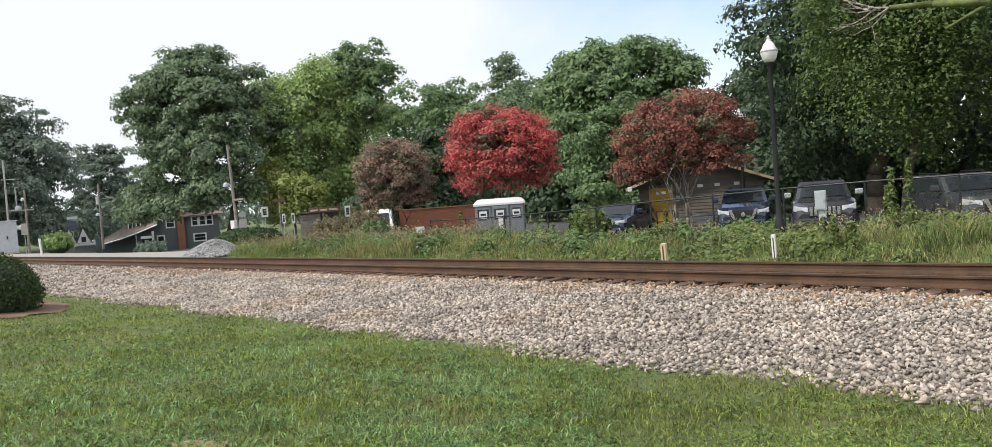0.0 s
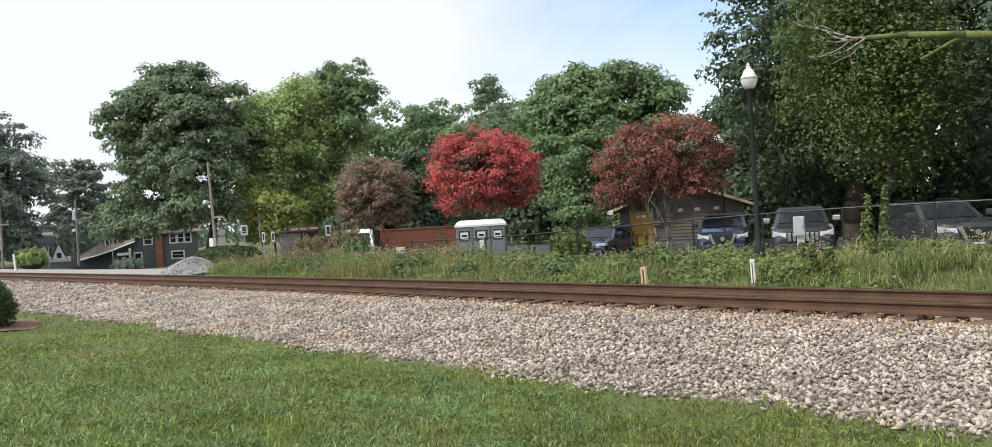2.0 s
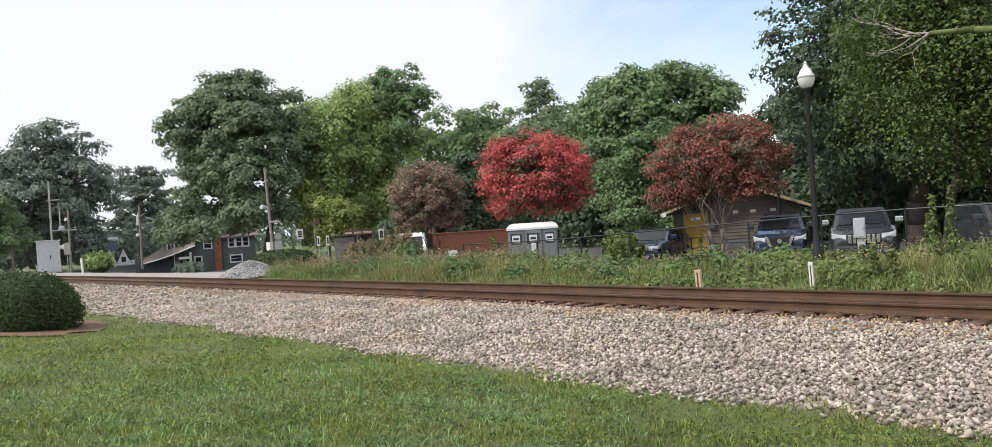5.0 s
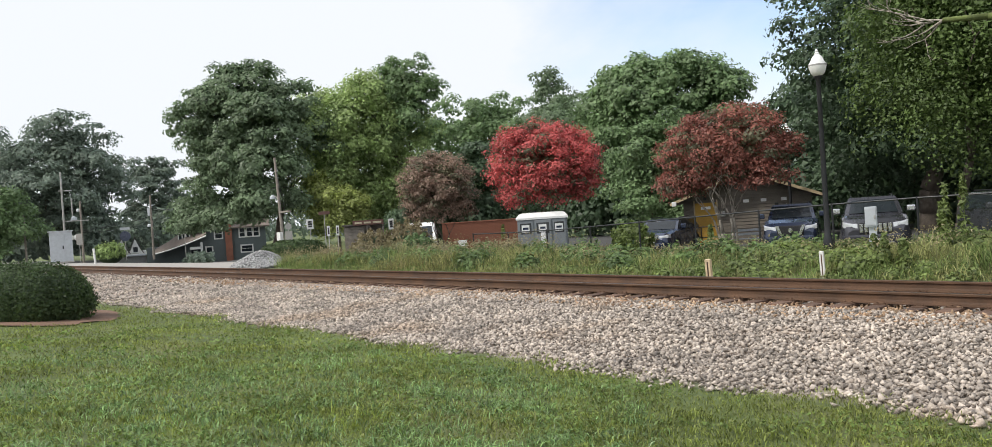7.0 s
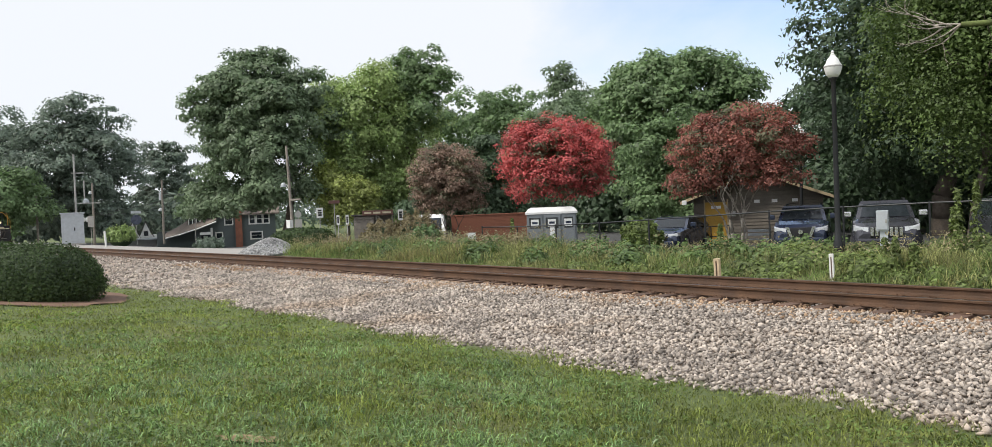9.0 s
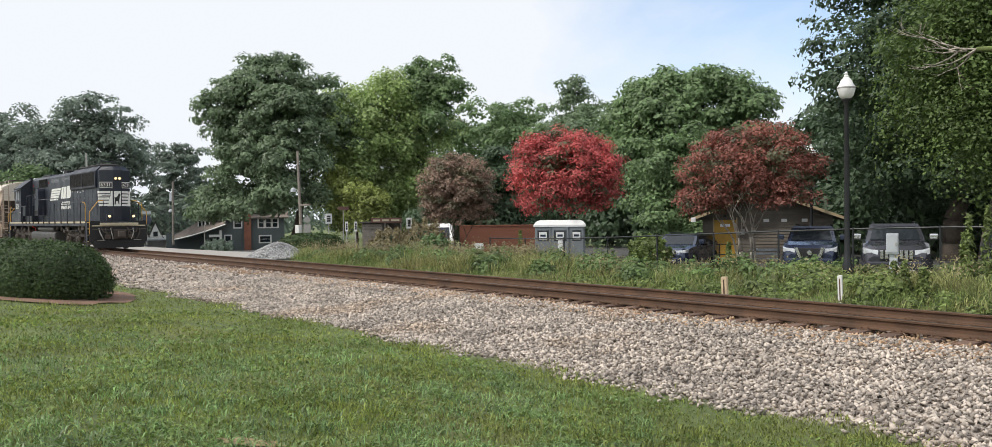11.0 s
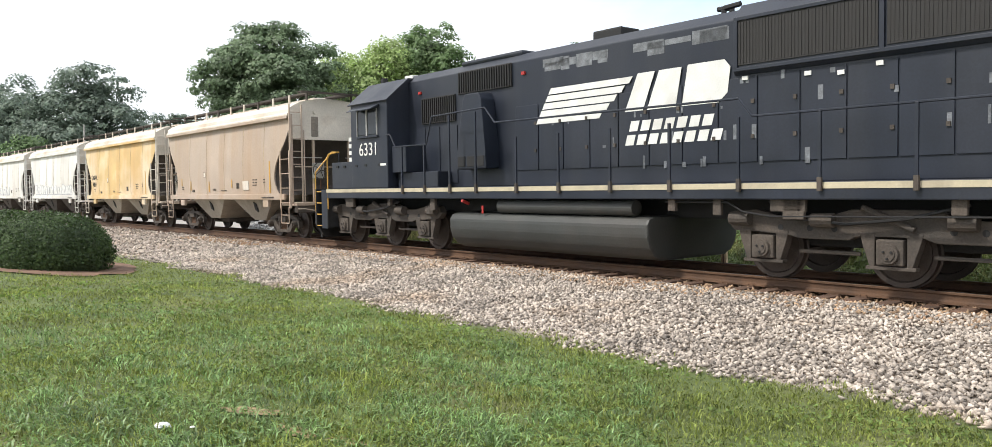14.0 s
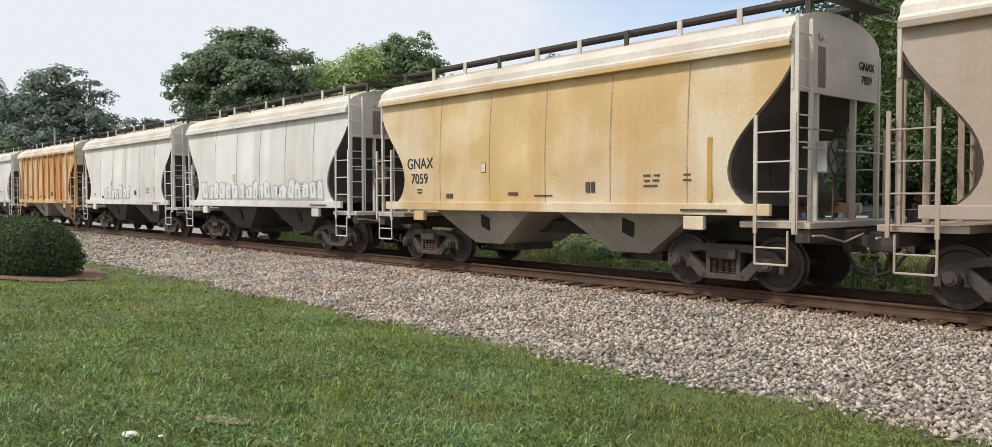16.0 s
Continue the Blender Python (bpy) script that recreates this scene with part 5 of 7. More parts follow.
def gravel_pile():
    rng = np.random.default_rng(77)
    t = thing("gravel_pile", pose(-40.3, 18.0, -0.42), "low heap of grey gravel by the crossing", "gravel pile")
    n = 5200
    a, r = rng.uniform(0, 6.283, n), np.sqrt(rng.uniform(0, 1, n))
    x, y = r * 1.75 * np.cos(a), r * 1.5 * np.sin(a)
    z = 0.78 * (1 - r ** 1.6) + 0.06 * np.sin(x * 4) + 0.02
    octa = np.array([[1, 0, 0], [-1, 0, 0], [0, 1, 0], [0, -1, 0], [0, 0, 1], [0, 0, -1]], float)
    tri = np.array([[0, 2, 4], [2, 1, 4], [1, 3, 4], [3, 0, 4], [2, 0, 5], [1, 2, 5], [3, 1, 5], [0, 3, 5]])
    v = (octa[None] * rng.uniform(0.5, 1.2, (n, 6, 1)) + rng.normal(0, 0.2, (n, 6, 3))) * rng.uniform(0.03, 0.075, (n, 1, 1)) + np.stack([x, y, z], -1)[:, None]
    f = tri[None] + (np.arange(n) * 6)[:, None, None]
    o = new("loose_gravel", mesh_np("loose_gravel", v.reshape(-1, 3), f.reshape(-1, 3), GRAVEL))
    o.parent = t
    tagged(o, kind="stuff")
    rings = [[(1.7 * q * math.cos(k * 0.3927), 1.45 * q * math.sin(k * 0.3927), 0.78 * (1 - q ** 1.6)) for k in range(16)] for q in (1.0, 0.75, 0.5, 0.25, 0.05)]
    part("heap", loft(B(), rings), GRAVEL, t)


gravel_pile()
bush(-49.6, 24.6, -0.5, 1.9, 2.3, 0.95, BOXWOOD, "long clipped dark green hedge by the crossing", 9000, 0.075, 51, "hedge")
bush(-17.6, 20.9, 0.1, 0.62, 0.6, 0.62, VINE, "bright green leafy shrub against the fence", 2600, 0.075, 52, "shrub", 0.25)
bush(-33.3, 22.6, -0.15, 1.25, 0.9, 1.2, DRYHERB, "dry seeding shrub on the bank", 3600, 0.07, 53, "shrub", 0.3)
bush(-30.5, 21.2, -0.1, 0.7, 0.7, 0.7, MIDGREEN, "dark green leafy shrub on the bank", 2400, 0.075, 54, "shrub", 0.3)
bush(-36.5, 22.6, -0.2, 1.1, 0.9, 0.95, DRYHERB, "dry brownish shrub on the bank", 3600, 0.07, 55, "shrub", 0.3)
bush(-84, 31, -1.5, 2.6, 1.2, 0.8, OAK_HAZED, "green foundation shrub before the house", 2500, 0.12, 56, "shrub", 0.3)
bush(-92, 24.5, -0.5, 1.7, 1.4, 1.2, LOCUST, "yellow-green shrub by the crossing", 2500, 0.13, 57, "shrub", 0.3)


def spire_weed(x, y, h, seed):
    """A tall leafy weed stalk."""
    rng = np.random.default_rng(seed)
    g = float(ground_z(x, y))
    t = thing("weed_stalk", pose(x, y, g), "tall upright leafy weed stalk on the bank", "weed", "tall weed stalks")
    n = 170
    z = rng.uniform(0.1, 1, n) * h
    a = rng.uniform(0, 6.283, n)
    r = 0.17 * (1.1 - z / h) * rng.uniform(0.3, 1, n) + 0.02
    p = np.stack([r * np.cos(a), r * np.sin(a), z], -1)
    v, f = leaf_cards(p, np.stack([np.cos(a), np.sin(a), 0.7 + 0 * a], -1) + rng.normal(0, 0.4, (n, 3)), 0.075, rng, 0.3)
    o = new("leaves", mesh_np("leaves", v, f, VINE))
    o.parent = t
    part("stem", rod(B(), (0, 0, -0.1), (0, 0, h * 0.98), 0.012, 0.005, 6), VINE, t)


for k, (x, y, h) in enumerate([(-6.95, 18.6, 1.5), (-6.65, 18.8, 1.65), (-7.15, 18.9, 1.1), (-7.3, 16.4, 0.8), (-6.9, 16.3, 0.7), (-7.6, 16.6, 0.75), (-13.6, 19.6, 0.95), (-24.9, 21.6, 1.3)]):
    spire_weed(x, y, h, 90 + k)


def litter():
    rng = random.Random(4)
    for nm, x, y, s, lab in (("crumpled_paper", -5.48, 1.62, 0.065, "crumpled white paper on the lawn"), ("paper_scrap", -5.36, 1.77, 0.022, "small torn white scrap on the lawn")):
        t = thing(nm, pose(x, y, float(ground_z(x, y)) + 0.03), lab, "litter")
        bm = B()
        bmesh.ops.create_icosphere(bm, subdivisions=2, radius=s)
        for v in bm.verts:
            v.co = Vector((v.co.x * rng.uniform(0.7, 1.2), v.co.y * rng.uniform(0.5, 1.0), v.co.z * rng.uniform(0.15, 0.5) + s * 0.15))
        part("sheet", bm, WHITEPLASTIC, t)


litter()


def undergrowth(name, n, xr, yr, hr, size, leaf, label, seed):
    """A bank of leaves with an uneven crest."""
    rng = np.random.default_rng(seed)
    k = 150
    cx, cy = rng.uniform(*xr, k), rng.uniform(*yr, k)
    cr, ch = rng.uniform(1.4, 3.0, k), rng.uniform(*hr, k)
    q = rng.integers(0, k, n)
    d = rng.normal(size=(n, 3))
    d /= np.linalg.norm(d, axis=1, keepdims=True)
    d[:, 2] = np.abs(d[:, 2])
    p = np.stack([cx[q] + d[:, 0] * cr[q], cy[q] + d[:, 1] * cr[q], -0.6 + ch[q] * (0.25 * rng.uniform(0, 1, n) + 0.8 * d[:, 2])], -1) + rng.normal(0, 0.15, (n, 3))
    v, f = leaf_cards(p, d + rng.normal(0, 0.4, (n, 3)), size, rng, corners=3)
    tagged(new(name, mesh_np(name, v, f, leaf)), label, "woodland", kind="stuff")


undergrowth("undergrowth", 26000, (-62, 16), (42, 47), (2.0, 5.0), 0.22, DEEP, "dark leafy undergrowth behind the parking lot", 61)
undergrowth("far_woods", 18000, (-150, -20), (62, 84), (5.0, 9.5), 0.42, OAK_HAZED, "distant wall of green woodland", 62)
undergrowth("woods_behind_lot", 12000, (-24, 26), (47, 56), (6.0, 12.5), 0.45, DEEP, "dark woodland behind the shade trees", 64)
undergrowth("far_woods_crossing", 15000, (-175, -108), (19, 50), (3.0, 7.0), 0.42, OAK_HAZED, "distant trees beyond the crossing", 63)


def cable(a, b, sag):
    t = thing("overhead_cable", pose(*a), "thin black overhead cable between poles", "cable")
    d = Vector(b) - Vector(a)
    pts = [d * f - Vector((0, 0, sag * 4 * f * (1 - f))) for f in np.linspace(0, 1, 9)]
    part("wire", pipe(B(), pts, 0.022, 5), SOOTY, t)


cable((-87.6, 27.6, 3.6), (-96.9, 17.6, 2.6), 0.5)
cable((-87.6, 27.6, 4.4), (-55.9, 26.9, 4.6), 0.7)
cable((-87.6, 27.6, 2.9), (-92.3, 22.0, 2.4), 0.2)


# ---- train ----
AXLES = []


def wheelset(parent, x, r, gauge=1.51):
    """Two wheels on an axle, at x along the car."""
    ax = part("wheelset", rod(B(), (0, -gauge / 2, 0), (0, gauge / 2, 0), 0.075, seg=10), WHEELSTEEL, parent)
    ax.location = (x, 0, r)
    AXLES.append((ax, x, r))
    for s in (-1, 1):
        bm = B()
        prof = [(0.10, -0.09), (0.16, -0.07), (r - 0.10, -0.035), (r - 0.075, -0.065), (r - 0.005, -0.065), (r, 0.03), (r + 0.025, 0.045), (r + 0.025, 0.065), (r - 0.08, 0.065), (r - 0.1, 0.03), (0.16, 0.06), (0.10, 0.07)]
        lathe(bm, prof, 28, pose(0, s * gauge / 2, 0, 90 * s))
        part("wheel", bm, WHEELSTEEL, ax, smooth=False)
    return ax


def car_truck(car, x):
    """A three-piece freight truck with two wheelsets."""
    t = part("truck", box(B(), -0.22, 0.22, -1.0, 1.0, 0.42, 0.72, 0.04), TRUCK, car, "dusty cast steel freight truck")
    t.location.x = x
    for a in (-0.88, 0.88):
        wheelset(t, a, 0.457)
    for s in (-1, 1):
        bm = B()
        y0, y1 = s * 0.94, s * 1.08
        extrude(bm, [(-1.12, 0.50), (-0.98, 0.66), (-0.5, 0.77), (0.5, 0.77), (0.98, 0.66), (1.12, 0.50), (1.04, 0.46), (0.88, 0.58), (0.48, 0.66), (-0.48, 0.66), (-0.88, 0.58), (-1.04, 0.46)], y0, y1, "y", 0.015)
        extrude(bm, [(-0.46, 0.17), (0.46, 0.17), (0.40, 0.27), (-0.40, 0.27)], y0, y1, "y", 0.012)
        for m in (-1, 1):
            extrude(bm, [(m * 0.90, 0.60), (m * 0.70, 0.63), (m * 0.32, 0.30), (m * 0.34, 0.18), (m * 0.47, 0.18)], y0, y1, "y", 0.012)
            box(bm, m * 0.25, m * 0.33, min(y0, y1), max(y0, y1), 0.26, 0.68, 0.01)
            box(bm, m * 1.03, m * 1.13, min(y0, y1), max(y0, y1), 0.32, 0.56, 0.015)
            box(bm, m * 0.66, m * 0.74, min(y0, y1), max(y0, y1), 0.34, 0.60, 0.015)
        part("side_frame", bm, TRUCK, t)
        for k in (-0.18, -0.06, 0.06, 0.18):
            bm = lathe(B(), [(0.058 if q % 2 else 0.040, 0.27 + 0.022 * q) for q in range(12)], 8, pose(k, s * 1.02, 0))
            part("spring", bm, STEEL_RUST, t, "rusty coil spring")
        part("bolster_end", box(B(), -0.28, 0.28, s * 1.05, s * 1.15, 0.52, 0.70, 0.03), TRUCK, t)
        for a in (-0.88, 0.88):
            bm = B()
            rod(bm, (a, s * 1.04, 0.457), (a, s * 1.20, 0.457), 0.12, 0.10, 12)
            rod(bm, (a, s * 1.20, 0.457), (a, s * 1.23, 0.457), 0.06, seg=8)
            part("bearing_cap", bm, TRUCK, t)
    return t


def coupler(car, x, s, z=0.86):
    bm = box(B(), min(x, x + s * 0.62), max(x, x + s * 0.62), -0.10, 0.10, z - 0.09, z + 0.09, 0.02)
    box(bm, x + s * 0.52 - 0.12, x + s * 0.52 + 0.12, -0.17, 0.17, z - 0.16, z + 0.16, 0.05)
    return part("coupler", bm, TRUCK, car)


def ladder(car, pts0, pts1, z0, z1, rungs, material=GALV, r=0.022):
    """Two stiles at pts0 and pts1 (x, y) from z0 to z1, with round rungs."""
    bm = B()
    for p in (pts0, pts1):
        box(bm, p[0] - 0.03, p[0] + 0.03, p[1] - 0.02, p[1] + 0.02, z0, z1, 0.006)
    ld = part("ladder", bm, material, car)
    for k in range(rungs):
        z = z0 + (z1 - z0) * (k + 0.4) / rungs
        part("rung", rod(B(), (*pts0, z), (*pts1, z), 0.013, seg=6), material, ld)
    return ld


def hopper(x0, paint, label, ribs=0, mark=None, scrawl=None, seed=0):
    """A two-bay covered hopper, 11.2 m over its body, on two trucks. x0: its place behind the locomotive's middle."""
    rng = random.Random(seed)
    car = thing("hopper_car", pose(x0, TRACK_Y, RAIL_Z), label, "freight car", "hopper cars of the train")
    rail_paint = HROOF if paint is HYELLOW else paint
    # shell: curved end cut-outs, vertical sides, arched roof
    L, hw = 5.58, 1.55
    cz = [1.42, 1.5, 1.6, 1.72, 1.85, 2.0, 2.15, 2.3, 2.45, 2.6, 2.75, 2.9, 3.05, 3.2, 3.35, 3.48, 3.6, 3.8, 3.98]
    cx_ = [4.90, 4.78, 4.67, 4.59, 4.54, 4.52, 4.54, 4.59, 4.67, 4.78, 4.91, 5.05, 5.19, 5.32, 5.44, 5.52, L, L, L]
    side = lambda z: hw - 0.02 * ((z - 2.2) / 0.8) ** 2
    bm = loft(B(), [[(-x, -side(z), z), (x, -side(z), z), (x, side(z), z), (-x, side(z), z)] for x, z in zip(cx_, cz)])
    part("body_shell", bm, paint, car)
    arch = [(-hw - 0.03, 3.93), (-hw - 0.03, 4.0), (-hw + 0.02, 4.05)] + [(-hw * math.cos(a), 4.05 + 0.50 * math.sin(a)) for a in np.linspace(0.25, math.pi - 0.25, 11)] + [(hw - 0.02, 4.05), (hw + 0.03, 4.0), (hw + 0.03, 3.93)]
    part("roof", extrude(B(), arch, -L - 0.02, L + 0.02, "x"), HROOF, car, "dusty pale arched steel roof")
    for s in (-1, 1):
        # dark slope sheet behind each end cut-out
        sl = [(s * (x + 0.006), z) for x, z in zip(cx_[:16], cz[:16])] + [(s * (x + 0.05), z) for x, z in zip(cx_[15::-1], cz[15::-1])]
        part("slope_sheet", extrude(B(), sl, -1.515, 1.515), HDARK, car, "dark brown slope sheet")
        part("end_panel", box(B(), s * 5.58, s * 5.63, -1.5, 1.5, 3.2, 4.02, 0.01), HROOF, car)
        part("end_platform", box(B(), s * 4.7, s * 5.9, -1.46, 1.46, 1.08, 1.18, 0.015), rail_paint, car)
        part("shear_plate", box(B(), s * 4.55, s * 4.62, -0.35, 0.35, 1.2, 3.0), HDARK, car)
        for y in (-1.45, 1.45):
            part("corner_post", box(B(), s * 5.57, s * 5.65, y - 0.035, y + 0.035, 1.18, 4.0, 0.01), rail_paint, car)
            part("inner_post", box(B(), s * 5.5, s * 5.6, y * 0.45 - 0.03, y * 0.45 + 0.03, 1.18, 3.3, 0.01), rail_paint, car)
            part("end_grab", rod(B(), (s * 5.72, y, 2.62), (s * 5.72, y * 0.3, 2.62), 0.014, seg=6), GALV, car)
        coupler(car, s * 5.8, s)
        part("end_sill", box(B(), s * 5.62, s * 5.86, -1.4, 1.4, 0.86, 1.07, 0.02), TRUCK, car, "grimy end sill")
        part("striker", box(B(), s * 5.84, s * 5.98, -0.3, 0.3, 0.68, 1.04, 0.03), TRUCK, car)
        part("cut_lever", pipe(B(), [(s * 5.92, -1.42, 0.98), (s * 5.95, -1.2, 0.98), (s * 5.98, -0.5, 0.86), (s * 6.05, 0.0, 0.98)], 0.016), HROOF, car)
        part("end_rod", rod(B(), (s * 5.7, -1.05, 1.18), (s * 5.7, -1.05, 3.5), 0.02, seg=6), rail_paint, car)
        part("safety_rail", rod(B(), (s * 5.74, -1.4, 2.32), (s * 5.74, 1.4, 2.32), 0.016, seg=6), rail_paint, car)
        bm = B()
        pipe(bm, [(s * 5.9, -0.35, 0.75), (s * 6.15, -0.42, 0.42), (s * 6.35, -0.40, 0.36), (s * 6.42, -0.35, 0.55)], 0.028)
        part("brake_hose", bm, SOOTY, car)
        car_truck(car, s * 4.15)
        # ladders at the corners
        for y in (-1.58, 1.58):
            tall = (y < 0) == (s > 0)
            ladder(car, (s * 5.05, y), (s * 5.70, y), 1.0, 2.85 if tall else 2.75, 4, rail_paint)
            if tall:
                ladder(car, (s * 5.72, y + 0.02), (s * 5.72, y * 0.72), 1.0, 4.3, 8, rail_paint)
            bm = pipe(B(), [(s * 5.05, y, 1.05), (s * 5.05, y, 0.52), (s * 5.6, y, 0.52), (s * 5.6, y, 1.05)], 0.018)
            part("stirrup", bm, rail_paint, car)
            part("stirrup_tread", rod(B(), (s * 5.05, y, 0.78), (s * 5.6, y, 0.78), 0.014, seg=6), rail_paint, car)
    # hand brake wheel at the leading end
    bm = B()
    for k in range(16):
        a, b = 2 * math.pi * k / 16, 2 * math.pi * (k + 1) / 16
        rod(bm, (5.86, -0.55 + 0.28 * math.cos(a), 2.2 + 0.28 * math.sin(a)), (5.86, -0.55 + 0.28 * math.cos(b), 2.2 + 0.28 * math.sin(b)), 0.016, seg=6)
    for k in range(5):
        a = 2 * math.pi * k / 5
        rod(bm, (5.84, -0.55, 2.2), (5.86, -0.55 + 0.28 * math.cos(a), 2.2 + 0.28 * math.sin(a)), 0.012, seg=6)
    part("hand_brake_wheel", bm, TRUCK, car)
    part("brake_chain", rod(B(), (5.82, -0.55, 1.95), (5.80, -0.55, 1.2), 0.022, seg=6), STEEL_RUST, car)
    part("end_drip_stain", box(B(), 5.628, 5.634, -0.75, -0.5, 3.3, 3.95), HSTAIN, car, "dark run below the roof vent")
    part("end_vent", rod(B(), (5.62, -0.62, 4.12), (5.68, -0.62, 4.12), 0.07, seg=12), HROOF, car)
    part("brake_gearbox", box(B(), 5.6, 5.8, -0.75, -0.40, 1.95, 2.45, 0.03), GALV, car)
    part("brake_cylinder", rod(B(), (5.1, 0.1, 1.55), (5.1, 0.8, 1.55), 0.16, seg=14), HDARK, car)
    for y in (-hw, hw):
        sy = math.copysign(1, y)
        part("side_sill", box(B(), -5.3, 5.3, y - 0.04, y + 0.04, 1.27, 1.46, 0.015), paint, car)
        part("eave_rail", box(B(), -L - 0.02, L + 0.02, min(y, y + sy * 0.05), max(y, y + sy * 0.05), 3.86, 3.96, 0.012), paint, car)
        for x in (-3.9, 3.9):
            part("jacking_pad", box(B(), x - 0.2, x + 0.2, y - 0.04, y + 0.06, 1.02, 1.25, 0.02), paint, car)
        if ribs:
            for k in range(ribs):
                x = -4.4 + 8.8 * k / (ribs - 1)
                part("side_rib", box(B(), x - 0.05, x + 0.05, min(y, y + sy * 0.08), max(y, y + sy * 0.08), 1.46, 3.86, 0.015), paint, car)
        else:
            for x in (-3.1, -1.35, 0.35, 2.05, 3.75):
                zs = (1.46, 1.9, 2.4, 2.9, 3.4, 3.86)
                bm = loft(B(), [[(x - 0.012, sy * (side(z) - 0.01), z), (x + 0.012, sy * (side(z) - 0.01), z), (x + 0.012, sy * (side(z) + 0.007), z), (x - 0.012, sy * (side(z) + 0.007), z)] for z in zs])
                part("seam", bm, HSEAM, car, "raised grimy weld seam")
    # outlet bays
    for cx in (-2.05, 2.05):
        bm = B()
        top = [(cx - 1.85, -1.30), (cx + 1.85, -1.30), (cx + 1.85, 1.30), (cx - 1.85, 1.30)]
        bot = [(cx - 0.45, -0.95), (cx + 0.45, -0.95), (cx + 0.45, 0.95), (cx - 0.45, 0.95)]
        a = [bm.verts.new((*p, 1.42)) for p in top]
        b = [bm.verts.new((*p, 0.52)) for p in bot]
        bm.faces.new(a), bm.faces.new(b[::-1])
        for i in range(4):
            bm.faces.new((a[i], a[(i + 1) % 4], b[(i + 1) % 4], b[i]))
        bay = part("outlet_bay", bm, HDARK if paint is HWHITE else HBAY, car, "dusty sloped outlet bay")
        bm = box(B(), cx - 0.5, cx + 0.5, -0.62, 0.62, 0.36, 0.52, 0.02)
        rod(bm, (cx - 0.3, -0.9, 0.42), (cx - 0.3, 0.9, 0.42), 0.04, seg=8)
        part("outlet_gate", bm, TRUCK, bay)
        for s in (-1, 1):
            p = part("placard_holder", box(B(), -0.14, 0.14, -0.012, 0.012, -0.16, 0.16, 0.006), SOOTY, bay)
            p.location, p.rotation_euler = (cx + 0.1, s * 1.15, 1.0), (radians(-s * 21), 0.35, 0)
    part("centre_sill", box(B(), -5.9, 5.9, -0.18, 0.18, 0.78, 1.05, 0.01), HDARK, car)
    # running boards and hatch along the roof
    bm = B()
    for y in (-0.62, 0.62):
        box(bm, -5.75, 5.75, y - 0.17, y + 0.17, 4.72, 4.745)
    for y in (-0.79, -0.45, 0.45, 0.79):
        box(bm, -5.75, 5.75, y - 0.012, y + 0.012, 4.70, 4.76)
    for k in range(76):
        box(bm, -5.75 + 0.1533 * k - 0.008, -5.75 + 0.1533 * k + 0.008, -0.79, -0.45, 4.745, 4.757)
    for s in (-1, 1):
        box(bm, s * 5.6, s * 5.95, -1.2, 1.2, 4.70, 4.73)
    part("running_board", bm, HDARK, car, "dark steel grating walkway")
    part("hatch_cover", box(B(), -4.9, 4.9, -0.26, 0.26, 4.52, 4.66, 0.05), HROOF, car)
    for k in range(10):
        x = -5.5 + 11.0 * k / 9
        for y in (-0.82, 0.82):
            part("walkway_bracket", box(B(), x - 0.05, x + 0.05, y - 0.02, y + 0.02, 4.36, 4.76, 0.008), HROOF if k % 3 else TRUCK, car)
    # stencilled markings on the side towards the lawn
    yy = -hw - 0.008
    if mark:
        for words, x, z, s in mark:
            lettering("stencil", words, s, pose(x, yy, z, 90), INKBLACK, car, "black stencilled marking")
        for (words, *_), z in zip(mark, (3.78, 3.55)):
            lettering("stencil", words, 0.2, pose(5.64, 0.95, z, 90, 0, 90), INKBLACK, car, "black stencilled marking")
    for x, z, w, h in ((2.9, 1.95, 0.16, 0.035), (3.12, 1.95, 0.12, 0.035), (2.9, 1.86, 0.12, 0.035), (3.1, 1.86, 0.14, 0.035), (2.98, 1.77, 0.3, 0.03), (3.75, 1.95, 0.14, 0.03), (3.75, 1.86, 0.16, 0.03), (-3.9, 1.75, 0.2, 0.03), (-3.9, 1.68, 0.16, 0.03), (-2.75, 1.6, 0.22, 0.1), (-0.6, 1.62, 0.3, 0.02), (-0.6, 1.66, 0.3, 0.02), (0.3, 1.6, 0.5, 0.02), (4.1, 1.35, 0.9, 0.03)):
        part("data_panel", box(B(), x - w / 2, x + w / 2, yy if z > 1.5 else yy - 0.055, yy + 0.03 if z > 1.5 else yy - 0.042, z - h / 2, z + h / 2), TRUCK, car)
    for x in (1.5, 1.63):
        part("data_panel", box(B(), x - 0.05, x + 0.05, yy, yy + 0.02, 1.66, 1.86), TRUCK, car)
    part("route_card", box(B(), -1.62, -1.46, yy, yy + 0.003, 2.1, 2.32), TRUCK, car)
    part("route_card_face", box(B(), -1.605, -1.475, yy - 0.003, yy, 2.115, 2.305), HROOF, car)
    if paint in (HYELLOW, HTAUPE):
        part("hazard_stripe", box(B(), 4.15, 4.24, yy, yy + 0.004, 1.5, 2.55), YELLOWPAINT, car, "yellow reflective strip")
    if paint is HTAUPE:
        for x, z, h in ((-3.0, 1.62, 0.36), (-1.1, 1.55, 0.4), (1.05, 1.7, 0.3), (-4.0, 1.8, 0.3)):
            part("hazard_stripe", box(B(), x - 0.04, x + 0.04, yy, yy + 0.004, z, z + h), YELLOWPAINT, car, "yellow reflective strip")
        part("data_frame", box(B(), 2.0, 2.5, yy, yy + 0.003, 1.6, 1.92), HROOF, car, "pale stencilled panel")
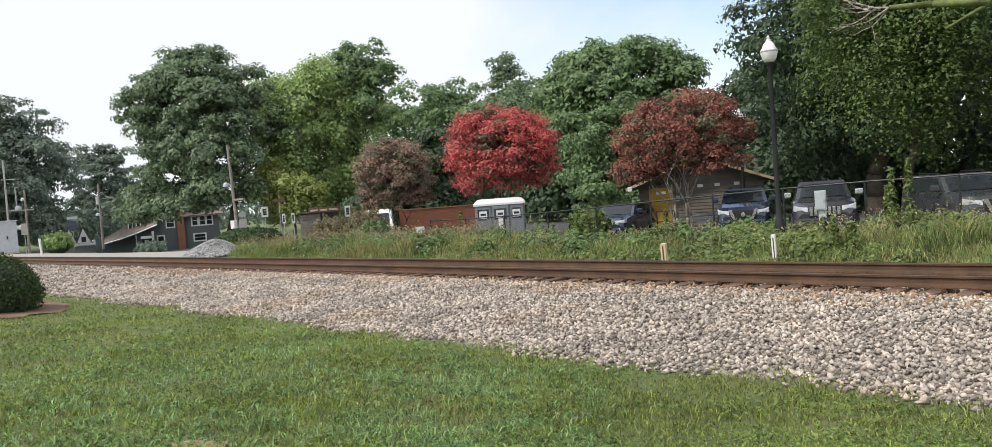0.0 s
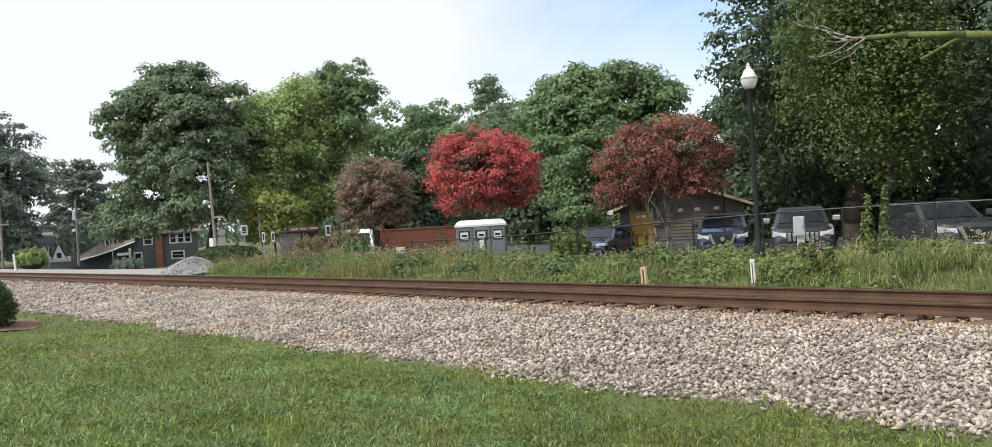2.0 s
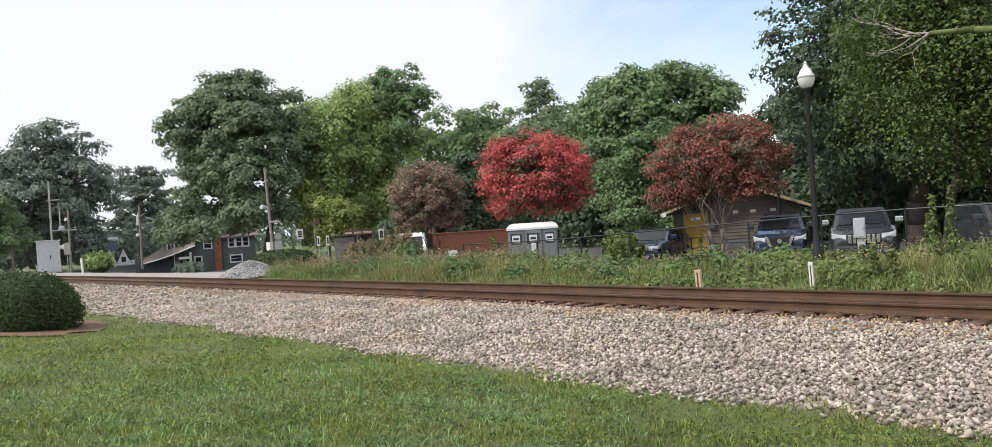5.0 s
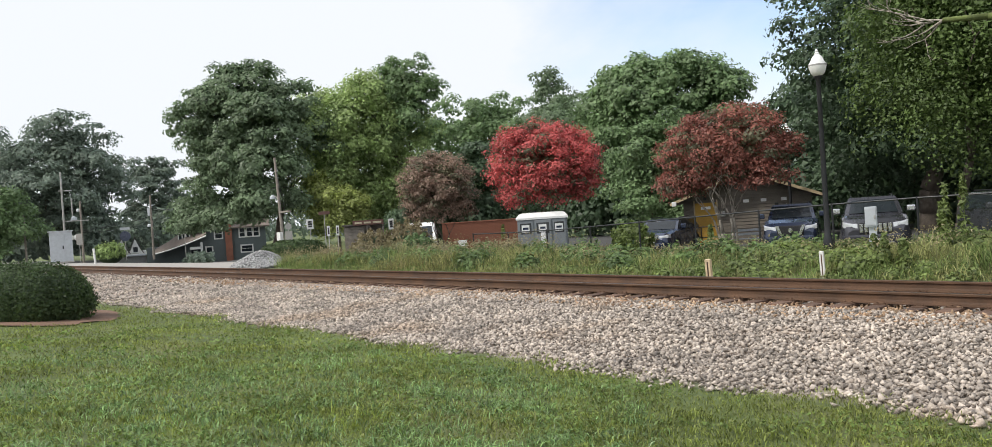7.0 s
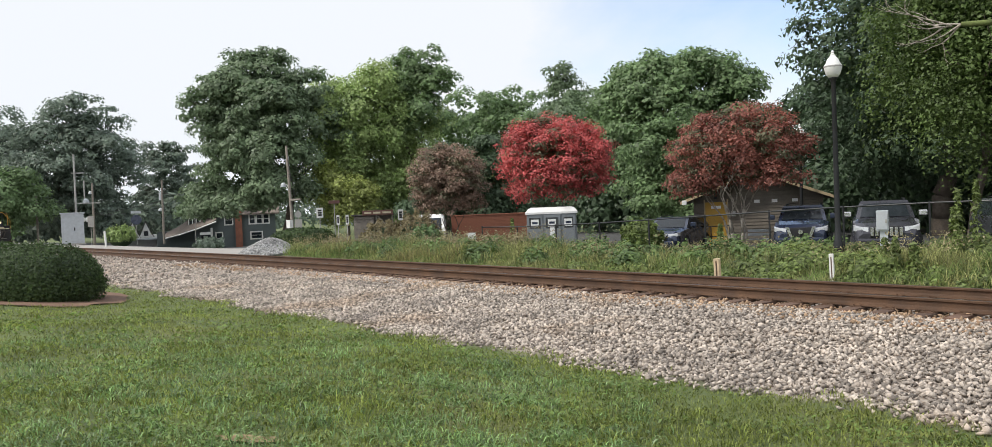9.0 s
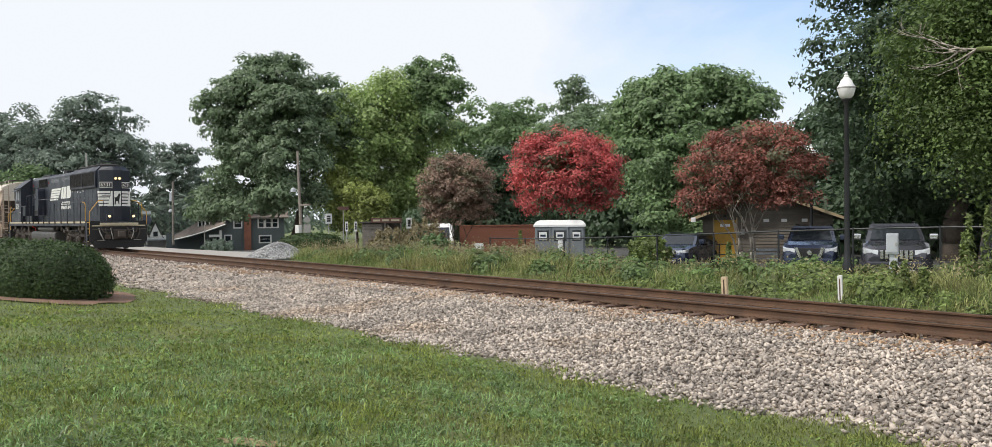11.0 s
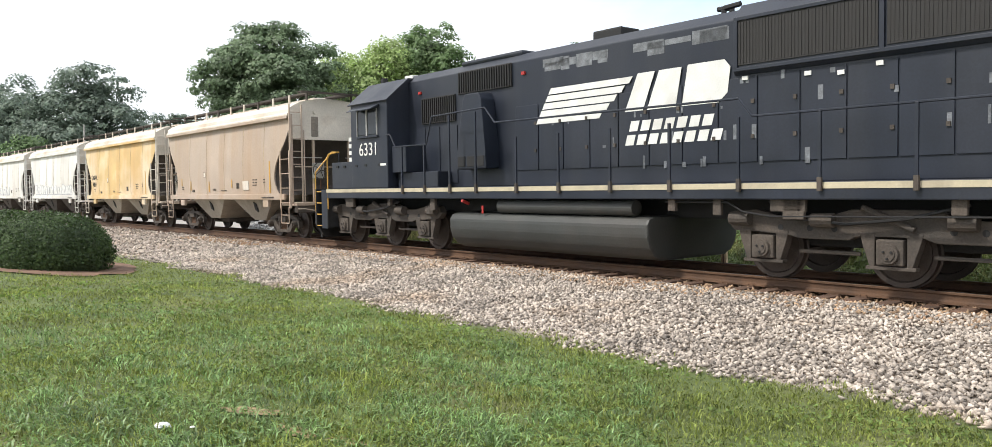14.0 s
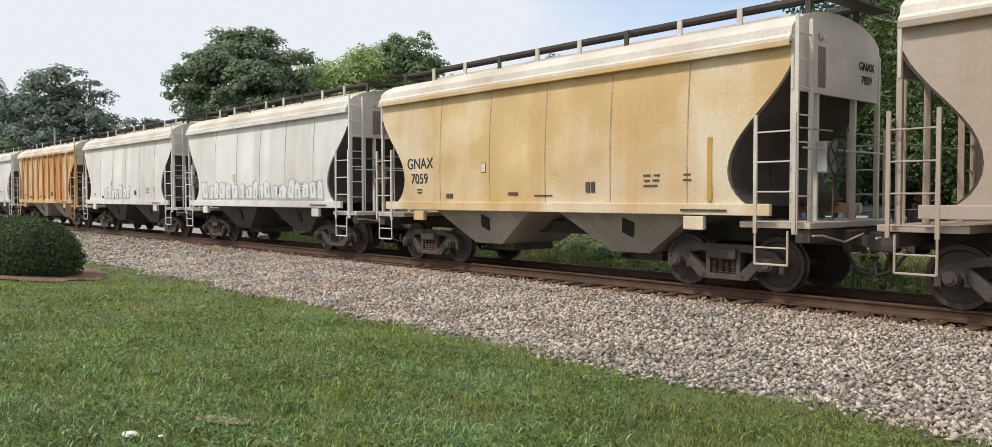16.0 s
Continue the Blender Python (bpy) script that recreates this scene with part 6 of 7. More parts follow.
    if scrawl:
        # sprayed letters along the lower side: grey outlines round pale fill
        x = scrawl[0]
        while x < scrawl[1]:
            w, h, k = rng.uniform(0.34, 0.55), rng.uniform(0.42, 0.66), rng.uniform(-0.06, 0.1)
            quad = lambda g: [(x + g, 1.5 + g), (x + w - g, 1.5 + g * rng.uniform(0.5, 1.5)), (x + w + k - g, 1.5 + h * rng.uniform(0.85, 1) - g), (x + w * 0.5 + k, 1.5 + h - g * 0.6), (x + k + g, 1.5 + h * rng.uniform(0.8, 1) - g)]
            rim = part("sprayed_outline", extrude(B(), quad(0.0), yy, yy + 0.03), SPRAY, car, "grey sprayed outline")
            part("sprayed_fill", extrude(B(), quad(0.055), yy - 0.005, yy + 0.02), WHITEPAINT, rim, "pale sprayed fill")
            c, d = x + w * rng.uniform(0.4, 0.6), 1.5 + h * rng.uniform(0.3, 0.5)
            part("sprayed_slit", box(B(), c - 0.035, c + 0.035, yy - 0.009, yy, d - 0.1, d + 0.12), SPRAY, rim)
            x += w + rng.uniform(0.0, 0.06)
    return car


def locomotive():
    """A six-axle road switcher, 20.6 m over its pilots, running long hood first (towards +x)."""
    lo = thing("locomotive", pose(0, TRACK_Y, RAIL_Z), "black diesel freight locomotive with white stripes, lit headlamps", "locomotive")
    D = 1.60
    part("frame", box(B(), -9.55, 9.55, -1.52, 1.52, 1.32, D, 0.02), BLACKPAINT, lo)
    for s in (-1, 1):
        part("sill_stripe", box(B(), -9.5, 9.5, s * 1.522, s * 1.53, 1.49, 1.585), CREAMPAINT, lo, "worn cream sill stripe")
        part("end_platform", box(B(), s * 9.4, s * 10.3, -0.95, 0.95, 1.40, D - 0.01, 0.02), BLACKPAINT, lo)
        part("pilot", extrude(B(), [(-1.5, 1.38), (1.5, 1.38), (1.5, 0.55), (1.25, 0.16), (-1.25, 0.16), (-1.5, 0.55)], s * 10.18, s * 10.30, "x", 0.01), SOOTY, lo, "sooty black pilot plate")
        part("anticlimber", box(B(), s * 10.28, s * 10.40, -1.0, 1.0, 1.36, 1.50, 0.02), CREAMPAINT, lo)
        part("pilot_stripe", box(B(), s * 10.305, s * 10.315, -1.4, 1.4, 1.31, 1.37), CREAMPAINT, lo)
        coupler(lo, s * 10.2, s, 0.88)
        part("pilot_foot", box(B(), s * 10.24, s * 10.36, -1.3, 1.3, 0.12, 0.55, 0.02), SOOTY, lo)
        for y in (-0.62, 0.62):
            part("cut_lever_bracket", box(B(), s * 10.3, s * 10.46, y - 0.14, y + 0.14, 0.62, 0.86, 0.02), TRUCK, lo)
        for y in (-0.95, 0.95):
            part("pilot_grab", pipe(B(), [(s * 10.32, y - 0.18, 0.55), (s * 10.4, y - 0.18, 0.55), (s * 10.4, y + 0.18, 0.55), (s * 10.32, y + 0.18, 0.55)], 0.016), GALV, lo)
            part("cable_loop", pipe(B(), [(s * 10.33, y, 1.25), (s * 10.46, y * 0.9, 1.0), (s * 10.48, y * 0.6, 0.92), (s * 10.44, y * 0.45, 1.15), (s * 10.33, y * 0.4, 1.28)], 0.026), TRUCK, lo)
        part("coupler_pocket", box(B(), s * 10.28, s * 10.44, -0.34, 0.34, 0.62, 1.14, 0.03), TRUCK, lo)
        for k, y in enumerate((-1.05, -0.72, -0.45, 0.45, 0.72, 1.05)):
            bm = pipe(B(), [(s * 10.32, y, 1.2), (s * 10.45, y, 1.0), (s * 10.5, y * 0.9, 0.75), (s * 10.42, y * 0.82, 0.6)], 0.03)
            part("air_hose", bm, TRUCK if k % 2 else GALV, lo)
        part("uncoupling_lever", pipe(B(), [(s * 10.45, -1.4, 1.15), (s * 10.5, -0.4, 1.1), (s * 10.55, 0, 0.95), (s * 10.5, 0.4, 1.1), (s * 10.45, 1.4, 1.15)], 0.02), TRUCK, lo)
        for y in (-1.5, 1.5):
            sy = math.copysign(1, y)
            # step wells at the corners
            well = part("step_well", box(B(), s * 9.45, s * 9.5, sy * 0.95, sy * 1.52, 0.45, 1.6), SOOTY, lo)
            part("step_skirt", box(B(), s * 9.5, s * 9.84, sy * 1.49, sy * 1.51, 0.42, 1.58), BLACKPAINT, lo)
            part("step_side", box(B(), s * 10.16, s * 10.2, sy * 0.95, sy * 1.52, 0.45, 1.6), SOOTY, lo)
            for z in (0.48, 0.82, 1.16, 1.5):
                st = part("step", box(B(), s * 9.5, s * 10.16, sy * 1.05, sy * 1.5, z, z + 0.03), SOOTY, well)
                part("step_edge", box(B(), s * 9.86, s * 10.14, sy * 1.5, sy * 1.512, z + 0.005, z + 0.035), YELLOWPAINT, well, "yellow step edge")
            part("corner_handrail", pipe(B(), [(s * 9.45, y, 1.0), (s * 9.45, y, 2.45), (s * 9.36, y, 2.62), (s * 8.9, y, 2.66)], 0.022), YELLOWPAINT, lo, "worn yellow handrail")
            part("end_handrail", pipe(B(), [(s * 10.22, y, 0.9), (s * 10.22, y, 2.1), (s * 10.1, sy * 1.0, 2.72), (s * 10.1, sy * 0.75, 2.72)], 0.022), YELLOWPAINT, lo, "worn yellow handrail")
        part("end_chain_rail", pipe(B(), [(s * 10.1, -0.75, 2.72), (s * 10.1, -0.75, 1.6)], 0.018), BLACKPAINT, lo)
        # marker box and lamps on the leading end
    # long hood with bevelled top edges
    hoodo = [(-0.80, D), (-0.80, 4.42), (-0.58, 4.62), (0.58, 4.62), (0.80, 4.42), (0.80, D)]
    part("long_hood", extrude(B(), hoodo, -6.15, 9.28, "x", 0.02), BLACKPAINT, lo, "black painted long hood with door panels")
    plan = [(9.26, -0.80), (9.62, -0.80), (10.03, -0.24), (10.06, -0.18), (10.06, 0.18), (10.03, 0.24), (9.62, 0.80), (9.26, 0.80)]
    tip = [(9.26, -0.62), (9.56, -0.60), (9.90, -0.22), (9.94, -0.16), (9.94, 0.16), (9.90, 0.22), (9.56, 0.60), (9.26, 0.62)]
    bm = B()
    rows = [[bm.verts.new((*p, z)) for p in q] for q, z in ((plan, D), (plan, 4.42), (tip, 4.62))]
    for a, b in zip(rows, rows[1:]):
        for i in range(8):
            bm.faces.new((a[i], a[(i + 1) % 8], b[(i + 1) % 8], b[i]))
    bm.faces.new(rows[0][::-1]), bm.faces.new(rows[-1])
    part("hood_end", bm, BLACKPAINT, lo, "black hood end with angled corners")
    part("radiator_hood", extrude(B(), [(-0.82, 3.44), (-0.88, 3.50), (-0.88, 4.42), (-0.62, 4.68), (0.62, 4.68), (0.88, 4.42), (0.88, 3.50), (0.82, 3.44)], 4.05, 9.22, "x", 0.015), BLACKPAINT, lo, "flared radiator section")
    for s in (-1, 1):
        y = s * 0.884
        for a, b in ((4.15, 6.55), (6.68, 9.1)):
            gr = part("radiator_grille", box(B(), a, b, y - 0.012, y + 0.012, 3.60, 4.36, 0.006), DARKGRILLE, lo, "dark radiator grille")
            for k in range(40):
                xx = a + 0.05 + (b - a - 0.1) * k / 39
                part("louvre", box(B(), xx - 0.009, xx + 0.009, min(y, y + s * 0.02), max(y, y + s * 0.02), 3.63, 4.33), DARKGRILLE, gr)
        face_y, y = y, s * 0.80
        for a, b, z0, z1 in ((-5.45, -4.0, 3.25, 3.92), (-3.85, -1.85, 3.88, 4.42)):
            gr = part("intake_grille", box(B(), a, b, min(y, y + s * 0.05), max(y, y + s * 0.05), z0, z1, 0.008), DARKGRILLE, lo, "dark intake grille")
            k = 0
            while a + 0.06 + 0.09 * k < b - 0.04:
                xx = a + 0.06 + 0.09 * k
                part("louvre", box(B(), xx - 0.014, xx + 0.014, y + s * 0.045, y + s * 0.08, z0 + 0.03, z1 - 0.03), SOOTY, gr)
                k += 1
        part("blower_duct", extrude(B(), [(-3.45, 2.02), (-2.35, 2.02), (-2.35, 2.4), (-2.5, 3.65), (-2.6, 3.8), (-3.1, 3.8), (-3.2, 3.65), (-3.45, 2.4)], s * 0.8, s * 1.22, "y", 0.03), BLACKPAINT, lo, "black sloped blower duct")
        for k in range(3):
            part("duct_slot", box(B(), -3.4 + 0.36 * k, -3.12 + 0.36 * k, s * 1.22, s * 1.235, 2.08, 2.32, 0.01), SOOTY, lo)
        fr = part("grille_frame", box(B(), 4.08, 9.16, min(face_y, face_y + s * 0.035), max(face_y, face_y + s * 0.035), 4.36, 4.42, 0.006), BLACKPAINT, lo)
        for q in (4.08, 6.58, 9.1):
            part("frame_upright", box(B(), q, q + 0.07, min(face_y, face_y + s * 0.035), max(face_y, face_y + s * 0.035), 3.54, 4.36, 0.006), BLACKPAINT, fr)
        part("frame_foot", box(B(), 4.08, 9.16, min(face_y, face_y + s * 0.035), max(face_y, face_y + s * 0.035), 3.50, 3.56, 0.006), BLACKPAINT, fr)
        # hood doors with handles
        for k in range(14):
            x = -1.75 + 0.78 * k
            d = part("hood_door", box(B(), x + 0.015, x + 0.765, min(y, y + s * 0.022), max(y, y + s * 0.022), 1.95, 3.40, 0.008), BLACKPAINT, lo)
            part("door_latch", box(B(), x + 0.66, x + 0.72, y + s * 0.022, y + s * 0.045, 2.35, 2.42), TRUCK, d)
            part("door_latch", box(B(), x + 0.66, x + 0.72, y + s * 0.022, y + s * 0.045, 2.95, 3.02), TRUCK, d)
        for x in (-5.95, -5.3, -4.55):
            part("hood_door", box(B(), x + 0.01, x + 0.6, min(y, y + s * 0.022), max(y, y + s * 0.022), 1.7, 3.15, 0.008), BLACKPAINT, lo)
        part("battery_box", box(B(), -6.0, -4.2, s * 0.82, s * 1.25, D, 2.0, 0.02), BLACKPAINT, lo)
        part("electrical_box", box(B(), -6.05, -5.4, s * 0.82, s * 1.4, 2.0, 2.7, 0.02), BLACKPAINT, lo)
    # roof fans, exhaust, dynamic brake hump
    for x in (5.0, 6.7, 8.3):
        f = part("roof_fan", lathe(B(), [(0.62, 4.62), (0.66, 4.68), (0.66, 4.77), (0.58, 4.82), (0.2, 4.82)], 24, pose(x, 0, 0)), SOOTY, lo)
        part("fan_guard", lathe(B(), [(0.5, 4.82), (0.45, 4.85), (0.1, 4.86)], 16, pose(x, 0, 0)), TRUCK, f)
    part("exhaust_stack", box(B(), 0.2, 1.0, -0.3, 0.3, 4.6, 4.86, 0.04), SOOTY, lo)
    part("dynamic_brake_hatch", box(B(), -4.0, -1.7, -0.62, 0.62, 4.6, 4.72, 0.05), BLACKPAINT, lo)
    part("air_horn", pipe(B(), [(3.4, -0.2, 4.62), (3.4, -0.2, 4.8), (3.75, -0.2, 4.82)], 0.05), SOOTY, lo)
    part("air_horn", pipe(B(), [(3.4, 0.05, 4.62), (3.4, 0.05, 4.84), (3.1, 0.05, 4.86)], 0.05), SOOTY, lo)
    part("roof_handrail", pipe(B(), [(9.0, -0.6, 4.7), (9.0, -0.6, 4.95), (9.0, 0.6, 4.95), (9.0, 0.6, 4.7)], 0.02), BLACKPAINT, lo)
    # leading end face: lamps, number boards on the angled corners, wrapped white bars
    X = 10.06
    part("headlamp_panel", box(B(), X, X + 0.05, -0.22, 0.22, 3.84, 4.08, 0.03), SOOTY, lo)
    for y in (-0.10, 0.10):
        part("headlamp", rod(B(), (X + 0.04, y, 3.96), (X + 0.08, y, 3.96), 0.068, seg=16), LAMPON, lo, "lit round headlamp")
    for y in (-0.52, 0.75):
        part("ditch_light", rod(B(), (10.36, y, 1.86), (10.42, y, 1.86), 0.068, seg=16), LAMPON, lo, "lit ditch light")
        part("ditch_light_bracket", box(B(), 10.2, 10.36, y - 0.12, y + 0.12, 1.58, 1.98, 0.02), BLACKPAINT, lo)
    turn = math.degrees(math.atan2(0.41, 0.56))
    for s in (-1, 1):
        # pose of the corner facet: x along it, z up, facing out
        face = pose(9.825, s * 0.52, 0, 0, 0, 90 - turn if s < 0 else 90 + turn)
        nb = part("number_board", box(B(), -0.315, 0.315, -0.04, 0.02, 3.46, 3.74, 0.035), INKBLACK, lo, "rounded black number board")
        nb.matrix_basis = face
        part("board_rim", box(B(), -0.34, 0.34, -0.02, 0.01, 3.43, 3.77, 0.035), WHITEPAINT, nb)
        lettering("number", "6331", 0.28, pose(0, -0.045, 3.60, 90), WHITEPAINT, nb, "white number")
        for k in range(5):
            z = 3.20 - 0.178 * k
            st = part("end_stripe", box(B(), -0.345, 0.22 - 0.025 * k, -0.012, 0.006, z - 0.06, z + 0.06), WHITEPAINT, lo, "white painted bar")
            st.matrix_basis = face
        for k in range(5):
            z = 3.20 - 0.178 * k
            part("end_stripe", extrude(B(), [(9.30 + 0.055 * k, z + 0.06), (9.62, z + 0.06), (9.62, z - 0.06), (9.33 + 0.055 * k, z - 0.06)], s * 0.802, s * 0.826), WHITEPAINT, lo, "white painted bar")
        em = part("end_emblem", extrude(B(), [(0.10, 2.42), (0.345, 2.42), (0.345, 3.26), (0.27, 3.26)], -0.016, -0.002), WHITEPAINT, lo, "white emblem panel")
        em.matrix_basis = face
    part("end_emblem", box(B(), X, X + 0.008, -0.18, 0.18, 2.42, 3.26), WHITEPAINT, lo, "white emblem panel")
    part("end_emblem_mark", extrude(B(), [(-0.16, 2.5), (-0.11, 2.5), (-0.08, 2.68), (0.02, 2.70), (0.06, 2.52), (0.10, 2.52), (0.09, 2.74), (0.13, 2.95), (0.17, 3.05), (0.08, 3.16), (0.02, 3.0), (-0.08, 2.9), (-0.17, 2.95), (-0.14, 2.78)], X + 0.009, X + 0.012, "x"), SOOTY, lo, "black emblem shape")
    part("end_door", box(B(), X, X + 0.03, -0.22, 0.22, D + 0.05, 2.36, 0.01), BLACKPAINT, lo)
    part("end_grab", pipe(B(), [(9.72, -0.66, 3.02), (9.77, -0.70, 3.02), (10.02, -0.36, 3.02), (9.98, -0.32, 3.02)], 0.015), SOOTY, lo)
    # side emblem: slanted white bars and letter-like blocks
    for s in (-1, 1):
        y0, y1 = s * 0.824, s * 0.830
        for k in range(5):
            z = 3.70 - 0.155 * k
            a0 = -0.55 - 0.10 * k
            part("side_stripe", extrude(B(), [(a0, z), (1.75 - 0.20 * k, z), (1.66 - 0.20 * k, z - 0.128), (a0 - 0.08, z - 0.128)], y0, y1), WHITEPAINT, lo, "slanted white painted bar")
        part("emblem_block", extrude(B(), [(1.55, 3.02), (2.0, 3.02), (2.3, 3.74), (1.88, 3.74)], y0, y1), WHITEPAINT, lo, "slanted white emblem block")
        part("emblem_block", extrude(B(), [(2.10, 3.02), (2.78, 3.02), (2.92, 3.74), (2.62, 3.74), (2.40, 3.74)], y0, y1), WHITEPAINT, lo, "slanted white emblem block")
        part("emblem_block", extrude(B(), [(2.92, 3.02), (3.72, 3.02), (3.90, 3.18), (3.96, 3.62), (3.84, 3.76), (3.06, 3.76)], y0, y1), WHITEPAINT, lo, "slanted white emblem block")
        for z, a, n in ((2.63, 1.65, 7), (2.36, 1.55, 8)):
            for k in range(n):
                xx = a + 0.285 * k
                part("name_bar", extrude(B(), [(xx, z), (xx + 0.06, z + 0.2), (xx + 0.27, z + 0.2), (xx + 0.21, z)], y0, y1), WHITEPAINT, lo, "slanted white bar")
    for x, z, m in ((-1.5, 4.1, REDTRIM), (5.35, 3.3, WHITEPAINT), (5.9, 3.25, WHITEPAINT), (6.5, 3.32, WHITEPAINT), (-5.6, 4.05, REDTRIM), (4.2, 3.35, WHITEPAINT)):
        part("warning_sticker", box(B(), x, x + 0.11, -0.845, -0.80, z, z + 0.07), m, lo)
    chips = random.Random(12)
    for k in range(34):
        x, z = chips.uniform(-0.8, 8.8), chips.choice((1.9, 2.35, 2.9, 3.3))
        w, h = chips.uniform(0.03, 0.09), chips.uniform(0.05, 0.26)
        part("paint_chip", box(B(), x, x + w, -0.8255, -0.80, z, z + h), PALECHIP, lo)
    for k in range(12):
        x = chips.uniform(-0.9, 3.6)
        part("paint_chip", box(B(), x, x + chips.uniform(0.2, 0.8), -0.804, -0.79, 4.0 + chips.uniform(0, 0.2), 4.24 + chips.uniform(0, 0.14)), PALECHIP, lo)
    for s in (-1, 1):
        part("nose_side_box", box(B(), -9.2, -8.03, min(s * 0.88, s * 1.48), max(s * 0.88, s * 1.48), D, 2.36, 0.02), BLACKPAINT, lo)
        for x in (-8.9, -8.5, -7.8, -7.3, -6.6):
            part("vent_slot", box(B(), x, x + 0.12, min(s * 1.47, s * 1.512), max(s * 1.47, s * 1.512), 2.2, 2.26), SOOTY, lo)
    # cab with sloped roof edges, and the low nose behind it
    cabo = [(-1.5, D), (-1.5, 3.96), (-0.82, 4.52), (0.82, 4.52), (1.5, 3.96), (1.5, D)]
    cab = part("cab", extrude(B(), cabo, -8.02, -6.12, "x", 0.025), BLACKPAINT, lo, "black cab with side windows")
    part("cab_roof_edge", extrude(B(), [(-1.56, 3.93), (-0.84, 4.54), (0.84, 4.54), (1.56, 3.93), (1.54, 3.9), (0.8, 4.5), (-0.8, 4.5), (-1.54, 3.9)], -8.1, -6.05, "x"), BLACKPAINT, cab)
    for s in (-1, 1):
        for a, b in ((-7.62, -7.16), (-7.10, -6.62)):
            w = part("cab_window", box(B(), a, b, s * 1.495, s * 1.508, 3.06, 3.72, 0.01), GLASS, cab, "dark cab side window")
            for q in ((a - 0.03, a, 3.03, 3.75), (b, b + 0.03, 3.03, 3.75)):
                part("window_frame", box(B(), q[0], q[1], s * 1.49, s * 1.53, q[2], q[3]), GALV, w)
        part("window_awning", extrude(B(), [(s * 1.5, 3.86), (s * 1.78, 3.72), (s * 1.78, 3.70), (s * 1.5, 3.82)], -7.75, -6.5, "x"), BLACKPAINT, cab)
        part("window_sill", box(B(), -7.7, -6.55, s * 1.5, s * 1.56, 2.98, 3.02), BLACKPAINT, cab)
        lettering("cab_number", "6331", 0.50, pose(-7.08, s * 1.508, 2.65, 90, 0, 0 if s < 0 else 180), WHITEPAINT, cab, "white cab number")
        part("builder_plate", box(B(), -6.5, -6.2, s * 1.5, s * 1.506, 2.2, 2.26), WHITEPAINT, cab)
    nose = part("nose", extrude(B(), [(-0.9, D), (-0.9, 2.95), (-0.7, 3.22), (0.7, 3.22), (0.9, 2.95), (0.9, D)], -9.2, -8.0, "x", 0.03), BLACKPAINT, lo, "low black nose")
    for k in range(5):
        z = 3.06 - 0.2 * k
        part("nose_stripe", box(B(), -9.21, -9.203, -0.85, 0.85, z - 0.06, z + 0.06), WHITEPAINT, nose)
        for s in (-1, 1):
            part("nose_stripe", extrude(B(), [(-9.2, z + 0.06), (-8.72 + 0.04 * k, z + 0.06), (-8.76 + 0.04 * k, z - 0.06), (-9.2, z - 0.06)], s * 0.902, s * 0.908), WHITEPAINT, nose)
    part("roof_conduit", box(B(), -7.6, -6.6, -0.3, 0.1, 4.52, 4.62, 0.02), TRUCK, cab)
    part("beacon", rod(B(), (-7.8, -0.5, 4.5), (-7.8, -0.5, 4.74), 0.1, seg=12), SOOTY, cab)
    part("antenna_box", box(B(), -6.6, -6.2, -0.6, -0.3, 4.52, 4.66, 0.02), WHITEPAINT, cab)
    # walkway handrails
    for s in (-1, 1):
        y = s * 1.555
        posts = [-5.35, -4.35, -3.3, -2.3, -0.9, 0.4, 1.8, 3.2, 4.6, 6.0, 7.4, 8.7]
        for x in posts:
            part("handrail_post", box(B(), x - 0.025, x + 0.025, y - 0.02, y + 0.02, 1.5, 2.66 if x > -0.95 or x < -3.6 else 3.3, 0.005), BLACKPAINT, lo)
            part("post_foot", box(B(), x - 0.035, x + 0.035, y - 0.03, y + 0.025, 1.45, 1.66, 0.006), TRUCK, lo, "dull rusty post foot")
        for x, w, d in ((-8.3, 0.22, 0.26), (-6.2, 0.07, 0.2), (-4.2, 0.1, 0.3), (3.15, 0.08, 0.22), (4.1, 0.08, 0.28), (5.4, 0.3, 0.2), (5.5, 0.18, 0.32), (7.9, 0.1, 0.22), (8.6, 0.25, 0.2)):
            part("sill_bracket", box(B(), x - w, x + w, s * 1.36, s * 1.44, 1.33 - d, 1.33, 0.012), TRUCK, lo, "grey hanging bracket")
        part("sill_conduit", pipe(B(), [(3.0, s * 1.42, 1.27), (4.3, s * 1.42, 1.27), (4.6, s * 1.43, 1.12), (5.1, s * 1.43, 1.05), (8.8, s * 1.43, 1.1)], 0.014), SOOTY, lo)
        part("bell", lathe(B(), [(0.12, -0.14), (0.09, 0.0), (0.05, 0.1), (0.02, 0.14)], 12, pose(-4.45, s * 1.3, 1.08)), TRUCK, lo, "dull hanging bell")
        low, high = 2.66, 3.32
        line = [(-6.1, y, 3.0), (-5.9, y, 3.0), (-5.65, y, low), (-4.25, y, low), (-4.0, y, high), (-1.95, y, high + 0.05), (-1.6, y, low + 0.35), (4.6, y, low + 0.3), (4.85, y, low), (8.9, y, low)]
        part("walkway_handrail", pipe(B(), line, 0.02), BLACKPAINT, lo)
    # fuel tank, reservoirs
    tank = [(-1.22, 0.99), (-1.36, 0.95), (-1.43, 0.84), (-1.43, 0.60), (-1.36, 0.40), (-1.22, 0.24), (-1.0, 0.15), (1.0, 0.15), (1.22, 0.24), (1.36, 0.40), (1.43, 0.60), (1.43, 0.84), (1.36, 0.95), (1.22, 0.99)]
    part("fuel_tank", extrude(B(), tank, -3.5, 2.6, "x", 0.06), TANKMAT, lo, "dusty dark fuel tank")
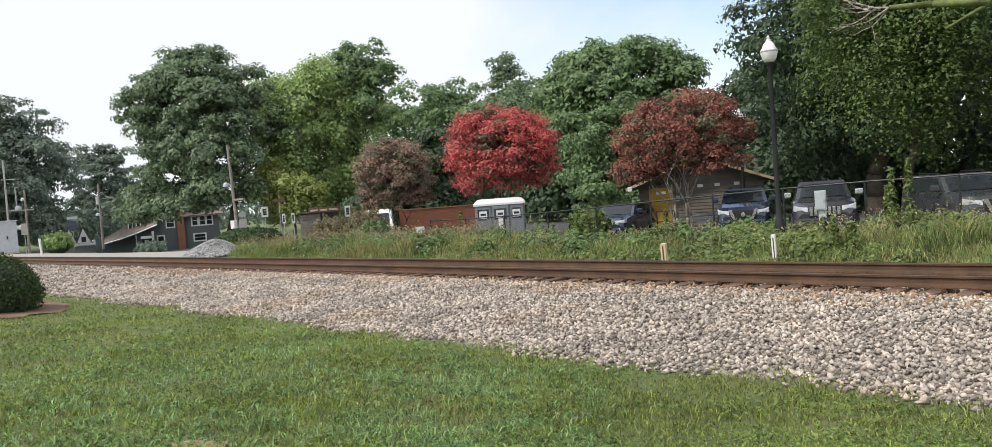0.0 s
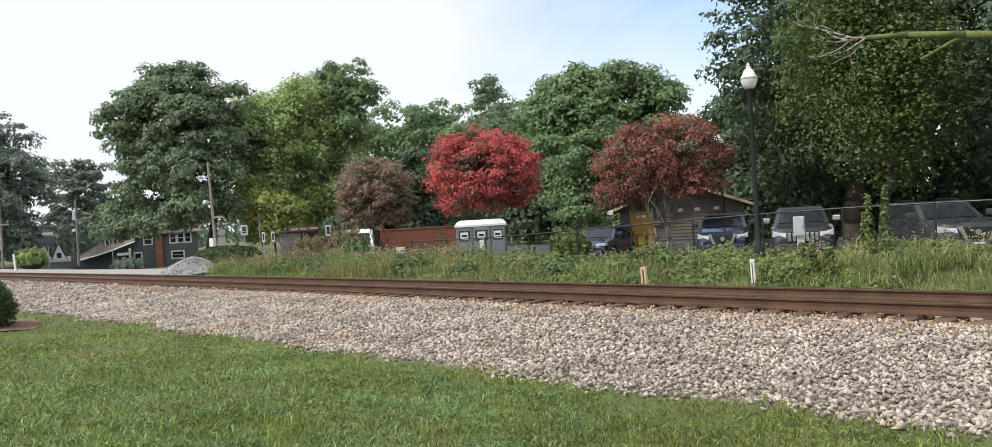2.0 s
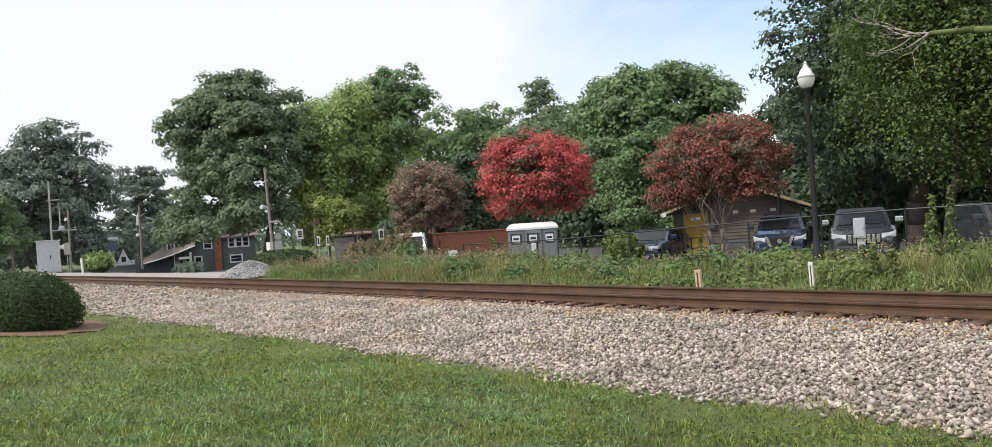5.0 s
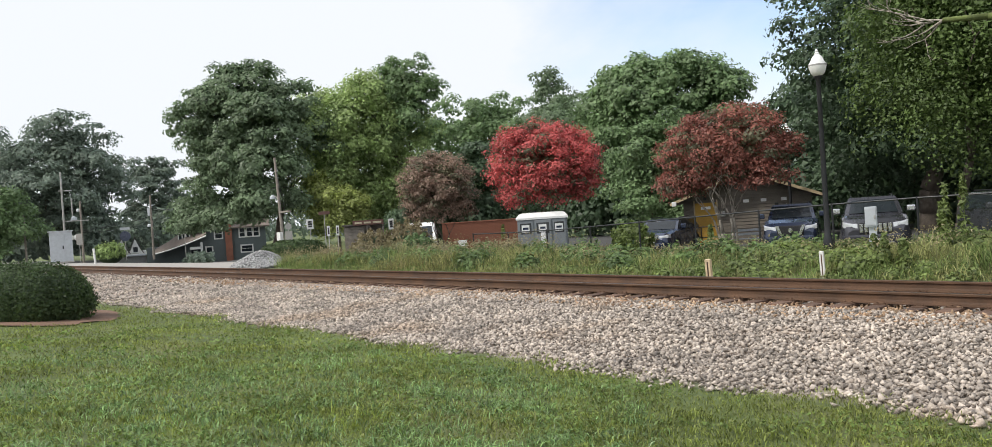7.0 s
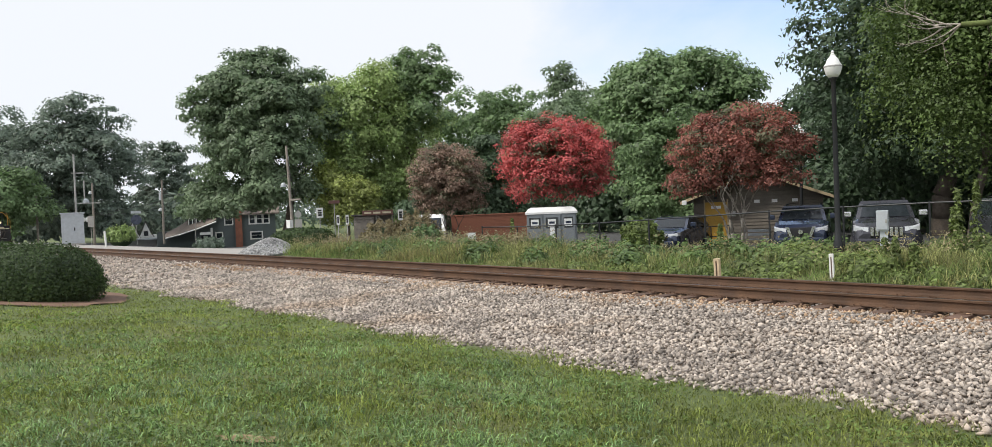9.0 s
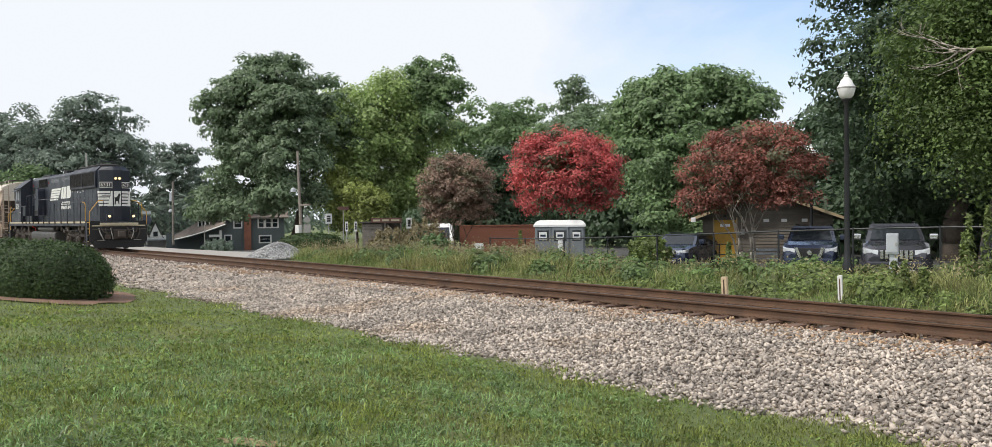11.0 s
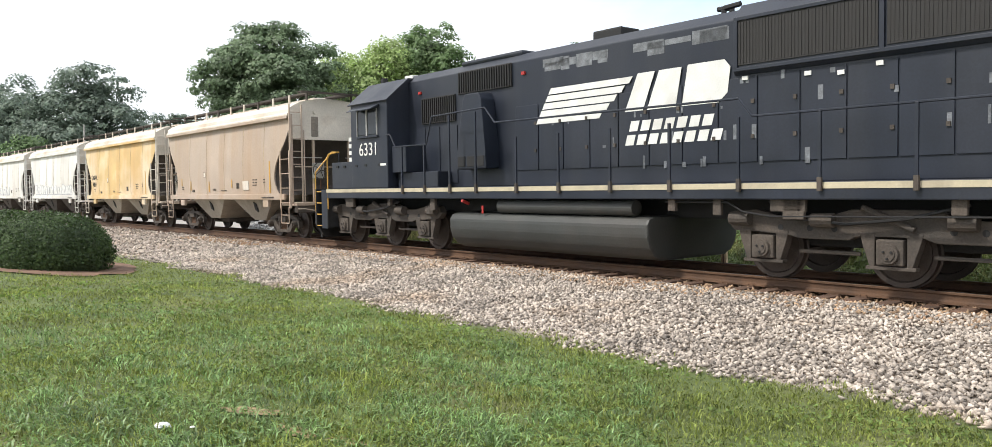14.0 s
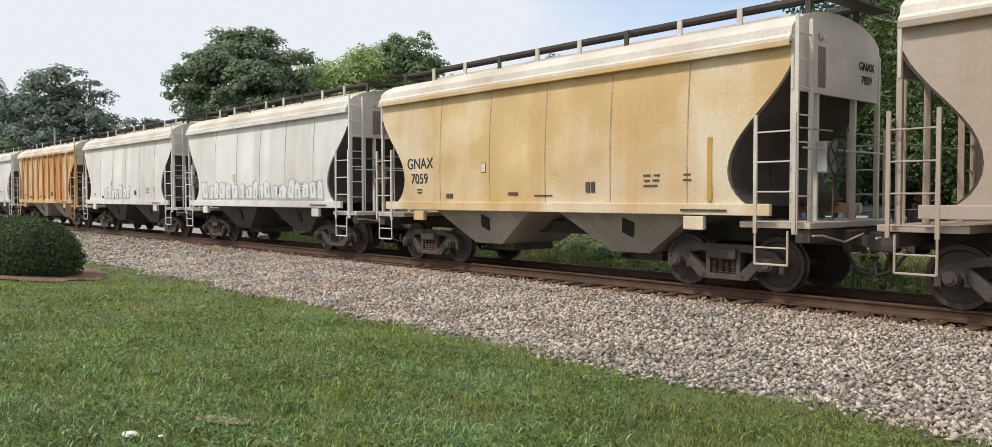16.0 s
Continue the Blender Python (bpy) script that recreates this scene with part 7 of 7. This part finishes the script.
    for s in (-1, 1):
        part("air_reservoir", rod(B(), (-1.75, s * 1.26, 1.15), (2.2, s * 1.26, 1.15), 0.15, seg=20), TANKMAT, lo)
        part("fuel_filler", rod(B(), (-2.9, s * 1.3, 1.2), (-2.9, s * 1.5, 1.28), 0.04, seg=10), REDTRIM, lo)
        part("fuel_gauge", box(B(), -2.24, -2.18, s * 1.42, s * 1.45, 0.98, 1.16, 0.01), REDTRIM, lo, "red fuel gauge")
    # three-axle trucks
    for c in (-6.9, 6.9):
        t = part("truck", box(B(), -2.4, 2.4, -0.7, 0.7, 0.55, 1.0, 0.05), SOOTY, lo, "dusty three-axle truck")
        t.location.x = c
        for a in (-2.06, 0, 2.06):
            wheelset(t, a, 0.51)
        for s in (-1, 1):
            up = [(-2.75, 0.95), (-2.65, 1.12), (-2.2, 1.15), (-1.6, 1.02), (-1.1, 1.0), (-0.6, 1.17), (0.6, 1.17), (1.1, 1.0), (1.6, 1.02), (2.2, 1.15), (2.65, 1.12), (2.75, 0.95)]
            dn = [(2.62, 0.80), (1.62, 0.78), (1.45, 0.70), (0.62, 0.70), (0.45, 0.80), (-0.45, 0.80), (-0.62, 0.70), (-1.45, 0.70), (-1.62, 0.78), (-2.62, 0.80)]
            bm = extrude(B(), up + dn, s * 1.02, s * 1.2, "y", 0.025)
            for a in (-2.06, 0, 2.06):
                for m in (-1, 1):
                    extrude(bm, [(a + m * 0.46, 0.83), (a + m * 0.23, 0.83), (a + m * 0.23, 0.34), (a + m * 0.31, 0.34), (a + m * 0.40, 0.62)], s * 1.03, s * 1.21, "y", 0.015)
            part("side_frame", bm, TRUCK, t, "dusty cast side frame")
            for a in (-1.75, -1.25, -0.85, 0.85, 1.25, 1.75):
                part("frame_hole", rod(B(), (a, s * 1.198, 0.87), (a, s * 1.204, 0.87), 0.05, seg=10), SOOTY, t)
            for a in (-2.06, 0, 2.06):
                part("pedestal_tie", box(B(), a - 0.36, a + 0.36, s * 1.08, s * 1.22, 0.29, 0.345, 0.01), TRUCK, t)
                bm = box(B(), a - 0.2, a + 0.2, s * 1.1, s * 1.25, 0.36, 0.74, 0.03)
                rod(bm, (a, s * 1.25, 0.53), (a, s * 1.30, 0.53), 0.15, 0.14, 16)
                rod(bm, (a, s * 1.30, 0.53), (a, s * 1.315, 0.53), 0.10, seg=14)
                jb = part("journal_box", bm, TRUCK, t)
                for q in range(3):
                    bx, bz = a + 0.065 * math.cos(2.1 * q + 0.5), 0.53 + 0.065 * math.sin(2.1 * q + 0.5)
                    part("cap_bolt", rod(B(), (bx, s * 1.315, bz), (bx, s * 1.335, bz), 0.018, seg=6), SOOTY, jb)
            for a in (-2.45, -1.0, 1.0, 2.45):
                part("brake_cylinder", rod(B(), (a - 0.18, s * 1.26, 1.0), (a + 0.18, s * 1.26, 1.0), 0.11, seg=12), TRUCK, t)
            for a in (-1.03, 1.03):
                part("brake_rigging", box(B(), a - 0.5, a + 0.5, s * 0.98, s * 1.03, 0.46, 0.52, 0.015), TRUCK, t)
            part("damper", rod(B(), (-0.4, s * 1.24, 1.2), (0.35, s * 1.24, 0.88), 0.05, seg=10), TRUCK, t)
            bm = pipe(B(), [(-1.9, s * 1.3, 1.3), (-1.4, s * 1.33, 1.02), (-0.6, s * 1.33, 0.95), (0.3, s * 1.33, 1.05), (1.1, s * 1.33, 1.25)], 0.025)
            part("brake_pipe", bm, SOOTY, t)
    part("underframe", box(B(), -9.4, 9.4, -0.5, 0.5, 0.95, 1.34), SOOTY, lo)
    return lo


TRAIN = [(0.0, locomotive())]
CARS = [
    (HTAUPE, "taupe covered hopper car with rust runs", 0, None, None),
    (HYELLOW, "faded yellow covered hopper car with black stencilling", 0, [("GNAX", -3.88, 2.36, 0.36), ("7059", -3.9, 2.0, 0.34), ("7059", 9, 9, 0.01)], None),
    (HWHITE, "dirty white covered hopper car with sprayed scrawl", 0, None, (-4.2, 4.2)),
    (HWHITE, "off-white covered hopper car with a short scrawl", 0, None, (-2.5, 0.8)),
    (HRUST, "white ribbed hopper car streaked with orange rust", 9, None, None),
    (HWHITE, "dirty white covered hopper car", 0, None, None),
    (HTAUPE, "taupe covered hopper car with rust runs", 0, None, None),
    (HWHITE, "dirty white covered hopper car", 0, None, None),
    (HYELLOW, "faded yellow covered hopper car", 0, None, None),
]
for k, (paint, label, ribs, mark, scrawl) in enumerate(CARS):
    x = -17.45 - 12.8 * k
    TRAIN.append((x, hopper(x, paint, label, ribs, mark[:2] if mark else None, scrawl, k)))


def motions():
    """The train rolls past at a steady 15.3 m/s, its wheels turning."""
    times = [0.5 * k for k in range(32)] + [15.9, 16.0]
    for x, ob in TRAIN:
        walk(ob, [(t, track_pose(x - 12.35 + 15.3 * (t - 14.0), RAIL_Z)) for t in times])
    for ax, x, r in AXLES:
        turn = math.degrees(15.3 / r) / FPS
        rows = [(0.0, pose(x, 0, r))] + [(k / FPS, pose(x, 0, r, 0, turn * (k - 310), 0)) for k in range(310, 481)]
        walk(ax, rows)


# ---- loose stuff: ballast, lawn, weeds ----
stones("track_ballast", 9500, (-32, 5.0), (10.6, 12.4), 0.040, "rust-stained ballast beside the rail", RUSTSTONE)
stones("ballast", 76000, (-25, 5.0), (6.3, 11.5), 0.037, "pale grey and tan crushed stone ballast")
stones("far_ballast", 9000, (-60, -24), (6.3, 12.2), 0.055, "pale crushed stone ballast farther along the track")


def blades(name, x, y, z, h, w, lean, material, label, category, seed):
    """Bent blades, each of four corners."""
    rng = np.random.default_rng(seed)
    n = len(x)
    a = rng.uniform(0, 6.283, n)
    dx, dy = np.cos(a), np.sin(a)
    b = rng.uniform(0, 6.283, n)
    lx, ly = np.cos(b) * lean * h, np.sin(b) * lean * h
    o = np.stack([x, y, z], -1)
    side = np.stack([dx * w, dy * w, 0 * w], -1)
    mid = o + np.stack([lx * 0.35, ly * 0.35, h * 0.6], -1)
    tip = o + np.stack([lx, ly, h * (1 - 0.35 * lean)], -1)
    v = np.stack([o - side, mid - side * 0.9, tip, mid + side * 0.9], 1).reshape(-1, 3)
    f = np.arange(n)[:, None] * 4 + np.arange(4)[None]
    ob = new(name, mesh_np(name, v, f, material))
    return tagged(ob, label, category, kind="stuff")


def lawn():
    rng = np.random.default_rng(8)
    n = 360000
    # denser towards the lawn's near part
    r = 3.3 + 22 * rng.uniform(0, 1, n) ** 2.0
    b = np.radians(rng.uniform(14, 86, n))
    # the dense growth thins out softly on all sides
    r = r - 2.6 * rng.uniform(0, 1, n) ** 4 * (rng.uniform(0, 1, n) < 0.7)
    b = b + (rng.uniform(0, 1, n) < 0.5) * rng.normal(0, 0.13, n)
    x, y = -r * np.sin(b), r * np.cos(b)
    # thinner growth goes on round the standpoint and beyond
    x2, y2 = rng.uniform(-30, 16, 42000), rng.uniform(-10, 7.2, 42000)
    x, y = np.append(x, x2), np.append(y, y2)
    r, n = np.clip(np.hypot(x, y), 3.3, 14), len(x)
    edge = 6.95 + 0.14 * np.sin(x * 1.3) + 0.09 * np.sin(x * 3.1 + 1)
    patch = np.sin(x * 1.7 + 0.6 * np.sin(y * 2)) * np.sin(y * 1.9 + 1.2)
    keep = (y < edge + rng.normal(0, 0.16, n)) & (rng.uniform(0, 1, n) < 0.8 + 0.2 * patch)
    keep &= ((x + 22.6) / 3.6) ** 2 + ((y - 3.9) / 2.0) ** 2 > 1
    bare = (np.hypot(x + 5.5, (y - 2.28) * 1.6) < 0.32) | (np.hypot(x + 4.9, (y - 2.35) * 1.6) < 0.25)
    keep &= ~(bare & (rng.uniform(0, 1, n) < 0.75))
    x, y, r, patch = x[keep], y[keep], r[keep], patch[keep]
    k = len(x)
    tuft = np.sin(x * 6.1 + 2 * np.sin(y * 4.3)) * np.sin(y * 7.3 + 1.5 * np.sin(x * 3.7))
    h = rng.uniform(0.025, 0.07, k) * (1 + 0.35 * patch) * (1 + 0.55 * tuft) * (1 + 0.8 * (rng.uniform(0, 1, k) < 0.04))
    w = rng.uniform(0.0025, 0.005, k) * (0.7 + r / 9)
    blades("lawn_grass", x, y, ground_z(x, y), h, w, rng.uniform(0.3, 1.0, k), GRASS, "short mown green lawn grass", "grass", 9)


lawn()


def clover():
    """Low broad leaves in patches among the grass."""
    rng = np.random.default_rng(28)
    n = 62000
    r = 3.6 + 14 * rng.uniform(0, 1, n) ** 1.8
    b = np.radians(rng.uniform(16, 86, n))
    x, y = -r * np.sin(b), r * np.cos(b)
    patch = np.sin(x * 2.3 + 1.3 * np.sin(y * 1.7)) * np.sin(y * 2.7 + 0.8 * np.sin(x * 1.1))
    keep = (y < 6.6) & (patch + rng.normal(0, 0.35, n) > 0.15) & ~((x < -19) & (y > 1.5))
    x, y, r = x[keep], y[keep], r[keep]
    z = ground_z(x, y) + rng.uniform(0.02, 0.075, len(x))
    nrm = rng.normal(0, 0.45, (len(x), 3)) + np.array([0, 0, 1.0])
    v, f = leaf_cards(np.stack([x, y, z], -1), nrm, 0.0095 * (0.7 + r / 7), rng, 0.75, 3)
    tagged(new("clover", mesh_np("clover", v, f, CLOVER)), "low clover patches in the lawn", "clover", kind="stuff")


clover()


def tufts():
    """Longer, darker blades in scattered clumps."""
    rng = np.random.default_rng(38)
    k = 700
    r, b = 4.0 + 9 * rng.uniform(0, 1, k) ** 1.4, np.radians(rng.uniform(40, 84, k))
    cx, cy = -r * np.sin(b), r * np.cos(b)
    n = 30000
    q = rng.integers(0, k, n)
    x, y = cx[q] + rng.normal(0, 0.11, n), cy[q] + rng.normal(0, 0.11, n)
    keep = y < 6.3
    x, y = x[keep], y[keep]
    n = len(x)
    blades("grass_tufts", x, y, ground_z(x, y), rng.uniform(0.05, 0.12, n), rng.uniform(0.004, 0.008, n), rng.uniform(0.5, 1.3, n), TUFT, "longer coarse grass tufts in the lawn", "grass", 39)


tufts()


def bare_soil():
    rng = random.Random(9)
    for x, y, a, b, turn in ((-5.55, 2.28, 0.30, 0.10, 40), (-5.0, 2.3, 0.22, 0.09, 10), (-4.6, 2.5, 0.16, 0.08, 30)):
        g = thing("bare_patch", pose(x, y, 0, 0, 0, turn), "bare tan soil patch in the lawn", "soil", kind="structure")
        bm = B()
        ring = []
        c, s = math.cos(radians(turn)), math.sin(radians(turn))
        for k in range(18):
            t = 2 * math.pi * k / 18
            q = rng.uniform(0.7, 1.15)
            u, v = a * q * math.cos(t), b * q * math.sin(t)
            ring.append(bm.verts.new((u, v, float(ground_z(x + c * u - s * v, y + s * u + c * v)) + 0.022)))
        bm.faces.new(ring)
        part("soil", bm, SOIL, g)


bare_soil()


def weed_bank():
    rng = np.random.default_rng(18)

    def place(n, lo=15.3, deep=6.6, power=1.25):
        x = rng.uniform(-46, 5, n)
        y = lo + deep * rng.uniform(0, 1, n) ** power
        keep = x > -2.02 * y + rng.normal(0, 0.5, n)
        return x[keep], y[keep]

    def growth(x, y):
        """How tall things grow: low by the rails, uneven along the bank."""
        lump = 0.5 + 0.3 * np.sin(x * 0.83 + np.sin(y * 1.3) * 1.5) + 0.2 * np.sin(x * 2.3 + 1.7 * np.sin(y * 0.9))
        return (0.55 + 0.75 * lump) * np.clip(0.3 + (y - 15.2) / 1.7, 0, 1) * (1 - (0.25 + 0.25 * ease(-22, -18, x)) * ease(17.5, 19.5, y)) * (1.1 + 0.2 * ease(-30, -22, x) - 0.5 * ease(-22, -17, x))

    def tussocks(name, clumps, n, hr, wr, spread, material, label, seed):
        """Blades in clumps that share a height and a lean."""
        cx, cy = place(clumps)
        q = rng.integers(0, len(cx), n)
        ch = rng.uniform(0.55, 1.35, len(cx)) ** 1.3
        x, y = cx[q] + rng.normal(0, spread, n), np.maximum(cy[q] + rng.normal(0, spread, n), 15.15)
        h = rng.uniform(*hr, n) * ch[q] * growth(x, y)
        y = y - bend(x)
        blades(name, x, y, ground_z(x, y), h, rng.uniform(*wr, n), rng.uniform(0.2, 0.95, n), material, label, "weeds", seed)
        return cx, cy - bend(cx), ch

    tussocks("bank_grass", 1500, 48000, (0.2, 0.5), (0.006, 0.013), 0.2, BANKGRASS, "dense green grass on the bank", 19)
    cx, cy, ch = tussocks("tall_weeds", 1500, 58000, (0.25, 0.62), (0.005, 0.011), 0.13, WEEDS, "tall seeding yellow-green weeds on the bank", 20)
    # nodding seed heads over the tallest clumps
    tall = np.flatnonzero((ch > 1.0) & (cy + bend(cx) > 16.4))
    q = rng.choice(tall, 9000)
    top = 0.60 * ch[q] * growth(cx[q], cy[q] + bend(cx[q])) * rng.uniform(0.75, 1.2, len(q))
    p = np.stack([cx[q] + rng.normal(0, 0.16, len(q)), cy[q] + rng.normal(0, 0.16, len(q)), 0 * top], -1)
    p[:, 2] = ground_z(p[:, 0], p[:, 1]) + top
    v, f = leaf_cards(p, rng.normal(size=(len(q), 3)), 0.035, rng, 0.3, 3)
    tagged(new("seed_heads", mesh_np("seed_heads", v, f, SEEDHEAD)), "pale tan seed heads over the bank grass", "weeds", kind="stuff")

    def mounds(name, k, m, xr, yr, rr, flat, size, leaf, label, cat):
        """Leafy growth in rounded heaps that overlap."""
        xs, ys, rs = rng.uniform(*xr, k), rng.uniform(*yr, k), rng.uniform(*rr, k)
        ys = ys - bend(xs)
        q = rng.choice(k, m, p=rs ** 2 / (rs ** 2).sum())
        d = rng.normal(size=(m, 3))
        d[:, 2] = np.abs(d[:, 2])
        d /= np.linalg.norm(d, axis=1, keepdims=True)
        wob = 1 + 0.25 * np.sin(d[:, 0] * 7 + q) * np.sin(d[:, 1] * 6 + 2 * q)
        p = np.stack([xs[q], ys[q], ground_z(xs[q], ys[q])], -1) + d * (rs[q] * wob * rng.uniform(0.75, 1.05, m))[:, None] * np.array([1, 0.8, flat])
        p[:, 2] = np.maximum(p[:, 2], ground_z(p[:, 0], p[:, 1]) + 0.04) + rng.uniform(0, 0.1, m)
        v, f = leaf_cards(p, d + np.array([0, -0.2, 0.6]) + rng.normal(0, 0.35, (m, 3)), size, rng, 0.7, 3)
        tagged(new(name, mesh_np(name, v, f, leaf)), label, cat, kind="stuff")

    mounds("vines", 60, 50000, (-11.5, 4), (16.3, 20.4), (0.3, 0.9), 0.45, 0.044, VINE, "bright green creeping vines over the weedy bank", "vines")
    mounds("low_vines", 34, 9000, (-16, -5), (15.4, 16.6), (0.15, 0.4), 0.5, 0.036, VINE, "low green creepers beside the rails", "vines")
    mounds("bank_herbs", 110, 26000, (-35, -11), (16.2, 21.2), (0.2, 0.6), 0.95, 0.055, HERB, "leafy green herbs among the bank grass", "weeds")
    mounds("dry_herbs", 46, 12000, (-36, -22), (18.6, 21.6), (0.25, 0.6), 1.25, 0.05, DRYHERB, "brownish seeding herbs along the bank's crest", "weeds")


weed_bank()
motions()
